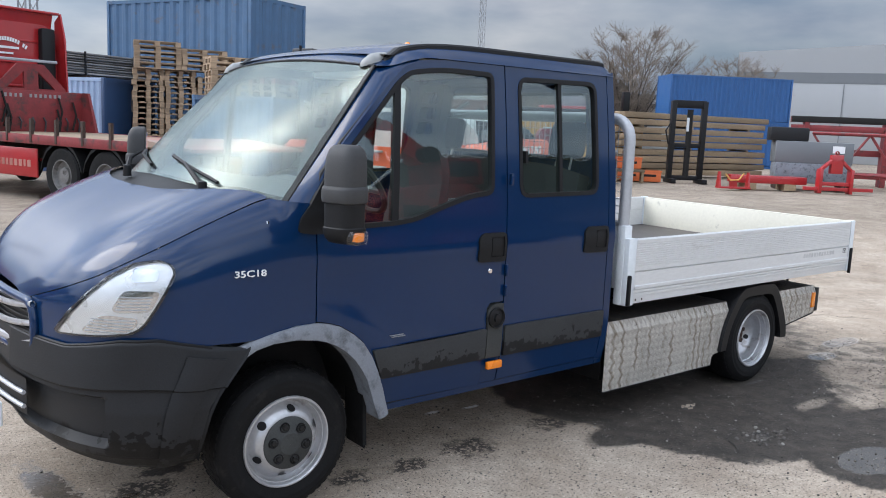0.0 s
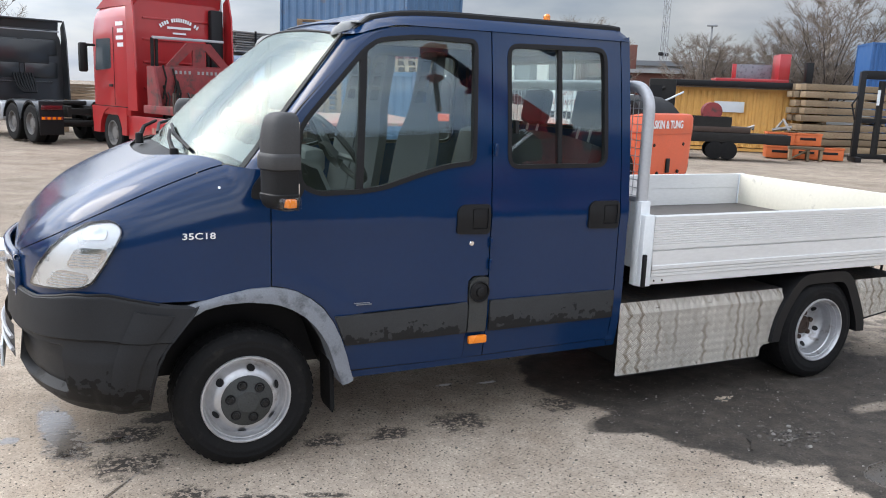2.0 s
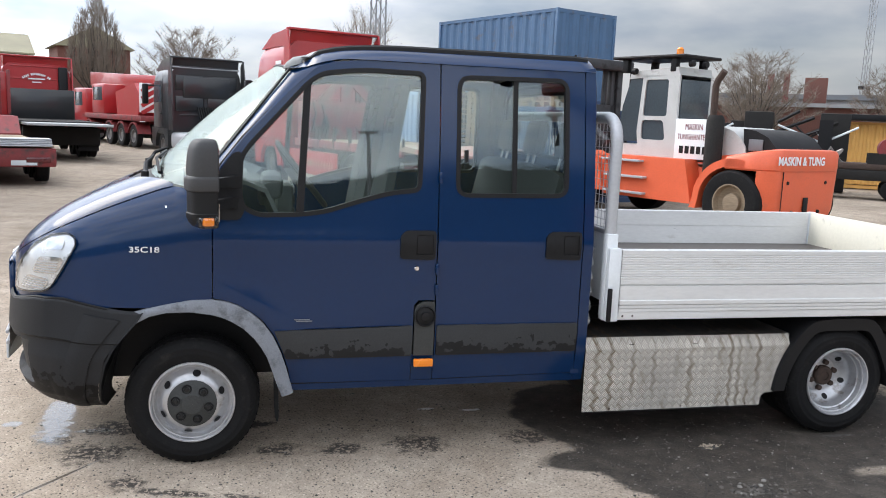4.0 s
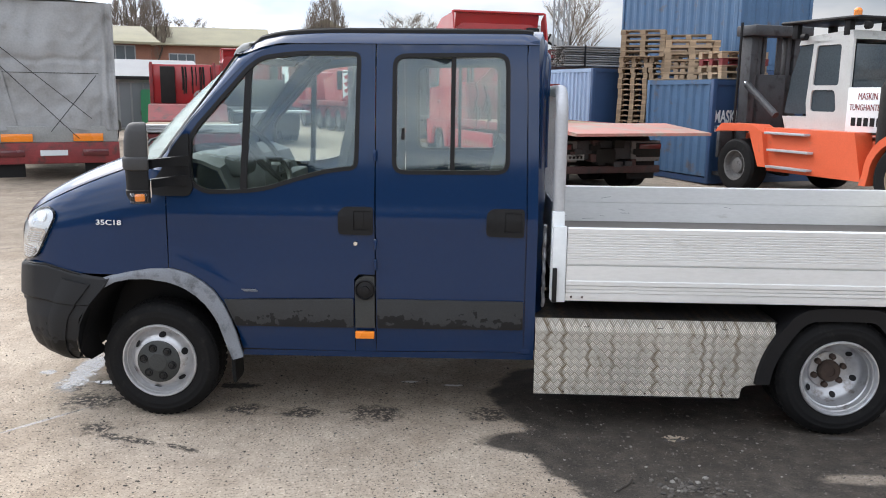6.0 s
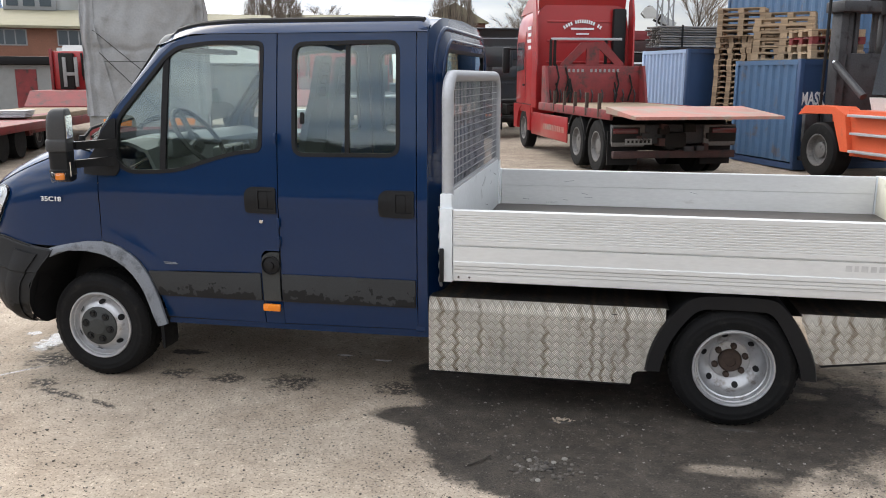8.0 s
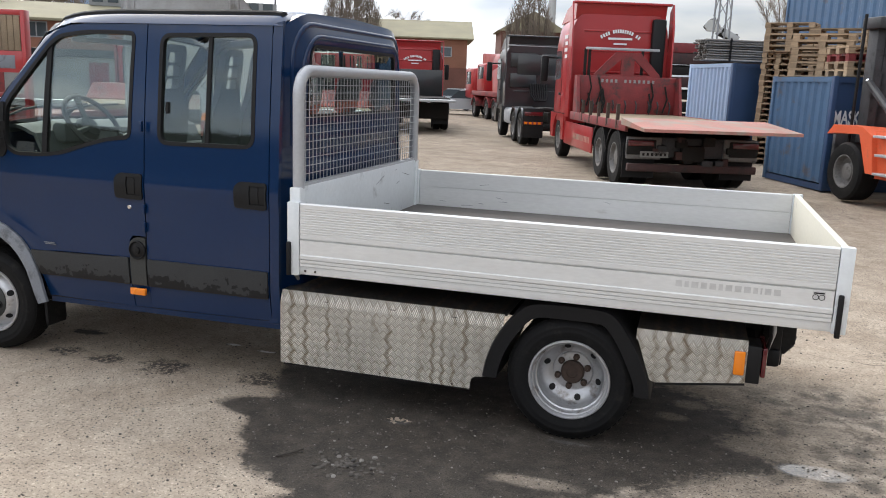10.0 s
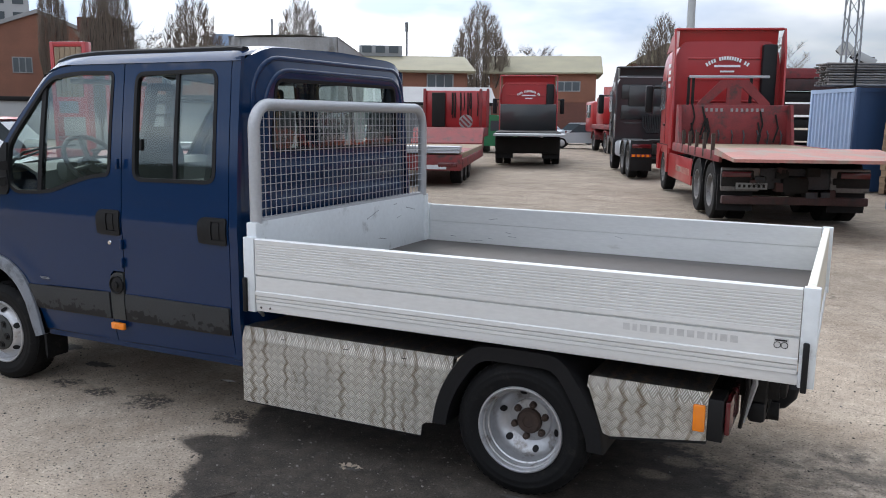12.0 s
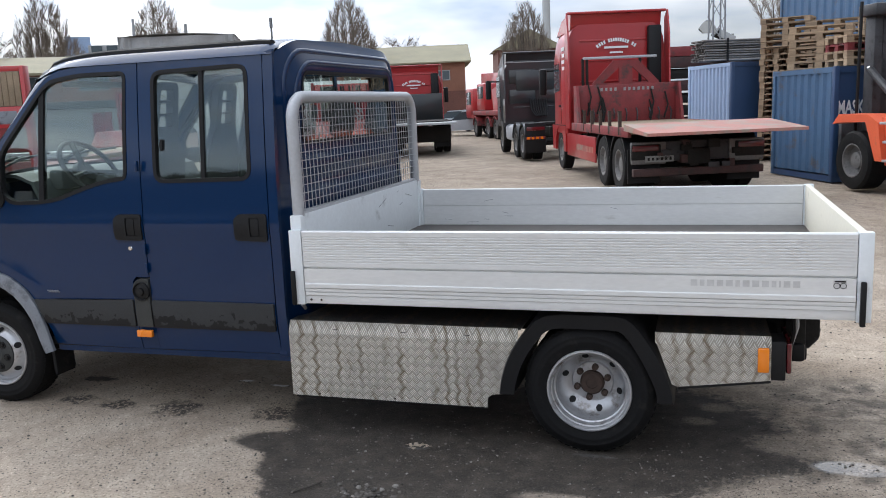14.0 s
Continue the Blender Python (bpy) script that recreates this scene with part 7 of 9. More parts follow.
part("rear_sheet", grid(tarp_sheet, 60, 60), TARP, tarp, angle=60)
for s in (-1, 1):
    part("side_sheet", grid(lambda u, v, s=s: (s * (1.27 + 0.03 * noise.noise(Vector((u * 30, v * 4, 3.0 + s)))), -0.05 + 6.0 * u, 1.03 + 2.57 * v), 40, 10), TARP, tarp, angle=60)
part("roof_sheet", grid(lambda u, v: (-1.29 + 2.58 * u, -0.1 + 6.1 * v, 3.60 + 0.05 * math.sin(math.pi * u)), 6, 10), TARP, tarp)
part("rear_frame", box(-1.27, -0.08, 0.33, 1.27, 0.12, 0.77, 0.02), DULLRED, tarp)
part("rear_board", box(-1.25, -0.06, 0.77, 1.25, 0.02, 1.10, 0.01), DULLWHITE, tarp)
for s in (-1, 1):
    part("reflector_board", box(s * 0.67 - 0.29, -0.10, 0.79, s * 0.67 + 0.29, -0.065, 0.95, 0.005), ORANGE, tarp)
    part("tail_lamp", box(s * 0.8 - 0.25, -0.11, 0.48, s * 0.8 + 0.25, -0.08, 0.62, 0.01), REDLENS, tarp)
    part("mud_flap", box(s * 0.9 - 0.33, 0.1, 0.05, s * 0.9 + 0.33, 0.13, 0.50), SEAL, tarp)
    for y in (1.6, 2.9):
        simple_wheel(tarp, s * 1.05, y, 0.50, 0.32, s)
for x0, z0, x1, z1 in ((-1.03, 2.84, 0.76, 1.26), (-0.93, 2.37, 0.50, 0.84), (0.89, 2.14, -0.03, 0.99)):
    part("lashing", tube([(x0, -0.15, z0), ((x0 + x1) / 2, -0.19, (z0 + z1) / 2), (x1, -0.15, z1)], 0.008, 5), SEAL, tarp)
for s, low_x, high_x in ((-1, 0.63, 1.00), (1, 0.92, 1.06)):
    def flap(u, v, s=s, low_x=low_x, high_x=high_x):
        inner = low_x + (high_x - low_x) * min(1.0, v * 1.3)
        x = s * (1.275 - (1.275 - inner) * u)
        fold = 0.03 * math.sin(u * 9 + 3 * noise.noise(Vector((v * 4, s, 1.0)))) * (0.3 + 0.7 * u)
        return (x, tarp_sheet((x + 1.27) / 2.54, v)[1] - 0.035 + fold * 0.5 + 0.03 * noise.noise(Vector((u * 2, v * 7, 3.0 + s))), 1.02 + 2.58 * v)
    part("side_flap", grid(flap, 14, 40, 0.006), TARP, tarp, angle=60)
part("sheet_seam", tube([(x, tarp_sheet((x + 1.27) / 2.54, 0.445)[1] - 0.008, 2.185) for x in [-0.85 + 0.1 * k for k in range(19)]], 0.006, 5), TRIM, tarp)
part("number_plate", box(-0.26, -0.105, 0.50, 0.26, -0.078, 0.61), PAPER, tarp)
part("chassis_frame", box(-0.6, 0.1, 0.55, 0.6, 6.0, 1.1, 0.02), DARKSTEEL, tarp)


# ---- containers ----
def corrugated(length, z0, z1, pitch, depth):
    """A trapezoid-ribbed wall from 0 to length along x, at y = 0, the ribs towards -y."""
    pr = []
    x = 0.0
    while x < length - pitch * 0.5:
        pr += [(x, 0.0), (x + pitch * 0.32, 0.0), (x + pitch * 0.5, -depth), (x + pitch * 0.82, -depth)]
        x += pitch
    pr += [(length, 0.0)]
    return sweep([(min(a, length), b) for a, b in pr], z0, z1, "Z")


def container(m, ln, wd, ht, paint, end_paint, label, doors=True, pitch=0.28, grp="containers", ribs_end=False):
    """Stands at its near corner; the long side runs along +y at x = 0, the short end along +x at y = 0."""
    c = thing("container", label, "container", m, grp)
    for s, x in ((-1, 0.0), (1, wd)):
        w = corrugated(ln - 0.2, 0.15, ht - 0.1, pitch, 0.04)
        w.transform(Matrix.Translation((x - s * 0.045, 0.1 if s > 0 else ln - 0.1, 0)) @ Matrix.Rotation(radians(90 if s > 0 else -90), 4, "Z"))
        part("side_wall", w, paint, c, angle=20)
    part("end_wall", box(0.08, 0.03, 0.12, wd - 0.08, 0.06, ht - 0.1) if not ribs_end else prism([(0.08, 0.12), (wd - 0.08, 0.12), (wd - 0.08, ht - 0.1), (0.08, ht - 0.1)], 0.03, 0.06), end_paint, c)
    if doors:
        part("door_gap", box(wd / 2 - 0.008, 0.02, 0.15, wd / 2 + 0.008, 0.031, ht - 0.12), SEAL, c)
        for x in (wd * 0.2, wd * 0.4, wd * 0.6, wd * 0.8):
            part("lock_rod", tube([(x, 0.0, 0.16), (x, 0.0, ht - 0.13)], 0.018, 6), end_paint, c)
    if ribs_end:
        w = corrugated(wd - 0.2, 0.15, ht - 0.1, pitch, 0.04)
        w.transform(Matrix.Translation((0.1, 0.026, 0)))
        part("end_ribs", w, end_paint, c, angle=20)
    part("back_wall", box(0.08, ln - 0.06, 0.12, wd - 0.08, ln - 0.03, ht - 0.1), paint, c)
    part("roof", box(0.02, 0.02, ht - 0.05, wd - 0.02, ln - 0.02, ht - 0.02), paint, c)
    part("base", box(0.02, 0.02, 0.0, wd - 0.02, ln - 0.02, 0.12), end_paint, c)
    for x in (0, wd - 0.1):
        for y in (0, ln - 0.1):
            part("corner_post", box(x, y, 0, x + 0.1, y + 0.1, ht, 0.008), end_paint if y == 0 else paint, c)
    for x in (0, wd - 0.08):
        part("top_rail", box(x, 0.1, ht - 0.11, x + 0.08, ln - 0.1, ht - 0.01), paint, c)
    for y in (0, ln - 0.08):
        part("end_rail", box(0.1, y, ht - 0.12, wd - 0.1, y + 0.08, ht - 0.01), end_paint if y == 0 else paint, c)
    return c


near_box = container(pose(6.70, 13.46, 0, 0, 0, 22.5), 2.43, 6.0, 2.21, CONT_BLUE, CONT_DARK, "worn blue steel container with white lettering on its shade-darkened end", doors=False)
for txt, sz, z in (("MASKIN", 0.36, 1.31), ("& TUNGHANTERING", 0.17, 1.12)):
    writing(txt, sz, LETTER, near_box, pose(0.08, 0.022, z, 90, 0, 0), bold=0.009).scale = (0.58, 1, 1)
pale_box = container(pose(5.06, 19.95, 0, 0, 0, 28), 2.45, 1.9, 2.62, CONT_PALE, CONT_DARK, "pale blue corrugated container with a dark blue end and a notice", doors=False, pitch=0.20)
part("notice", box(1.0, 0.012, 1.75, 1.55, 0.028, 2.3), DULLWHITE, pale_box)
container(pose(8.9, 19.2, 0, 0, 0, 22), 6.06, 2.44, 2.59, CONT_BLUE, CONT_DARK, "faded blue shipping container under another", pitch=0.42)
container(pose(8.9, 19.2, 2.59, 0, 0, 22), 6.06, 2.44, 2.59, CONT_BLUE, CONT_BLUE, "faded blue shipping container stacked on another", pitch=0.42, doors=False, ribs_end=True)
container(pose(44.2, 22.3, 0, 0, 0, 55), 6.06, 2.44, 2.59, CONT_BRIGHT, CONT_BRIGHT, "bright blue shipping container under another", pitch=0.28)
container(pose(44.2, 22.3, 2.59, 0, 0, 55), 7.2, 2.44, 2.59, CONT_BRIGHT, CONT_BRIGHT, "bright blue shipping container stacked on another", pitch=0.28)
yel = container(pose(25.6, 18.2, 0, 0, 0, 55), 6.0, 2.44, 2.35, YELLOW, YELLOW, "yellow ochre site container with a grey hatch", pitch=0.24)
part("grey_hatch", box(-0.07, 3.0, 1.45, -0.03, 4.1, 1.85, 0.01), PAPER, yel)


# ---- pallets ----
def pallet(m, red=False):
    p = thing("pallet", "red painted wooden pallet in a stack" if red else "weathered wooden pallet in a stack", "pallet", m, "stacked pallets")
    mt = DULLRED if red else PALLET
    for k in range(5):
        part("top_board", box(0, 0.0 + k * 0.17, 0.122, 1.2, 0.12 + k * 0.17, 0.144), mt, p)
    for y in (0.0, 0.34, 0.68):
        part("bottom_board", box(0, y, 0.0, 1.2, y + 0.12, 0.022), mt, p)
        for x in (0.0, 0.53, 1.06):
            part("block", box(x, y, 0.022, x + 0.14, y + 0.12, 0.100), mt, p)
    for x in (0.0, 0.53, 1.06):
        part("stringer", box(x, 0, 0.100, x + 0.14, 0.80, 0.122), mt, p)
    return p


base_pallet = None
random.seed(11)


def stack(x, y, z, n, turn, red=()):
    global base_pallet
    for k in range(n):
        m = pose(x + random.uniform(-0.02, 0.02), y + random.uniform(-0.02, 0.02), z + 0.146 * k, 0, 0, turn + random.uniform(-1.2, 1.2))
        if k in red:
            pallet(m, True)
        elif base_pallet is None:
            base_pallet = pallet(m)
        else:
            copy_thing(base_pallet, m)


for k in range(3):
    stack(6.26 + 0.80 * k + 0.25, 19.50 - 0.25 * k, 0.0, 20 - (1 if k == 2 else 0), 73)
stack(5.74, 19.57, 20 * 0.146, 5, -17)
stack(6.91, 19.22, 20 * 0.146, 4, -17)
stack(6.02, 15.2, 2.22, 6, -12)
stack(6.95, 13.85, 2.22, 4, 22, red=(2,))

# pipes on the pale container
pipes = thing("pipe_bundle", "bundle of grey scaffold pipes strapped on a container", "pipes", pose(4.75, 21.3, 2.74, 0, 0, 24))
for r in range(9):
    for k in range(13 - r % 2):
        a, e = random.uniform(-0.10, 0.12), random.uniform(-0.12, 0.12)
        part("pipe", tube([(-0.4 + a, 0.075 * k + 0.037 * (r % 2), 0.068 * r), (2.5 + e, 0.075 * k + 0.037 * (r % 2), 0.068 * r + random.uniform(-0.01, 0.01))], 0.027, 7), PIPE, pipes)
for x in (0.2, 1.9):
    part("bearer", box(x, -0.15, -0.12, x + 0.1, 1.0, -0.045), RUST, pipes)
    part("strap", box(x + 0.02, -0.07, -0.06, x + 0.07, -0.045, 0.60), SEAL, pipes)



# brown planks stacked between the lorries
planks = thing("plank_stack", "small stack of brown planks on the yard", "timber", pose(0.35, 27.4, 0, 0, 0, 20))
for r in range(11):
    for k in range(3):
        part("plank", box(-0.6, 0.30 * k, 0.45 + 0.105 * r, 0.6, 0.30 * k + 0.27, 0.54 + 0.105 * r), PALLET, planks)
for x in (-0.5, 0.35):
    part("bearer", box(x, -0.05, 0.0, x + 0.15, 0.95, 0.45), PALLET, planks)

# the second low loader's long tail with two ramps folded upright
part("tail_deck", box(-1.2, -4.0, 0.62, 1.75, 0.2, 0.80, 0.02), DULLRED, second)
for x, top in ((-0.35, 3.41), (0.95, 3.02)):
    for k in range(5):
        part("ramp_slat", box(x + 0.10 + 0.132 * k, -3.99, 2.18, x + 0.222 + 0.132 * k, -3.94, top - 0.12, 0.004), WORNWOOD, second)
    part("ramp_side", box(x, -4.0, 0.75, x + 0.09, -3.74, top, 0.01), RED, second)
    part("ramp_side", box(x + 0.77, -4.0, 0.75, x + 0.86, -3.74, top, 0.01), RED, second)
    for z0, z1 in ((top - 0.11, top), (1.72, 2.17), (1.20, 1.28), (0.80, 0.98)):
        part("ramp_plate", box(x + 0.09, -3.995, z0, x + 0.77, -3.76, z1, 0.008), RED if z1 > 2 else DULLRED, second)
    part("ramp_mesh", box(x + 0.15, -4.0, 1.80, x + 0.62, -3.985, 2.08, 0.01), FLARE, second)
for x in (-1.0, 1.5):
    for y in (-2.9, -1.8):
        part("tail_wheel", lathe([(0.001, -0.15), (0.38, -0.15), (0.40, 0), (0.38, 0.15), (0.001, 0.15)], "X", 24, centre=(x, y, 0.40)), RUBBER, second)

# long steel beams racked behind the pale container
beams = thing("beam_rack", "rack of long rusty and dark red steel beams", "rack", pose(2.7, 24.2, 0, 0, 0, 22))
random.seed(9)
for z in (0.35, 0.75, 1.15, 1.55, 1.95, 2.35, 2.70, 3.05):
    for k in range(3):
        a = random.uniform(-0.3, 0.3)
        part("beam", box(a, 0.35 * k, z, 5.2 + random.uniform(-0.6, 0.4), 0.35 * k + 0.22, z + random.choice((0.25, 0.31, 0.33)), 0.01), random.choice((DARKSTEEL, GRIME, RUST, DARKSTEEL, DULLRED)), beams)
for x in (0.3, 2.6, 4.8):
    part("post", box(x, 1.0, 0.0, x + 0.14, 1.14, 3.25, 0.01), DARKSTEEL, beams)
    for z in (0.24, 0.64, 1.04, 1.44, 1.84, 2.24, 2.59, 2.94):
        part("arm", box(x, -0.05, z, x + 0.12, 1.05, z + 0.10), DARKSTEEL, beams)
    part("foot", box(x - 0.05, -0.1, 0.0, x + 0.19, 1.3, 0.12), DARKSTEEL, beams)
# ---- big orange forklift ----
fork = thing("forklift", "large orange and white heavy forklift truck", "forklift", pose(8.80, 10.95, 0, 0, 0, 23.0))
for s in (-1, 1):
    simple_wheel(fork, s * 1.12, 1.90, 0.52, 0.42, s, DIRTYRIM)
    simple_wheel(fork, s * 1.05, -1.86, 0.58, 0.38, s, WORNWOOD)
part("main_frame", box(-0.85, -1.4, 0.45, 0.85, 2.2, 1.15, 0.05), FORKORANGE, fork)
for s in (-1, 1):
    part("front_fender", prism([(1.05, 0.55), (1.2, 1.2), (1.5, 1.33), (2.35, 1.33), (2.55, 1.15), (2.35, 1.18), (1.55, 1.2), (1.25, 0.55)], s * 0.88, s * 1.32, "X"), FORKORANGE, fork)
    part("side_tank", prism([(-1.05, 0.48), (1.12, 0.48), (1.25, 1.28), (-0.85, 1.28)], s * 0.85, s * 1.22, "X"), FORKORANGE, fork)
    for y0, z in ((-0.1, 0.55), (-0.1, 0.86), (0.0, 1.17)):
        part("step", box(s * 1.12, y0 + 0.1, z, s * 1.36, y0 + 1.1, z + 0.04, 0.005), GALV, fork)
    arch = [(-1.88 + 0.80 * math.cos(radians(q)), 0.62 + 0.74 * math.sin(radians(q))) for q in range(0, 110, 12)]
    inner = [(-1.88 + 0.68 * math.cos(radians(q)), 0.62 + 0.60 * math.sin(radians(q))) for q in range(108, -1, -12)]
    part("rear_fender", prism([(-1.02, 0.42)] + arch + inner + [(-1.16, 0.42)], s * 0.86, s * 1.22, "X"), FORKORANGE, fork, angle=50)
    part("wheel_well", box(s * 0.60, -2.30, 0.40, s * 0.64, -1.15, 1.20), SEAL, fork)
cw = bmesh.new()
sec = rounded([(-1.22, -1.70), (-1.22, -2.30), (-0.98, -2.60), (0.98, -2.60), (1.22, -2.30), (1.22, -1.70)], [0.02, 0.2, 0.2, 0.2, 0.2, 0.02])
rows = [[cw.verts.new((x * k, -1.70 + (y + 1.70) * k2, z - (0.16 * (y + 2.60) / 0.9 if z > 1.3 else 0))) for x, y in sec] for z, k, k2 in ((1.17, 0.98, 0.98), (1.20, 1.0, 1.0), (1.48, 1.0, 1.0), (1.54, 0.97, 0.97), (1.56, 0.90, 0.90))]
low = rounded([(-1.16, -2.30), (-1.14, -2.42), (-0.98, -2.57), (0.98, -2.57), (1.14, -2.42), (1.16, -2.30)], [0.01, 0.06, 0.15, 0.15, 0.06, 0.01])
base = bmesh.new()
ring = [[base.verts.new((x * k, y + dy, z)) for x, y in low] for z, k, dy in ((0.34, 0.93, 0.05), (0.48, 0.98, 0.02), (1.18, 1.0, 0.0))]
for a, b in zip(ring, ring[1:]):
    for i in range(len(low)):
        base.faces.new((a[i], a[(i + 1) % len(low)], b[(i + 1) % len(low)], b[i]))
base.faces.new(ring[0])
base.faces.new(ring[-1])
part("counterweight_base", base, FORKORANGE, fork, "scuffed orange counterweight base", 35)
for a, b in zip(rows, rows[1:]):
    for i in range(len(sec)):
        cw.faces.new((a[i], a[(i + 1) % len(sec)], b[(i + 1) % len(sec)], b[i]))
cw.faces.new(rows[0])
cw.faces.new(rows[-1])
part("counterweight", cw, FORKORANGE, fork, "scuffed orange counterweight", 35)
part("counterweight_seam", box(-0.78, -2.585, 0.45, -0.765, -2.575, 1.18), SEAL, fork)
for x, z in ((-0.60, 0.98), (-0.40, 0.46), (0.45, 0.46), (0.60, 0.98)):
    part("counterweight_socket", lathe([(0.001, -0.012), (0.03, -0.012), (0.035, 0.02)], "Y", 12, centre=(x, -2.57, z)), SEAL, fork)
part("tow_slot", box(-0.07, -2.585, 0.45, 0.07, -2.56, 0.72, 0.01), SEAL, fork)
part("rear_deck", prism([(-2.2, 1.30), (-1.2, 1.28), (-1.2, 1.36), (-1.8, 1.44)], -0.86, 0.86, "X"), FORKORANGE, fork)
hood = [(-1.80, 1.40), (-0.35, 1.28), (-0.35, 1.92), (-1.30, 1.90), (-1.52, 1.83), (-1.69, 1.70), (-1.79, 1.54)]
part("engine_hood", prism(hood, -0.78, 0.78, "X"), FORKWHITE, fork)
part("radiator_cover", prism([(-2.42, 1.40), (-1.76, 1.36), (-1.70, 1.88), (-1.95, 1.85), (-2.20, 1.74), (-2.37, 1.56)], -0.74, 0.74, "X"), SEAL, fork)
part("radiator_louvre", box(-0.765, -2.12, 1.50, -0.742, -1.84, 1.70, 0.01), CLADDARK, fork)
wr = writing("MASKIN & TUNG", 0.20, LETTER, fork, bold=0.006, m=Matrix.Translation((-1.02, -2.618, 1.29)) @ Matrix.Rotation(radians(90), 4, "X"))
wr.scale = (0.95, 1, 1)
part("exhaust_box", lathe([(0.001, 1.00), (0.16, 1.00), (0.16, 2.02), (0.12, 2.10), (0.001, 2.10)], "Z", 16, centre=(-0.96, -1.26, 0)), DARKSTEEL, fork)
part("exhaust_pipe", tube([(-0.96, -1.20, 2.05), (-0.96, -1.20, 2.62), (-0.96, -1.24, 2.72), (-0.96, -1.36, 2.88)], 0.062, 10), RUST, fork)
# cab
C0 = -0.30
part("cab_floor", prism([(C0, 1.2), (1.10, 1.2), (1.22, 1.5), (C0, 1.5)], -0.85, 0.15, "X"), FORKWHITE, fork)
part("cab_roof", prism([(C0, 2.84), (0.94, 2.78), (0.88, 2.92), (C0 + 0.05, 2.99)], -0.85, 0.15, "X"), FORKWHITE, fork)
for x in (-0.85, 0.15):
    w = panel([(C0, 1.5), (0.62, 1.5), (0.66, 1.75), (0.58, 2.84), (C0, 2.84)], [rounded([(-0.05, 1.60), (0.55, 1.60), (0.55, 1.98), (0.02, 1.98)], 0.08), rounded([(-0.05, 2.06), (0.54, 2.06), (0.50, 2.76), (-0.05, 2.76)], 0.06)], lambda y, z, x=x: (x, y, z), 0.2, (0.05 if x < 0 else -0.05, 0, 0))
    part("cab_side", w, FORKWHITE, fork)
    part("cab_pane", panel([(C0 + 0.02, 1.55), (1.18, 1.55), (1.07, 2.25), (0.90, 2.8), (C0 + 0.02, 2.8)], [], lambda y, z, x=x: (x + (0.03 if x < 0 else -0.03), y, z), 0.4, None), PANE, fork)
part("windshield", prism([(1.19, 1.55), (1.23, 1.55), (1.11, 2.25), (0.93, 2.8), (0.89, 2.8), (1.07, 2.25)], -0.80, 0.10, "X"), PANE, fork)
part("rear_pane", box(-0.78, C0 - 0.012, 2.02, 0.08, C0 + 0.01, 2.76, 0.005), PANE, fork)
part("rear_panel", box(-0.82, C0 - 0.01, 1.5, 0.12, C0 + 0.02, 2.0, 0.005), FORKWHITE, fork)
part("notice_board", box(-0.93, -1.30, 1.28, -0.905, -0.36, 2.02, 0.005), LETTER, fork, "white notice board with red and dark bars")
for txt, z, sz, y0 in (("MASKIN", 1.82, 0.165, -0.58), ("TUNGHANTERING", 1.64, 0.150, -0.42)):
    wr = writing(txt, sz, DULLRED, fork, Matrix.Translation((-0.934, y0, z)) @ Matrix(((0, 0, -1, 0), (-1, 0, 0, 0), (0, 1, 0, 0), (0, 0, 0, 1))))
    wr.scale = (0.68, 1, 1)
for k in range(6):
    part("notice_bar", box(-0.937, -1.22 + 0.13 * k, 1.38, -0.931, -1.13 + 0.13 * k, 1.52), SEAL, fork)
part("overhead_guard", box(-0.95, -0.45, 3.16, 0.20, 1.35, 3.22, 0.03), SEAL, fork)
for y in (-0.2, 1.0):
    for x in (-0.8, 0.05):
        part("guard_post", box(x - 0.06, y, 2.9, x + 0.06, y + 0.14, 3.18, 0.02), SEAL, fork)
part("beacon", lathe([(0.07, 3.24), (0.07, 3.36), (0.04, 3.40), (0.001, 3.41)], "Z", 14, centre=(-0.4, 0.1, 0)), ORANGE, fork)
for x, y, z in ((-0.92, 0.75, 2.92), (-0.75, -0.48, 3.05), (-0.35, -0.48, 3.05)):
    part("work_lamp", lathe([(0.001, -0.05), (0.06, -0.045), (0.065, 0.04), (0.001, 0.04)], "Y", 14, centre=(x, y, z)), SEAL, fork)
# mast
for s in (-1, 1):
    part("mast_rail", box(s * 0.55 - 0.08, 2.45, 0.2, s * 0.55 + 0.08, 2.75, 3.22, 0.02), MASTSTEEL, fork)
    part("inner_rail", box(s * 0.38 - 0.06, 2.5, 0.3, s * 0.38 + 0.06, 2.7, 3.18, 0.02), MASTSTEEL, fork)
    part("tilt_ram", tube([(s * 0.75, 1.5, 1.5), (s * 0.72, 2.4, 2.1)], 0.07, 10), MASTSTEEL, fork)
    part("tilt_rod", tube([(s * 0.74, 1.9, 1.77), (s * 0.72, 2.45, 2.14)], 0.035, 8), CHROME, fork)
    part("lift_ram", tube([(s * 0.2, 2.6, 0.4), (s * 0.2, 2.6, 3.2)], 0.06, 10), MASTSTEEL, fork)
    part("fork_tine", prism([(2.85, 0.25), (2.95, 0.25), (2.95, 1.2), (2.85, 1.2)], s * 0.75 - 0.08, s * 0.75 + 0.08, "X"), MASTSTEEL, fork)
    part("tine_blade", box(s * 0.75 - 0.08, 2.9, 0.2, s * 0.75 + 0.08, 4.6, 0.28), MASTSTEEL, fork)
    part("mast_chain", tube([(s * 0.9, 2.5, 0.5), (s * 0.9, 2.45, 3.3)], 0.03, 6), SEAL, fork)
part("mast_head", box(-0.75, 2.25, 3.05, 0.75, 2.8, 3.26, 0.03), MASTSTEEL, fork)
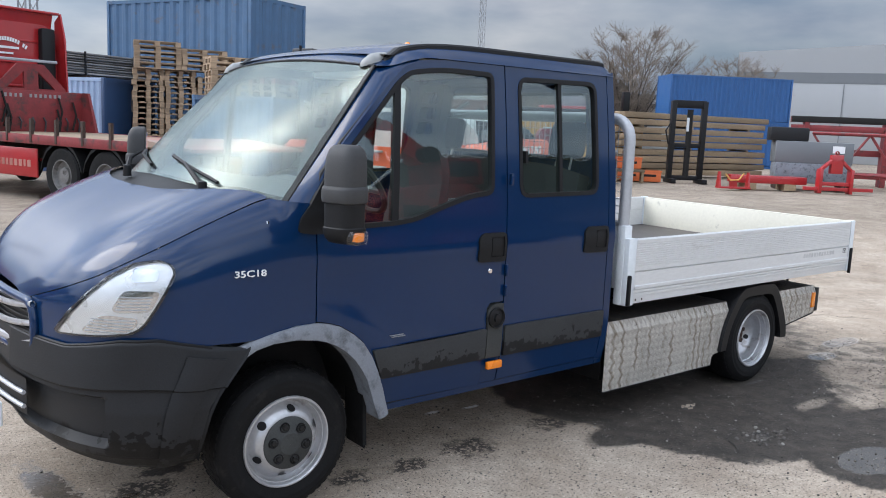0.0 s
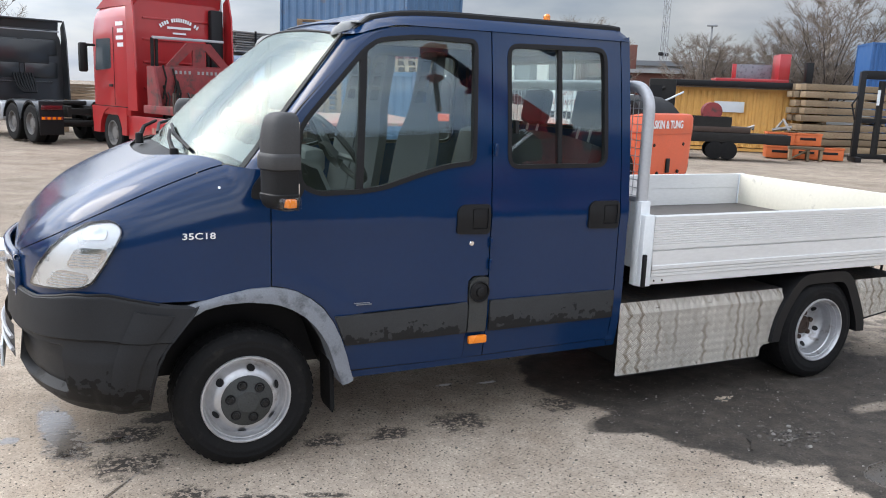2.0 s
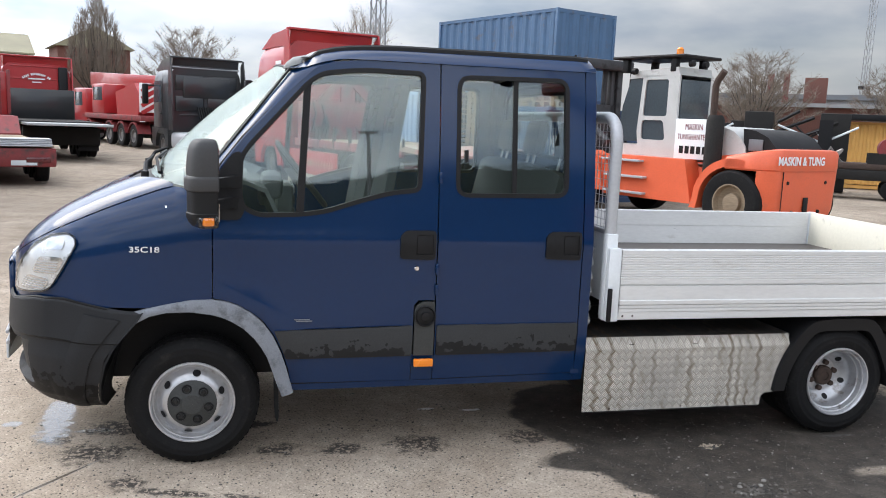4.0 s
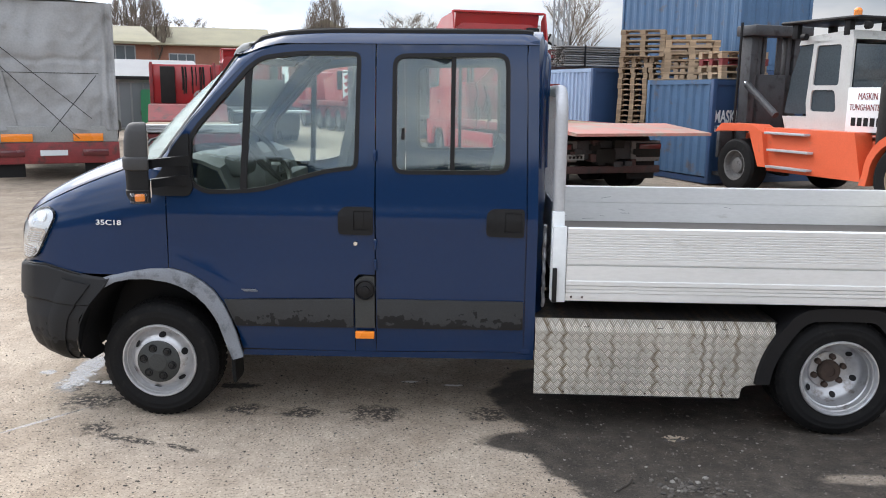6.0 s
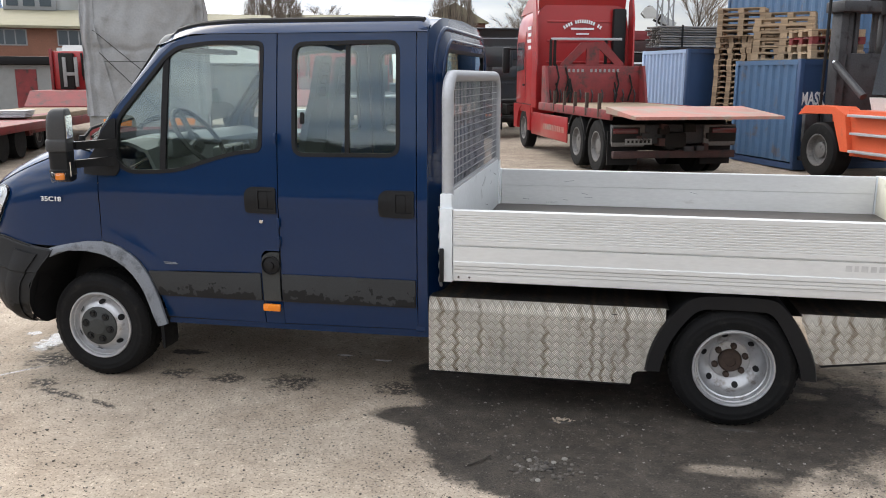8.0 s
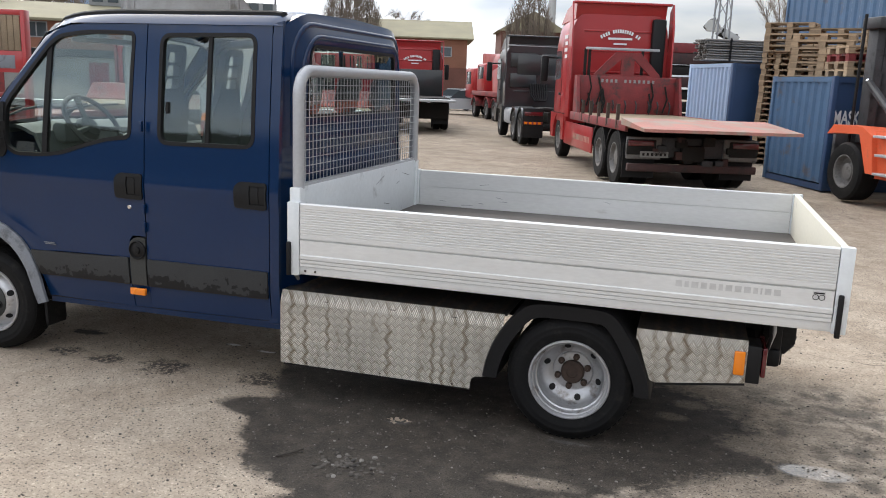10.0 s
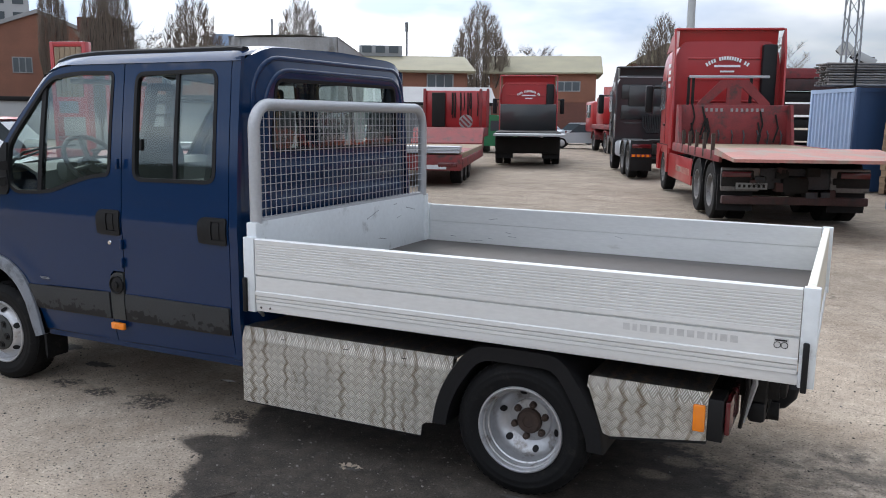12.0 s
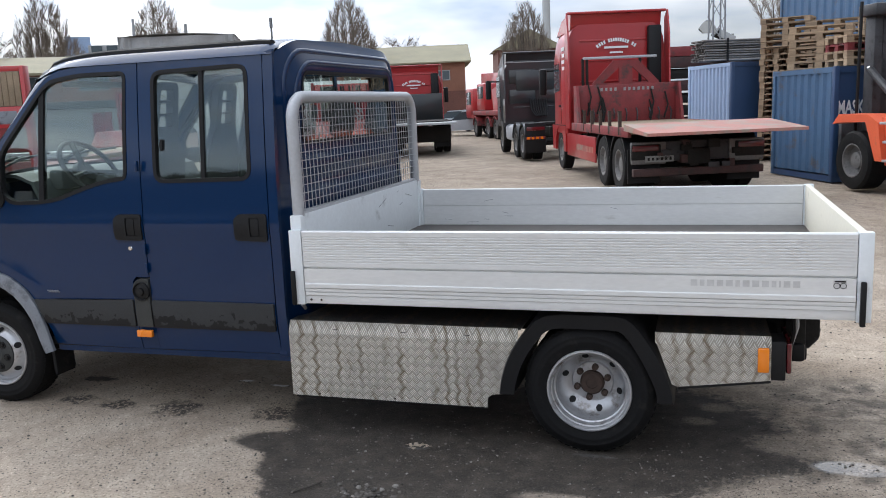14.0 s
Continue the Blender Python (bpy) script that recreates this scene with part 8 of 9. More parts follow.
part("mast_plate", box(-0.62, 2.5, 0.9, 0.62, 2.6, 2.3, 0.02), MASTSTEEL, fork)
part("carriage", box(-1.0, 2.78, 0.6, 1.0, 2.88, 1.15, 0.02), MASTSTEEL, fork)

# ---- timber, crates and machine parts to the side ----
timber = thing("timber_stack", "tall stack of weathered square timber beams", "timber", pose(24.0, 17.9, 0, 0, 0, -10))
random.seed(3)
for r in range(9):
    z = 0.12 + r * 0.265 + (0.07 if r > 3 else 0) + (0.05 if r > 6 else 0)
    for k in range(3):
        part("beam", box(random.uniform(-0.15, 0.1), k * 0.32, z, 8.0 + random.uniform(-0.15, 0.15), k * 0.32 + 0.29, z + 0.222, 0.012), TIMBER, timber)
for x in (0.8, 3.5, 6.8):
    for z in (0.0, 0.12 + 4 * 0.265 - 0.02, 0.12 + 7 * 0.265 + 0.045):
        part("bearer", box(x, -0.05, z, x + 0.14, 1.0, z + (0.12 if z == 0 else 0.07)), TIMBER, timber)

mast = thing("forklift_mast", "black forklift mast attachment standing by the timber", "attachment", pose(24.6, 15.4, 0, 0, 0, -36))
for s in (-1, 1):
    part("upright", box(s * 0.58 - 0.09, -0.1, 0.1, s * 0.58 + 0.09, 0.12, 3.0, 0.01), SEAL, mast)
    part("foot", box(s * 0.58 - 0.1, -0.6, 0, s * 0.58 + 0.1, 0.3, 0.16, 0.01), SEAL, mast)
for z in (0.1, 1.3, 2.75):
    part("cross_bar", box(-0.6, -0.08, z, 0.6, 0.1, z + (0.28 if z > 2 else 0.16), 0.01), SEAL, mast)
part("lift_ram", tube([(0.05, 0, 0.2), (0.05, 0, 2.7)], 0.11, 10), DARKSTEEL, mast)
part("ram_rod", tube([(-0.05, -0.12, 1.9), (-0.05, -0.12, 2.4)], 0.05, 8), PAPER, mast)
part("hose", tube([(-0.7, -0.05, 1.4), (-0.85, -0.1, 1.9), (-0.6, -0.05, 2.3)], 0.03, 6), SEAL, mast)

cart = thing("attachment_frame", "bright red lifting frame with a yellow hose", "attachment", pose(23.6, 12.7, 0, 0, 0, -36))
cart.scale = (0.7, 0.7, 0.7)
part("base", box(-0.8, -0.25, 0.05, 0.8, 0.25, 0.14, 0.01), RED, cart)
for s in (-1, 1):
    part("side_plate", prism([(-0.25, 0.1), (0.25, 0.1), (0.1, 0.85), (-0.1, 0.85)], s * 0.72 - 0.04, s * 0.72 + 0.04, "X"), RED, cart)
part("centre_plate", box(-0.18, -0.1, 0.1, 0.18, 0.1, 0.75, 0.02), RED, cart)
part("hose", tube([(-0.45, -0.12, 0.75), (-0.2, -0.16, 0.45), (0.2, -0.16, 0.48), (0.45, -0.12, 0.8)], 0.04, 6), YELLOW, cart)
beam = thing("spreader_beam", "long bright red steel spreader beam on blocks", "beam", pose(25.2, 12.4, 0, 0, 0, -36))
part("beam", box(-1.3, -0.3, 0.22, 1.3, 0.3, 0.48, 0.02), RED, beam)
for x in (-0.7, 0.7):
    part("block", box(x - 0.2, -0.35, 0, x + 0.2, 0.35, 0.22), TIMBER, beam)
gantry = thing("lifting_frame", "bright red steel A-frame lifting yoke", "attachment", pose(26.4, 10.6, 0, 0, 0, -36))
gantry.scale = (0.75, 0.75, 0.75)
for s in (-1, 1):
    part("leg", box(s * 0.72 - 0.07, -0.2, 0, s * 0.72 + 0.07, 0.2, 1.1, 0.01), RED, gantry)
    b = box(-0.06, -0.12, 0, 0.06, 0.12, 0.78, 0.01)
    b.transform(pose(s * 0.72, 0, 1.05, 0, -s * 48, 0))
    part("brace", b, RED, gantry)
part("cross_bar", box(-0.75, -0.15, 0.35, 0.75, 0.15, 0.52, 0.01), RED, gantry)
part("king_post", box(-0.28, -0.12, 0.9, 0.28, 0.12, 1.75, 0.02), RED, gantry)
part("eye", lathe([(0.09, -0.04), (0.09, 0.04), (0.05, 0.04), (0.05, -0.04)], "Y", 14, centre=(0, 0, 1.84)), RED, gantry)
part("skid", box(-1.4, -0.1, 0.12, 1.8, 0.1, 0.28, 0.01), RED, gantry)
tank = thing("ballast_box", "dark grey steel ballast box on a grey cradle", "ballast", pose(27.3, 12.0, 0, 0, 0, -50))
part("box", box(-1.3, -0.5, 0.95, 1.3, 0.5, 1.72, 0.03), CLADDARK, tank)
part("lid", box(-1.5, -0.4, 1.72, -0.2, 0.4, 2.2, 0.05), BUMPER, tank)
part("cradle", box(-1.25, -0.55, 0.25, 1.25, 0.5, 0.95, 0.03), FLARE, tank)
part("notice", box(0.6, -0.52, 1.35, 1.0, -0.505, 1.6), LETTER, tank)
for s in (-1, 1):
    part("leg", box(s * 1.1 - 0.08, -0.5, 0, s * 1.1 + 0.08, 0.5, 0.27), RUST, tank)


def jib(m, ln, wd, ht, mt, label):
    """A lattice boom lying down along +x."""
    j = thing("crane_jib", label, "crane", m)
    n = max(3, int(ln / 0.9))
    corners = [(s * wd / 2, z) for s in (-1, 1) for z in (0.0, ht)]
    for y, z in corners:
        part("chord", tube([(0, y, z), (ln, y, z)], 0.06, 6), mt, j)
    for k in range(n):
        x0, x1 = ln * k / n, ln * (k + 1) / n
        for y in (-wd / 2, wd / 2):
            part("lacing", tube([(x0, y, 0 if k % 2 else ht), (x1, y, ht if k % 2 else 0)], 0.032, 5), mt, j)
        for z in (0, ht):
            part("lacing", tube([(x0, -wd / 2 if k % 2 else wd / 2, z), (x1, wd / 2 if k % 2 else -wd / 2, z)], 0.032, 5), mt, j)
    return j


jib(pose(29.6, 13.2, 0.55, 0, 0, -64), 7.0, 1.4, 1.5, DULLRED, "dark red lattice crane jib lying on the yard")
rack = thing("steel_beams", "dark red and black steel beams on trestles", "beams", pose(31.0, 14.9, 0, 0, 0, -58))
for k, (y, z, mt) in enumerate(((0, 2.5, DARKSTEEL), (0.5, 2.5, DULLRED), (0, 2.15, DULLRED), (0.5, 1.2, DULLRED), (0, 0.3, DULLRED))):
    part("beam", box(0, y, z, 7.5, y + 0.3, z + 0.25, 0.01), mt, rack)
for x in (0.5, 3.5, 6.8):
    part("trestle", box(x, -0.1, 0, x + 0.2, 0.9, 2.5), DULLRED, rack)
part("post", box(4.8, 0.3, 2.5, 5.0, 0.5, 3.6), DARKSTEEL, rack)

for k, (x, y, z) in enumerate(((21.95, 17.0, 0), (21.95, 17.0, 0.45), (22.65, 16.5, 0), (22.65, 16.5, 0.45), (23.25, 16.05, 0.0))):
    c = thing("crate", "orange plastic crate in a stack", "crate", pose(x, y, z, 0, 0, -38), "orange crates")
    c.scale = (0.72, 0.72, 0.72)
    part("body", box(-0.6, -0.5, 0.03, 0.6, 0.5, 0.60, 0.03), CRATE, c)
    part("slot", box(-0.35, -0.512, 0.28, 0.35, -0.49, 0.40, 0.01), SEAL, c)
    part("rim", box(-0.63, -0.53, 0.52, 0.63, 0.53, 0.60, 0.01), CRATE, c)
trestle = thing("trestle_table", "low dark wooden trestle frame", "trestle", pose(22.0, 15.9, 0, 0, 0, -38))
trestle.scale = (0.68, 0.68, 0.68)
part("top", box(-0.8, -0.25, 0.55, 0.8, 0.25, 0.68, 0.01), TIMBER, trestle)
for x in (-0.7, 0.1, 0.7):
    part("leg", box(x - 0.07, -0.2, 0, x + 0.07, 0.2, 0.55, 0.01), TIMBER, trestle)
part("brace", tube([(-0.65, -0.1, 0.1), (0.05, -0.1, 0.5)], 0.05, 5), TIMBER, trestle)
wagon = thing("winch_trailer", "dark steel trailer frame carrying a red winch drum", "trailer", pose(18.6, 17.1, 0, 0, 0, -38))
part("frame", box(-2.4, -0.6, 0.55, 2.6, 0.6, 0.85, 0.02), DARKSTEEL, wagon)
part("deck_junk", box(-1.2, -0.5, 0.85, 1.4, 0.5, 1.05, 0.04), RUST, wagon)
for x in (0.35, 0.75):
    for s in (-1, 1):
        part("wheel", lathe([(0.001, s * 0.13), (0.2, s * 0.13), (0.28, s * 0.12), (0.30, 0), (0.28, -s * 0.12), (0.001, -s * 0.13)], "Y", 22, centre=(x, s * 0.5, 0.30)), RUBBER, wagon)
part("winch_drum", tube([(0.2, -0.4, 1.50), (0.2, 0.5, 1.50)], 0.30, 20), DULLRED, wagon)
for y in (-0.45, 0.5):
    part("drum_stand", box(-0.35, y - 0.04, 1.0, 0.8, y + 0.04, 1.35), DARKSTEEL, wagon)
random.seed(21)
for k in range(9):
    x = random.uniform(-2.2, 2.4)
    part("cable", tube([(x, random.uniform(-0.5, 0.4), 1.0), (x + random.uniform(-0.4, 0.4), random.uniform(-0.5, 0.4), random.uniform(1.1, 1.5)), (x + random.uniform(-0.8, 0.8), 0, 1.0)], 0.05, 5), PIPE, wagon)
rackb = thing("black_beam", "long black steel beam lying on a yellow container", "beam", pose(20.6, 21.7, 2.36, 0, 0, -35))
part("beam", box(-0.3, -0.4, 0.02, 5.4, 0.4, 0.24, 0.02), SEAL, rackb)
part("upright", box(5.15, -0.2, 0.2, 5.4, 0.2, 1.0, 0.02), SEAL, rackb)
redbed = thing("truck_body", "red tipper body with a grey mesh headboard lying on a beam", "truck body", pose(23.7, 20.35, 2.60, 0, 0, -35))
redbed.scale = (0.6, 0.6, 0.6)
part("floor", box(-2.2, -1.0, 0.0, 2.2, 1.0, 0.2, 0.02), RED, redbed)
part("end_wall", box(1.55, -1.0, 0.2, 2.2, 1.0, 1.75, 0.02), RED, redbed)
part("mesh_wall", box(-0.7, 0.8, 0.2, 1.5, 0.9, 1.15, 0.01), FLARE, redbed)
part("post", box(-0.95, 0.75, 0.2, -0.7, 0.95, 1.15, 0.01), RED, redbed)
scrap = thing("machine_parts", "dark heap of crane counterweights, hoses and frames", "machine parts", pose(16.8, 21.4, 0, 0, 0, -38))
for k in range(16):
    x, y = random.uniform(-3, 3), random.uniform(-1, 1.2)
    h = random.uniform(1.2, 2.55)
    part("steel_block", box(x - 0.45, y - 0.4, 0, x + 0.45, y + 0.4, h, 0.04), random.choice((DARKSTEEL, SEAL, DARKSTEEL)), scrap)
for k in range(12):
    x = random.uniform(-3, 3)
    part("hose", tube([(x, -1.1, 1.9), (x + random.uniform(-0.6, 0.6), -1.15, random.uniform(1.2, 1.6)), (x + random.uniform(-1.2, 1.2), -1.1, 2.1)], 0.035, 5), random.choice((SEAL, PAPER, DARKSTEEL)), scrap)
part("pallet_edge", box(2.3, -1.3, 0.9, 2.7, -1.1, 2.3), SEAL, scrap)
for k in range(9):
    x = random.uniform(-2.8, 2.4)
    z = random.uniform(2.0, 2.6)
    part("frame_bar", tube([(x, -0.6, z - random.uniform(0.2, 0.8)), (x + random.uniform(-1.6, 1.6), -0.5, z)], 0.06, 6), random.choice((DARKSTEEL, PIPE, SEAL)), scrap)


# ---- buildings ----
def window_row(parent, y, z, xs, w, h, frame=LATTICE):
    for x in xs:
        wf = part("window", box(x, y - 0.05, z, x + w, y + 0.05, z + h), frame, parent)
        k = 3
        for i in range(k):
            part("pane", box(x + 0.08 + i * (w - 0.08) / k, y - 0.07, z + 0.08, x + (i + 1) * (w - 0.08) / k, y - 0.052, z + h - 0.08), PANE, wf)


hall = thing("brick_hall", "long red brick hall with a mossy pitched roof", "building", pose(-38.4, 98.5, 0, 0, 0, 18))
hall.scale = (1.66, 1.8, 1.55)
part("wall", box(0, 0, 2.4, 8.3, 8, 4.95, 0.02), BRICK, hall)
part("lower_wall", box(-0.02, -0.02, 0, 8.32, 7.9, 2.4), BRICKDARK, hall)
part("roof", prism([(-0.5, 4.85), (4, 6.55), (8.5, 4.85), (8.5, 4.75), (-0.5, 4.75)], -0.5, 8.8, "X"), ROOFGREEN, hall)
window_row(hall, 0, 3.3, (1.2, 5.2), 1.9, 0.85)
hall2 = thing("brick_works", "long brick works with a low mossy roof and roof vents", "building", pose(-41.5, 36.4, 0, 0, 0, 33))
part("wall", box(0, 0, 0, 26, 8, 5.0, 0.02), BRICK, hall2)
part("roof", prism([(-0.6, 4.95), (5, 6.3), (9, 6.3), (9, 4.9), (-0.6, 4.8)], -0.5, 26.5, "X"), ROOFGREEN, hall2)
for u, wd, mt in ((12.2, 1.6, PAPER), (13.85, 0.9, CONT_DARK), (14.85, 1.9, PAPER)):
    part("sign_board", box(u, -0.08, 3.15, u + wd, -0.02, 3.65), mt, hall2)
for u in (12.5, 13.2, 15.1, 15.9):
    part("sign_mark", box(u, -0.095, 3.28, u + 0.32, -0.081, 3.52), CONT_DARK if u < 15.5 else DULLRED, hall2)
window_row(hall2, 0, 3.75, [1.5 + 3.6 * i for i in range(7)], 1.9, 1.0)
for x in (9, 18.5):
    part("roof_vent", box(x, 4.5, 6.2, x + 3.2, 6.0, 7.0, 0.02), LATTICE, hall2)
    for i in range(3):
        part("vent_unit", box(x + 0.2 + i, 4.44, 6.45, x + 0.9 + i, 4.5, 6.95), PANE, hall2)
part("flue", tube([(15.6, 5, 6), (15.6, 5, 8.4)], 0.12, 8), LATTICE, hall2)
part("tank", lathe([(1.2, 6.0), (1.2, 7.6), (0.001, 7.7)], "Z", 20, centre=(12.5, 6, 0)), CLADDING, hall2)
part("tank_pipe", tube([(12.0, 6, 7.6), (12.0, 6, 8.9)], 0.10, 8), LATTICE, hall2)
shed = thing("tiled_shed", "low shed with a pale tiled roof behind the trailers", "building", pose(-22.5, 31.0, 0, 0, 0, 30))
part("wall", box(-10, 0, 0, 12, 5, 2.4), DULLWHITE, shed)
part("roof", prism([(-0.4, 2.4), (2.5, 3.4), (5.4, 2.4)], 0.0, 12.3, "X"), ROOFGREY, shed)
part("flat_roof", box(-10.3, -0.35, 2.42, -0.02, 5.3, 2.78, 0.02), SEAL, shed)
part("eave", box(0.0, -0.42, 2.36, 12.3, -0.28, 2.52), SEAL, shed)
for u in (-6.6, -1.9):
    part("red_door", box(u, -0.04, 0.2, u + 0.9, 0.0, 2.2), DULLRED, shed)
for k in range(20):
    part("door_slat", box(0.3 + 0.57 * k, -0.03, 0.1, 0.78 + 0.57 * k, 0.0, 2.2), CLADDARK, shed)
shed2 = thing("green_shed", "small green gabled shed", "building", pose(-30.5, 144.0, 0, 0, 0, 18))
shed2.scale = (2.5, 2.5, 2.5)
part("wall", box(0, 0, 0, 4.5, 5, 4.6), BRICKDARK, shed2)
part("roof", prism([(-0.3, 4.5), (2.25, 5.9), (4.8, 4.5)], -0.3, 5), ROOFGREEN, shed2)
gable = thing("gabled_brick_building", "tall brick building with a stepped gable", "building", pose(-58, 33.5, 0, 0, 0, 49))
part("wall", prism([(0, 0), (14, 0), (14, 7.7), (9.9, 9.3), (0, 5.6)], 0, 10), BRICK, gable)
part("annexe", box(12.7, -0.4, 0, 16.0, 8, 9.15), BRICKDARK, gable)
part("roof_edge", prism([(-0.3, 5.75), (9.9, 9.6), (14.3, 7.85), (14.3, 7.6), (9.9, 9.3), (-0.3, 5.45)], -0.2, 10.2), ROOFGREY, gable)
window_row(gable, 0, 4.8, (3.0, 8.0), 1.4, 1.2)
part("white_wall", box(-6, -8, 0, 12, -2, 2.6, 0.02), CLADDING, gable)
part("flat_roof", box(-6.2, -8.2, 2.6, 12.2, -1.9, 2.9, 0.02), SEAL, gable)
tower = thing("process_tower", "pale industrial tower block", "building", pose(-76.3, 48.2, 0, 0, 0, 53))
part("wall", box(0, 0, 0, 9, 8, 15), CLADDING, tower)
for k in range(5):
    part("stack_pipe", tube([(1.2 + 1.7 * k, -0.3, 0), (1.2 + 1.7 * k, -0.3, 14 - k)], 0.4, 10), CLADDARK, tower)
for z in (8.2, 10.4, 12.6):
    for k in range(5):
        part("window", box(0.5 + 1.75 * k, -0.06, z, 1.5 + 1.75 * k, 0.02, z + 1.4), PANE, tower)
lofts = thing("pale_blue_hall", "pale blue far hall", "building", pose(-49.2, 56.0, 0, 0, 0, 43))
part("wall", prism([(-1.5, 0), (6, 0), (6, 6.4), (3.2, 7.6), (-1.5, 7.0)], 0, 8), CONT_PALE, lofts)
part("roof_block", box(1.2, 1, 6.8, 3.2, 5, 9.2), CONT_PALE, lofts)

PANELWHITE = mat("white-grey wall panels", (0.29, 0.298, 0.305), 0.5, vary=0.04, scale=0.3, bump=0.02)
whs = thing("warehouse", "large pale grey panelled warehouse with a dark band", "building", pose(61.6, 37.0, 0, 0, 0, -63))
part("wall", box(0, 0, 0, 40, 20, 6.35, 0.02), PANELWHITE, whs)
part("dark_band", box(0.0, -0.02, 6.35, 40, 20, 7.2), CLADDARK, whs)
part("upper_wall", prism([(0, 7.2), (40, 7.2), (40, 11.2), (0, 8.8)], -0.01, 20), PANELWHITE, whs)
for k in range(9):
    part("panel_joint", box(4.2 * k + 4, -0.04, 0, 4.2 * k + 4.06, 0, 6.3), CLADDARK, whs)
grey_row = thing("far_hall", "long low grey hall in the distance", "building", pose(36, 62, 0, 0, 0, -45))
part("wall", box(0, 0, 0, 40, 10, 4.6), CLADDING, grey_row)
part("roof", box(-0.5, -0.5, 4.6, 40.5, 10.5, 5.0), CLADDARK, grey_row)
works = thing("brick_factory", "low dark brick factory with a chimney and red stacks", "building", pose(30.8, 47.3, 0, 0, 0, -38))
part("wall", box(0, 0, 0, 13, 8, 3.6), BRICKDARK, works)
part("roof", box(-0.3, -0.3, 3.6, 13.3, 8.3, 3.85), ROOFGREY, works)
part("chimney", box(5.6, 2, 3.8, 7.0, 4, 5.6, 0.02), BRICKDARK, works)
for x in (3.4, 4.4):
    part("stack", tube([(x, 3, 3.8), (x, 3, 5.9)], 0.2, 10), DULLRED, works)
wall_far = thing("far_tower_block", "pale far building front", "building", pose(42, 44, 0, 0, 0, -45))
part("wall", box(0, 0, 0, 12, 6, 4.4), CLADDING, wall_far)
for k in range(5):
    part("window_band", box(0.3, -0.03, 1.0 + 0.65 * k, 11.7, 0, 1.35 + 0.65 * k), PANE, wall_far)


# ---- masts and lamps ----
def lattice_mast(m, h, w, label, bracket=None):
    t = thing("lattice_mast", label, "mast", m)
    n = int(h / (w * 1.6))
    for a, b in ((-1, -1), (1, -1), (1, 1), (-1, 1)):
        part("leg", tube([(a * w / 2, b * w / 2, 0), (a * w / 3, b * w / 3, h)], w * 0.07, 5), LATTICE, t)
    lace = bmesh.new()
    for k in range(n):
        z0, z1 = h * k / n, h * (k + 1) / n
        for a, b, c, d in ((-1, -1, 1, -1), (1, -1, 1, 1), (1, 1, -1, 1), (-1, 1, -1, -1)):
            tube([(a * w / 2, b * w / 2, z0), (c * w / 2.2, d * w / 2.2, z1)], w * 0.035, 4, lace)
    part("lacing", lace, LATTICE, t)
    if bracket:
        for s in (-1, 1):
            part("flood_lamp", box(s * w * 0.95 - 0.20, -0.2, bracket, s * w * 0.95 + 0.20, 0.2, bracket + 0.34, 0.05), SEAL, t)
        part("lamp_arm", tube([(-w, 0, bracket), (w, 0, bracket)], 0.06, 5), LATTICE, t)
    return t


lattice_mast(pose(57.3, 65.1, 0, 0, 0, 20), 26, 0.55, "tall grey lattice mast with flood lamps", 6.3)
lattice_mast(pose(4.78, 26.9, 0, 0, 0, 20), 14, 0.46, "tall grey lattice mast")
crane_head = thing("tower_crane", "white telescopic crane boom raised behind the pipes", "crane", pose(4.74, 34.4, 0, 0, 0, 8))
def boom_piece(name, x0, y0, z0, x1, y1, z1, material, bevel=0.015):
    b = box(x0, y0, z0, x1, y1, z1, bevel)
    b.transform(pose(0, 0, 4.52, 0, 28, 0))
    part(name, b, material, crane_head)


boom_piece("boom", -0.1, -0.16, -0.11, 1.0, 0.16, 0.11, FORKWHITE)
boom_piece("boom_sleeve", 0.25, -0.20, -0.15, 1.0, 0.20, 0.14, CLADDING)
boom_piece("collar", 0.20, -0.22, -0.17, 0.28, 0.22, 0.16, DARKSTEEL)
boom_piece("ram", 0.05, -0.06, -0.24, 0.95, 0.06, -0.15, DARKSTEEL)
for y in (-0.19, 0.15):
    b = prism([(-0.55, -0.22), (-0.30, -0.30), (0.05, -0.12), (0.05, 0.14), (-0.30, 0.26), (-0.50, 0.12)], y, y + 0.04, "Y")
    b.transform(pose(0, 0, 4.52, 0, 28, 0))
    part("head_plate", b, FORKWHITE, crane_head)
for x, z in ((-0.42, -0.14), (-0.36, 0.12), (-0.12, 0.02)):
    b = lathe([(0.001, -0.13), (0.12, -0.13), (0.09, 0.0), (0.12, 0.13), (0.001, 0.13)], "Y", 14, centre=(x, 0, z))
    b.transform(pose(0, 0, 4.52, 0, 28, 0))
    part("sheave", b, DARKSTEEL, crane_head)
part("tower", box(0.6, -0.12, 0, 0.85, 0.12, 4.65 - 0.35), DARKSTEEL, crane_head)


def street_lamp(m, h, label="grey street lamp post with a flat lamp head", double=False):
    t = thing("street_lamp", label, "lamp", m, "street lamps")
    part("post", tube([(0, 0, 0), (0, 0, h)], [0.10, 0.06], 8), LATTICE, t)
    part("head", box(-0.36, -0.2, h, 0.36, 0.2, h + 0.12, 0.05), LATTICE, t)
    return t


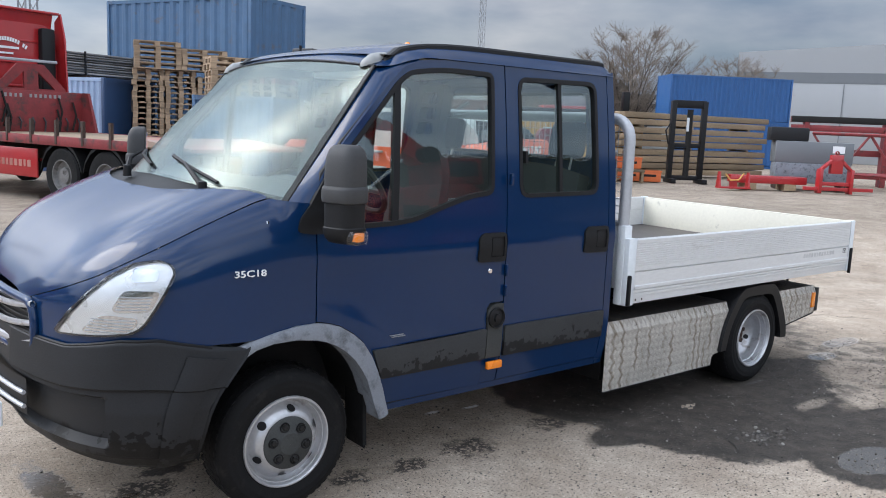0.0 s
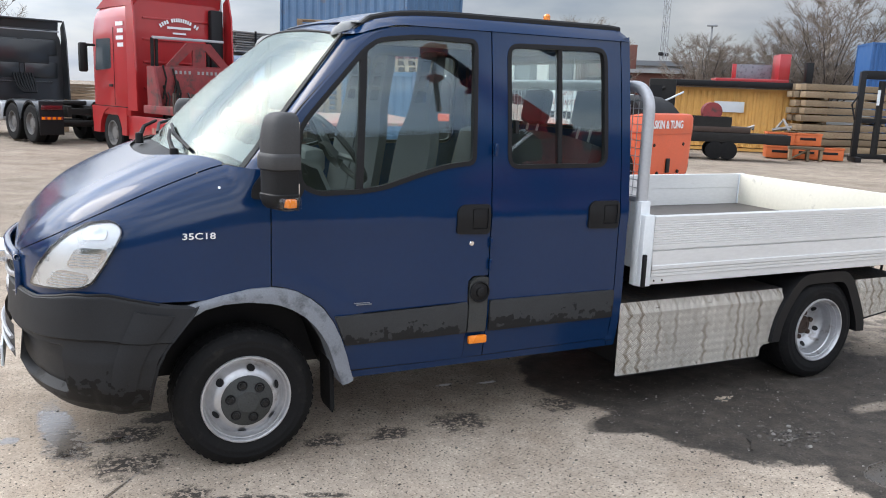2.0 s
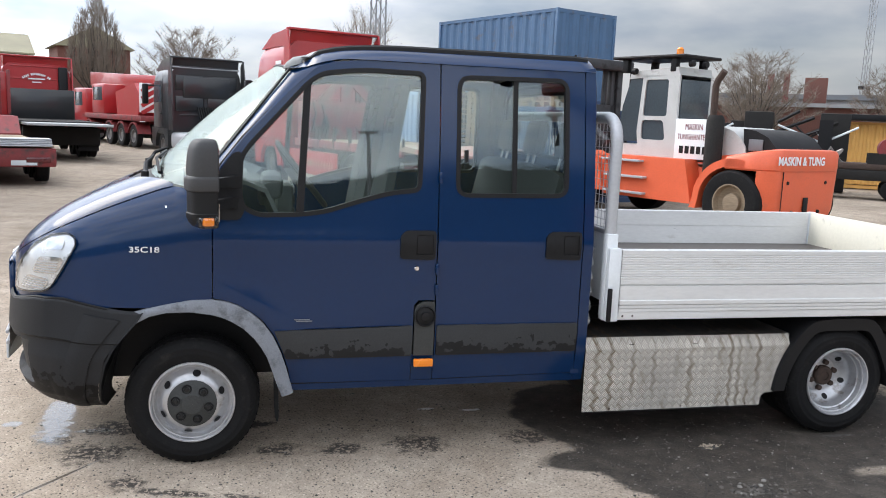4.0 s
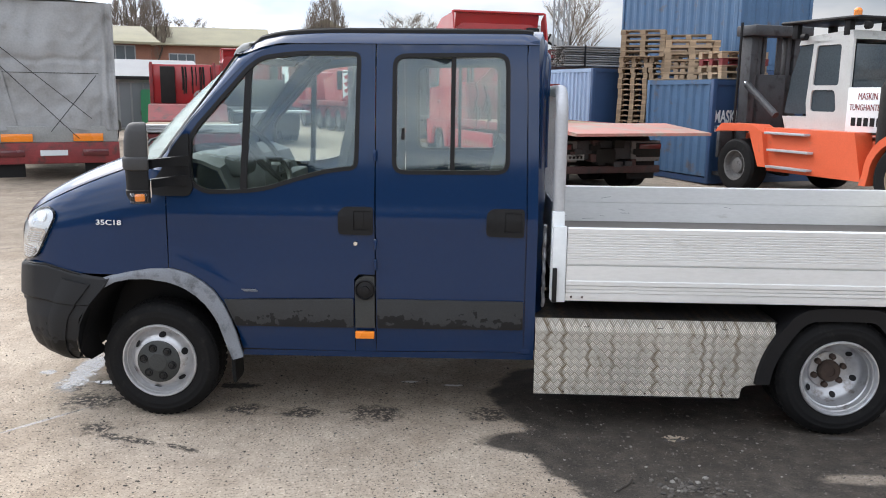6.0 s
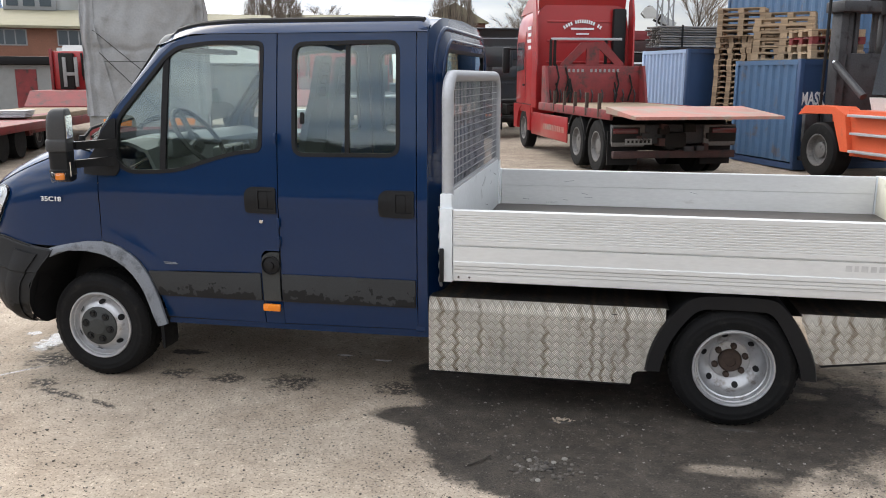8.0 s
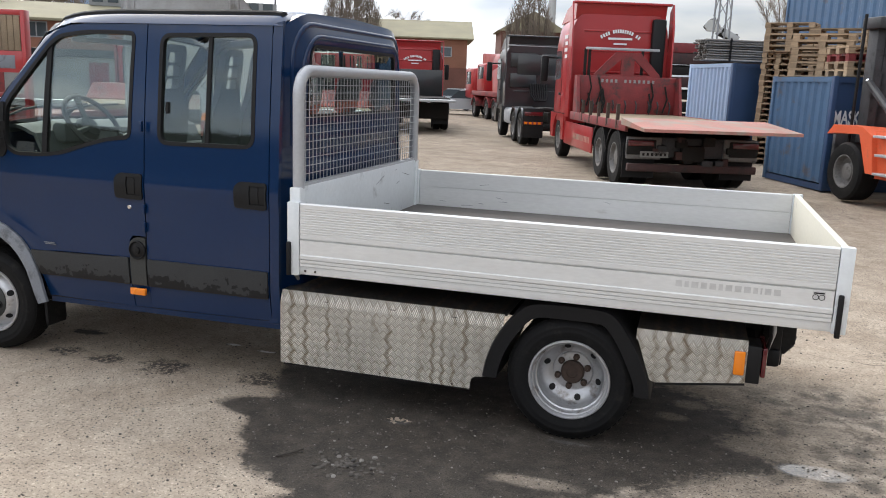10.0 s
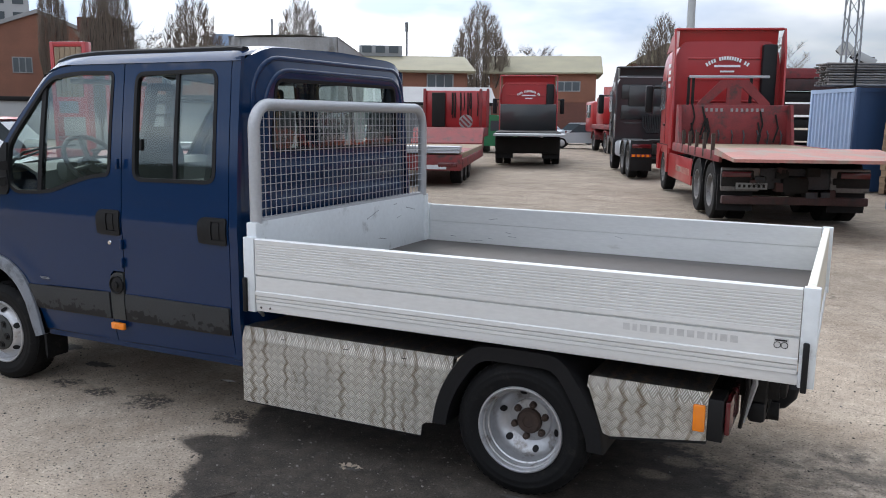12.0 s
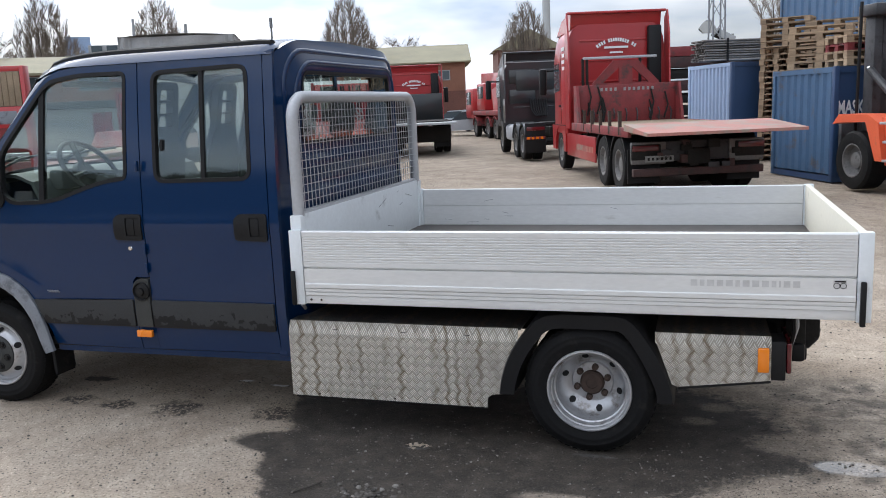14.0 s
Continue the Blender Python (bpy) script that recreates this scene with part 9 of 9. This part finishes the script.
street_lamp(pose(40.2, 40.2, 0, 0, 0, -45), 6.8)
chim = thing("chimney_pole", "tall pale flue pipe", "chimney", pose(-64.7, 390.0, 0))
part("pipe", tube([(0, 0, 0), (0, 0, 90)], [2.0, 1.6], 18), CLADDING, chim)
flue = thing("flue_pipe", "thin dark steel flue pipe above the hall roof", "flue", pose(-49.8, 96.5, 0))
part("pipe", tube([(0, 0, 0), (0, 0, 12.9), (0, 0, 13.0), (0, 0, 14.2)], [0.14, 0.14, 0.22, 0.22], 8), CLADDARK, flue)


# ---- bare trees ----
def bare_tree(m, h, spread, seed, label, up=0.5, forks=4, depth=4, trunk=0.16, base=0.18, wigth=1.0):
    """A leafless tree: limbs that fork, down to fine twigs."""
    rnd = random.Random(seed)
    t = thing("tree", label, "tree", m, "bare trees")
    wood, twig = bmesh.new(), bmesh.new()

    def limb(p, d, ln, r, lev):
        pts, q = [p], p.copy()
        dd = d.copy()
        n = 3
        for i in range(n):
            dd = (dd + Vector((rnd.uniform(-1, 1), rnd.uniform(-1, 1), rnd.uniform(-0.3, 0.8))) * 0.16).normalized()
            q = q + dd * ln / n
            pts.append(q.copy())
        thin = lev >= depth - 1
        tube(pts, [r * (1 - 0.55 * i / n) for i in range(n + 1)], 3 if thin else (5 if lev else 7), twig if thin else wood)
        if lev >= depth:
            return
        kids = forks + (2 if lev >= depth - 2 else 0)
        for k in range(kids):
            f = rnd.uniform(base if lev == 0 else 0.25, 1.0)
            j = min(n - 1, int(f * n))
            s = pts[j].lerp(pts[j + 1], f * n - j)
            a = rnd.uniform(0, 2 * math.pi)
            side = Vector((math.cos(a), math.sin(a), 0))
            nd = (dd * up + side * spread + Vector((0, 0, 0.35 * up))).normalized()
            limb(s, nd, ln * rnd.uniform(0.42, 0.66), r * 0.60 * (1.1 - 0.5 * f), lev + 1)
    limb(Vector((0, 0, 0)), Vector((0, 0, 1)), h * 0.72, trunk, 0)
    part("trunk", wood, BARK, t, angle=60)
    part("crown", twig, TWIG, t, angle=60)
    return t


POPLAR = "tall narrow leafless poplar"
ROUND = "wide leafless tree with fine twigs"


def poplar(m, h, half, seed):
    """A narrow egg-shaped tree: upright stems that fork, with many fine rising twigs."""
    rnd = random.Random(seed)
    t = thing("tree", POPLAR, "tree", m, "bare trees")
    wood, twig = bmesh.new(), bmesh.new()
    tube([(0, 0, 0), (0.05, 0, h * 0.08), (0, 0.05, h * 0.17)], [0.38, 0.32, 0.24], 8, wood)

    def reach(f):
        """Half the crown's width at a share of its height."""
        return half * (math.sin(math.pi * min(1.0, f ** 0.62) * 0.93 + 0.12) ** 0.8 if f < 0.97 else 0.25)
    for k in range(28):
        a = 2 * math.pi * (k * 0.382) + rnd.uniform(-0.3, 0.3)
        lean = ((k + 0.5) / 28) ** 0.6
        top = 1.0 - 0.42 * lean ** 2.0 * rnd.uniform(0.7, 1.2)
        side = Vector((math.cos(a), math.sin(a), 0))
        pts = []
        for i in range(9):
            f = i / 8 * top
            out = min(lean * half * (1 - (1 - min(1.0, f * 2.6)) ** 2), reach(f) * 0.95) * (0.35 + 0.65 * min(1.0, f * 3))
            pts.append(side * out + Vector((rnd.uniform(-0.12, 0.12), rnd.uniform(-0.12, 0.12), h * (0.10 + 0.90 * f))))
        tube(pts, [0.11 * (1 - 0.86 * i / 8) for i in range(9)], 4, wood)
        for q in range(80):
            f = rnd.uniform(0.08, 0.99)
            i = min(7, int(f * 8))
            p = pts[i].lerp(pts[i + 1], f * 8 - i)
            c = a + rnd.gauss(0, 1.3)
            d = Vector((math.cos(c) * 0.50, math.sin(c) * 0.50, 1.0)).normalized()
            ln = h * rnd.uniform(0.05, 0.13) * (1.2 - 0.6 * f)
            mid, tip = p + d * ln * 0.5 + Vector((math.cos(c), math.sin(c), 0)) * 0.1, p + d * ln + Vector((0, 0, 0.12 * ln))
            tube([p, mid, tip], [0.021, 0.016, 0.010], 3, twig)
            for w in range(5):
                e = c + rnd.uniform(-1.3, 1.3)
                o = p.lerp(mid, rnd.uniform(0.2, 1.0)) if w else mid.lerp(tip, 0.4)
                tube([o, o + Vector((math.cos(e) * 0.5, math.sin(e) * 0.5, 0.9)).normalized() * h * rnd.uniform(0.025, 0.06)], [0.014, 0.008], 3, twig)
    part("trunk", wood, BARK, t, angle=60)
    part("crown", twig, TWIG, t, angle=60)
    return t


p1 = poplar(pose(-40.4, 99.8, 0), 16.4, 3.9, 5)
for x, y, sc, sz, a in ((-64.3, 92.5, 1.05, 1.06, 40), (-46.6, 52.4, 0.72, 0.72, 100), (-20.1, 117.5, 0.95, 0.96, 160)):
    copy_thing(p1, pose(x, y, 0, 0, 0, a)).scale = (sc, sc, sz)


def dome_tree(m, h, half, seed):
    """A wide leafless tree: stems that spread from a short trunk, with fine twigs all over."""
    rnd = random.Random(seed)
    t = thing("tree", ROUND, "tree", m, "bare trees")
    wood, twig = bmesh.new(), bmesh.new()
    tube([(0, 0, 0), (0.05, 0.02, 0.4), (0.02, 0, 0.9)], [0.26, 0.21, 0.18], 8, wood)
    for k in range(26):
        a = 2.39996 * k + rnd.uniform(-0.3, 0.3)
        lean = (k + 0.6) / 26
        out, top = half * 0.86 * lean ** 0.65, h * 0.90 * (1 - 0.50 * lean ** 2.4)
        side = Vector((math.cos(a), math.sin(a), 0))
        stem = [side * out * (f ** 1.10) + Vector((rnd.uniform(-0.14, 0.14), rnd.uniform(-0.14, 0.14), 0.8 + (top - 0.8) * f ** 0.85)) for f in [i / 6 for i in range(7)]]
        tube(stem, [0.060 * (1 - 0.85 * i / 6) for i in range(7)], 5, wood)
        for q in range(22):
            f = rnd.uniform(0.14, 1.0)
            i = min(5, int(f * 6))
            p = stem[i].lerp(stem[i + 1], f * 6 - i)
            b = a + rnd.gauss(0, 1.4)
            d = Vector((math.cos(b) * 0.85, math.sin(b) * 0.85, rnd.uniform(0.2, 1.0))).normalized()
            ln = rnd.uniform(0.7, 1.5) * (1.2 - 0.55 * f)
            tip = p + d * ln + Vector((0, 0, 0.15 * ln))
            mid = p.lerp(tip, 0.5) + Vector((rnd.uniform(-0.1, 0.1), rnd.uniform(-0.1, 0.1), -0.04))
            tube([p, mid, tip], [0.017, 0.012, 0.008], 3, twig)
            for w in range(13):
                g = rnd.uniform(0.10, 1.0)
                s0 = p.lerp(mid, g * 2) if g < 0.5 else mid.lerp(tip, g * 2 - 1)
                c = b + rnd.uniform(-1.6, 1.6)
                e = Vector((math.cos(c), math.sin(c), rnd.uniform(0.0, 1.3))).normalized() * rnd.uniform(0.3, 0.85)
                m2 = s0 + e * 0.5 + Vector((rnd.uniform(-0.05, 0.05), rnd.uniform(-0.05, 0.05), 0.02))
                tube([s0, m2, s0 + e + Vector((0, 0, 0.06))], [0.010, 0.008, 0.006], 3, twig)
    part("trunk", wood, BARK, t, angle=60)
    part("crown", twig, TWIG, t, angle=60)
    return t


r1 = dome_tree(pose(45.0, 34.5, 0), 9.2, 6.0, 9)
for x, y, s, a in ((-9.5, 136.3, 1.65, 30), (-61.1, 175.6, 1.95, 90), (43.4, 36.5, 0.75, 10), (30.3, 41.6, 0.75, 150), (36.5, 36.5, 0.66, 250), (39.5, 37.5, 0.62, 120), (33.0, 45.0, 0.6, 60), (50.5, 30.0, 0.8, 300), (-44.0, 42.0, 0.95, 300), (-40.0, 47.0, 0.8, 30)):
    copy_thing(r1, pose(x, y, 0, 0, 0, a)).scale = (s, s, s)
for x, y, sx, sz, a in ((-28.5, 26.2, 0.20, 0.58, 20), (-32.1, 26.6, 0.20, 0.62, 140), (-33.1, 31.6, 0.28, 0.66, 250)):
    copy_thing(p1, pose(x, y, 0, 0, 0, a)).scale = (sx, sx, sz)
bare_tree(pose(10.1, 79.2, 0), 10.5, 0.6, 15, "leafless birch with hanging twigs", up=0.8, forks=8, depth=3, trunk=0.16)


# ---- cars and a van ----
def car(m, paint, label, ln=4.3, ht=1.45, van=False):
    c = thing("van" if van else "car", label, "van" if van else "car", m, "parked cars")
    h, w = ht, 0.86
    if van:
        prof = [(-ln / 2, 0.35), (ln / 2, 0.35), (ln / 2, 0.85), (ln * 0.36, 1.05), (ln * 0.22, h * 0.95), (ln * 0.16, h), (-ln / 2, h), (-ln / 2 - 0.02, 0.8)]
    else:
        prof = [(-ln / 2, 0.32), (ln / 2, 0.32), (ln / 2 + 0.04, 0.62), (ln * 0.42, 0.80), (ln * 0.20, 0.93), (-ln * 0.44, 0.98), (-ln / 2 - 0.02, 0.85)]
    part("body", prism(rounded(prof, 0.12), -w, w), paint, c, angle=40)
    if not van:
        part("cabin", prism(rounded([(ln * 0.22, 0.90), (ln * 0.06, h - 0.03), (-ln * 0.25, h), (-ln * 0.42, 0.95)], 0.15), -w + 0.12, w - 0.12), PANE, c)
        part("roof", prism(rounded([(ln * 0.08, h - 0.06), (ln * 0.04, h), (-ln * 0.24, h + 0.02), (-ln * 0.28, h - 0.05)], 0.03), -w + 0.1, w - 0.1), paint, c)
    else:
        part("windscreen", prism([(ln * 0.365, 1.05), (ln * 0.37, 1.07), (ln * 0.225, h * 0.94), (ln * 0.215, h * 0.92)], -w + 0.1, w - 0.1), PANE, c)
        for s in (-1, 1):
            part("cab_window", box(ln * 0.1, s * w - 0.01, 1.1, ln * 0.26, s * w + 0.01, h * 0.85), PANE, c)
    for x in (-ln * 0.3, ln * 0.31):
        for s in (-1, 1):
            wh = part("wheel", lathe([(0.2, s * 0.10), (0.3, s * 0.11), (0.32, 0), (0.3, -s * 0.1), (0.001, -s * 0.1)], "Y", 20, centre=(x, s * (w - 0.08), 0.32)), RUBBER, c)
            part("hub", lathe([(0.2, s * 0.09), (0.15, s * 0.11), (0.001, s * 0.11)], "Y", 16, centre=(x, s * (w - 0.08), 0.32)), SILVER, wh)
    for s in (-1, 1):
        part("tail_lamp", box(-ln / 2 - 0.05, s * (w - 0.15) - 0.1, 0.7, -ln / 2, s * (w - 0.15) + 0.1, 0.9, 0.02), REDLENS, c)
    return c


car(pose(-12.1, 35.9, 0, 0, 0, 20), GREEN, "green panel van with a white roof band", 4.6, 1.9, True)
car(pose(-12.0, 52.0, 0, 0, 0, 170), CARSILVER, "pale blue parked estate car")
car(pose(-14.8, 51.0, 0, 0, 0, 165), CARSILVER, "pale blue parked estate car")
car(pose(-7.6, 52.0, 0, 0, 0, 175), LETTER, "white parked panel van with dark windows", 5.0, 2.1, True)
car(pose(-9.2, 44.5, 0, 0, 0, 195), CARSILVER, "white and silver parked hatchback car")
car(pose(-14.6, 10.6, 0, 0, 0, 32), RED, "red parked van-like car", 4.6, 1.7)
car(pose(-11.0, 7.1, 0, 0, 0, 25), CARSILVER, "pale silver parked car")
car(pose(-12.2, 24.5, 0, 0, 0, 100), BLACKTRUCK, "dark parked estate car")

# ---- seen only in reflections: hedge, a red loader crane and a lamp behind the way ----
def hedge_top(x):
    base = float(np.interp(x, [-30, -9, -5, 4, 9, 40], [4.6, 4.6, 4.2, 4.2, 6.4, 6.8]))
    return base + 0.5 * noise.noise(Vector((x * 0.11, 0, 0))) + 0.45 * noise.noise(Vector((x * 0.5, 3, 0)))


hedge = bmesh.new()
rnd = random.Random(77)
rows = []
for k in range(285):
    x = -80 + 0.5 * k
    h = hedge_top(x)
    rows.append([hedge.verts.new((x + rnd.uniform(-0.15, 0.15), -33 + o + rnd.uniform(-0.25, 0.25), h * f * rnd.uniform(0.94, 1.02))) for o, f in ((1.3, 0.0), (1.5, 0.35), (1.3, 0.72), (0.7, 0.95), (-0.6, 0.96), (-1.5, 0.0))])
for p, q in zip(rows, rows[1:]):
    for i in range(5):
        hedge.faces.new((p[i], p[i + 1], q[i + 1], q[i]))
for k in range(38000):
    x = rnd.uniform(-80, 62)
    z = hedge_top(x) * (rnd.uniform(0.90, 1.0) if k % 4 else rnd.uniform(0.0, 0.9))
    y = -33 + (rnd.uniform(-0.8, 1.2) if k % 4 else rnd.uniform(1.2, 1.8))
    q = Matrix.Translation((x, y, z)) @ Euler((rnd.uniform(0, 6), rnd.uniform(0, 6), rnd.uniform(0, 6))).to_matrix().to_4x4()
    a = rnd.uniform(0.03, 0.08)
    hedge.faces.new([hedge.verts.new(q @ Vector(p)) for p in ((-a, 0, 0), (0, a * 0.6, 0.05), (a, 0, 0), (0, -a * 0.6, 0.05))])
solo("hedge", hedge, HEDGE, "dark evergreen hedge across the yard", "hedge", kind="stuff")
loader = thing("loader_crane", "red mobile crane with its boom raised and a hook block", "crane", pose(7.8, -9.4, 0, 0, 0, 0))
part("carrier", box(-2.3, -1.1, 0.70, 2.6, 1.1, 1.10, 0.05), DARKSTEEL, loader)
part("body", prism(rounded([(-1.5, 1.10), (1.5, 1.10), (1.5, 1.75), (0.8, 2.2), (-0.6, 2.15), (-1.5, 1.65)], 0.12), -1.0, 0.6), DULLRED, loader)
part("engine_louvre", box(-0.9, 0.59, 1.30, -0.3, 0.615, 1.60, 0.01), SEAL, loader)
part("sign_bar", box(0.15, 0.59, 1.70, 0.85, 0.612, 1.80), PAPER, loader)
part("upper_cab", box(0.2, -0.7, 2.2, 1.2, 0.5, 2.95, 0.08), DULLRED, loader)
part("cab_window", box(0.35, 0.49, 2.4, 1.05, 0.515, 2.85, 0.03), PANE, loader)
part("pivot_drum", lathe([(0.001, -0.45), (0.22, -0.45), (0.22, 0.45), (0.001, 0.45)], "Y", 20, centre=(0.0, 0, 3.05)), SEAL, loader)
for x0, x1, r, mt in ((-0.1, 1.25, 0.23, RED), (1.2, 2.2, 0.18, DULLRED), (2.15, 3.0, 0.13, SEAL)):
    b = box(x0, -r, -r, x1, r, r, 0.03)
    b.transform(pose(0, 0, 3.0, 0, 0, 0) @ Matrix.Rotation(radians(-138), 4, "Y"))
    part("boom_section", b, mt, loader)
for x in (0.5, 0.95, 1.5, 1.9):
    b = box(x - 0.05, -0.2, 0.15, x + 0.05, 0.2, 0.32, 0.02)
    b.transform(pose(0, 0, 3.0, 0, 0, 0) @ Matrix.Rotation(radians(-138), 4, "Y"))
    part("boom_bracket", b, DULLRED, loader)
part("lift_ram", tube([(-0.75, 0, 2.1), (-0.85, 0, 3.55)], [0.09, 0.06], 10), SEAL, loader)
part("jib_stay", tube([(-1.6, 0.3, 1.9), (-0.6, 0.3, 2.9)], 0.04, 6), PAPER, loader)
part("boom_head", box(-2.45, -0.2, 4.9, -2.05, 0.2, 5.2, 0.05), DULLRED, loader)
for y in (-0.08, 0.0, 0.08):
    part("hoist_rope", tube([(-2.3, y, 4.95), (-2.3, y, 4.45)], 0.012, 5), SEAL, loader)
part("hook_block", lathe([(0.001, 4.47), (0.14, 4.44), (0.16, 4.36), (0.05, 4.24), (0.001, 4.22)], "Z", 12, centre=(-2.3, 0, 0)), DULLRED, loader)
part("hook_strap", tube([(-2.3, 0, 4.24), (-2.28, 0, 3.5)], 0.05, 6), SEAL, loader)
for x in (-1.6, -0.4, 1.0, 2.0):
    for y in (-1.0, 1.0):
        part("wheel", lathe([(0.001, -0.15), (0.45, -0.15), (0.5, 0), (0.45, 0.15), (0.001, 0.15)], "Y", 20, centre=(x, y, 0.5)), RUBBER, loader)
street_lamp(pose(4.5, -26.0, 0, 0, 0, 10), 7.0)

# ---- loose stones, a twig and litter on the ground ----
def gravel_material():
    """Stones of many tones: dark, grey, pale and brownish."""
    m = bpy.data.materials.new("mixed gravel")
    m.use_nodes = True
    n, l = m.node_tree.nodes, m.node_tree.links
    geo, cr = n.new("ShaderNodeNewGeometry"), n.new("ShaderNodeValToRGB")
    cr.color_ramp.elements[0].position, cr.color_ramp.elements[0].color = 0.0, (0.035, 0.031, 0.028, 1)
    cr.color_ramp.elements[1].position, cr.color_ramp.elements[1].color = 1.0, (0.27, 0.255, 0.23, 1)
    e = cr.color_ramp.elements.new(0.45)
    e.color = (0.085, 0.074, 0.064, 1)
    e = cr.color_ramp.elements.new(0.88)
    e.color = (0.13, 0.117, 0.102, 1)
    l.new(geo.outputs["Random Per Island"], cr.inputs[0])
    l.new(cr.outputs[0], n["Principled BSDF"].inputs["Base Color"])
    n["Principled BSDF"].inputs["Roughness"].default_value = 0.85
    return m


rnd = random.Random(5)
ball = bmesh.new()
bmesh.ops.create_icosphere(ball, subdivisions=1, radius=1.0)
ball.verts.index_update()
BALL = [tuple(v.co) for v in ball.verts]
BALL_FACES = [tuple(v.index for v in f.verts) for f in ball.faces]
ball.free()
pebble_verts, pebble_faces = [], []
for k in range(9500):
    if k < 110:
        x, y, r = rnd.gauss(2.80, 0.10), rnd.gauss(-0.65, 0.07), rnd.uniform(0.005, 0.014)
    elif k < 2600:
        x, y, r = rnd.uniform(1.9, 5.4), rnd.gauss(-0.45, 0.5), rnd.choice((0.002, 0.002, 0.002, 0.003, 0.003, 0.003, 0.004, 0.004, 0.007))
    elif k < 7000:
        x, y, r = rnd.uniform(-1.2, 5.6), rnd.uniform(-1.5, 0.6), rnd.choice((0.002, 0.002, 0.003, 0.003, 0.004, 0.005))
    else:
        x, y, r = rnd.uniform(-3, 8), rnd.uniform(-2.6, 3.0), rnd.choice((0.003, 0.004, 0.005, 0.007))
    base = len(pebble_verts)
    for a, b, c in BALL:
        q = r * rnd.uniform(0.7, 1.25)
        pebble_verts.append((x + 1.2 * a * q, y + b * q, r * 0.35 + 0.65 * c * q))
    pebble_faces += [tuple(base + i for i in f) for f in BALL_FACES]
gravel = bpy.data.meshes.new("gravel")
gravel.from_pydata(pebble_verts, [], pebble_faces)
gravel.materials.append(gravel_material())
tagged(new("gravel", gravel), "loose grey and brown stones scattered on the asphalt", "gravel", kind="stuff")
leaf = bmesh.new()
for k in range(34):
    x, y = 2.84 + rnd.gauss(0, 0.035), -0.07 + rnd.gauss(0, 0.018)
    a, r = rnd.uniform(0, 6.3), rnd.uniform(0.006, 0.014)
    pts = [(x + r * math.cos(a + q), y + r * 0.8 * math.sin(a + q), 0.004 + rnd.uniform(0, 0.010)) for q in (0, 1.1, 2.3, 3.2, 4.6)]
    leaf.faces.new([leaf.verts.new(p) for p in pts])
solo("dead_leaves", leaf, mat("dry leaves", (0.36, 0.30, 0.23), 0.9), "small heap of dry pale leaves", "leaves", kind="stuff")
solo("twig", tube([(2.44, -0.70, 0.008), (2.50, -0.64, 0.012), (2.53, -0.58, 0.010)], 0.005, 6), BARK, "short dark twig on the ground", "twig")
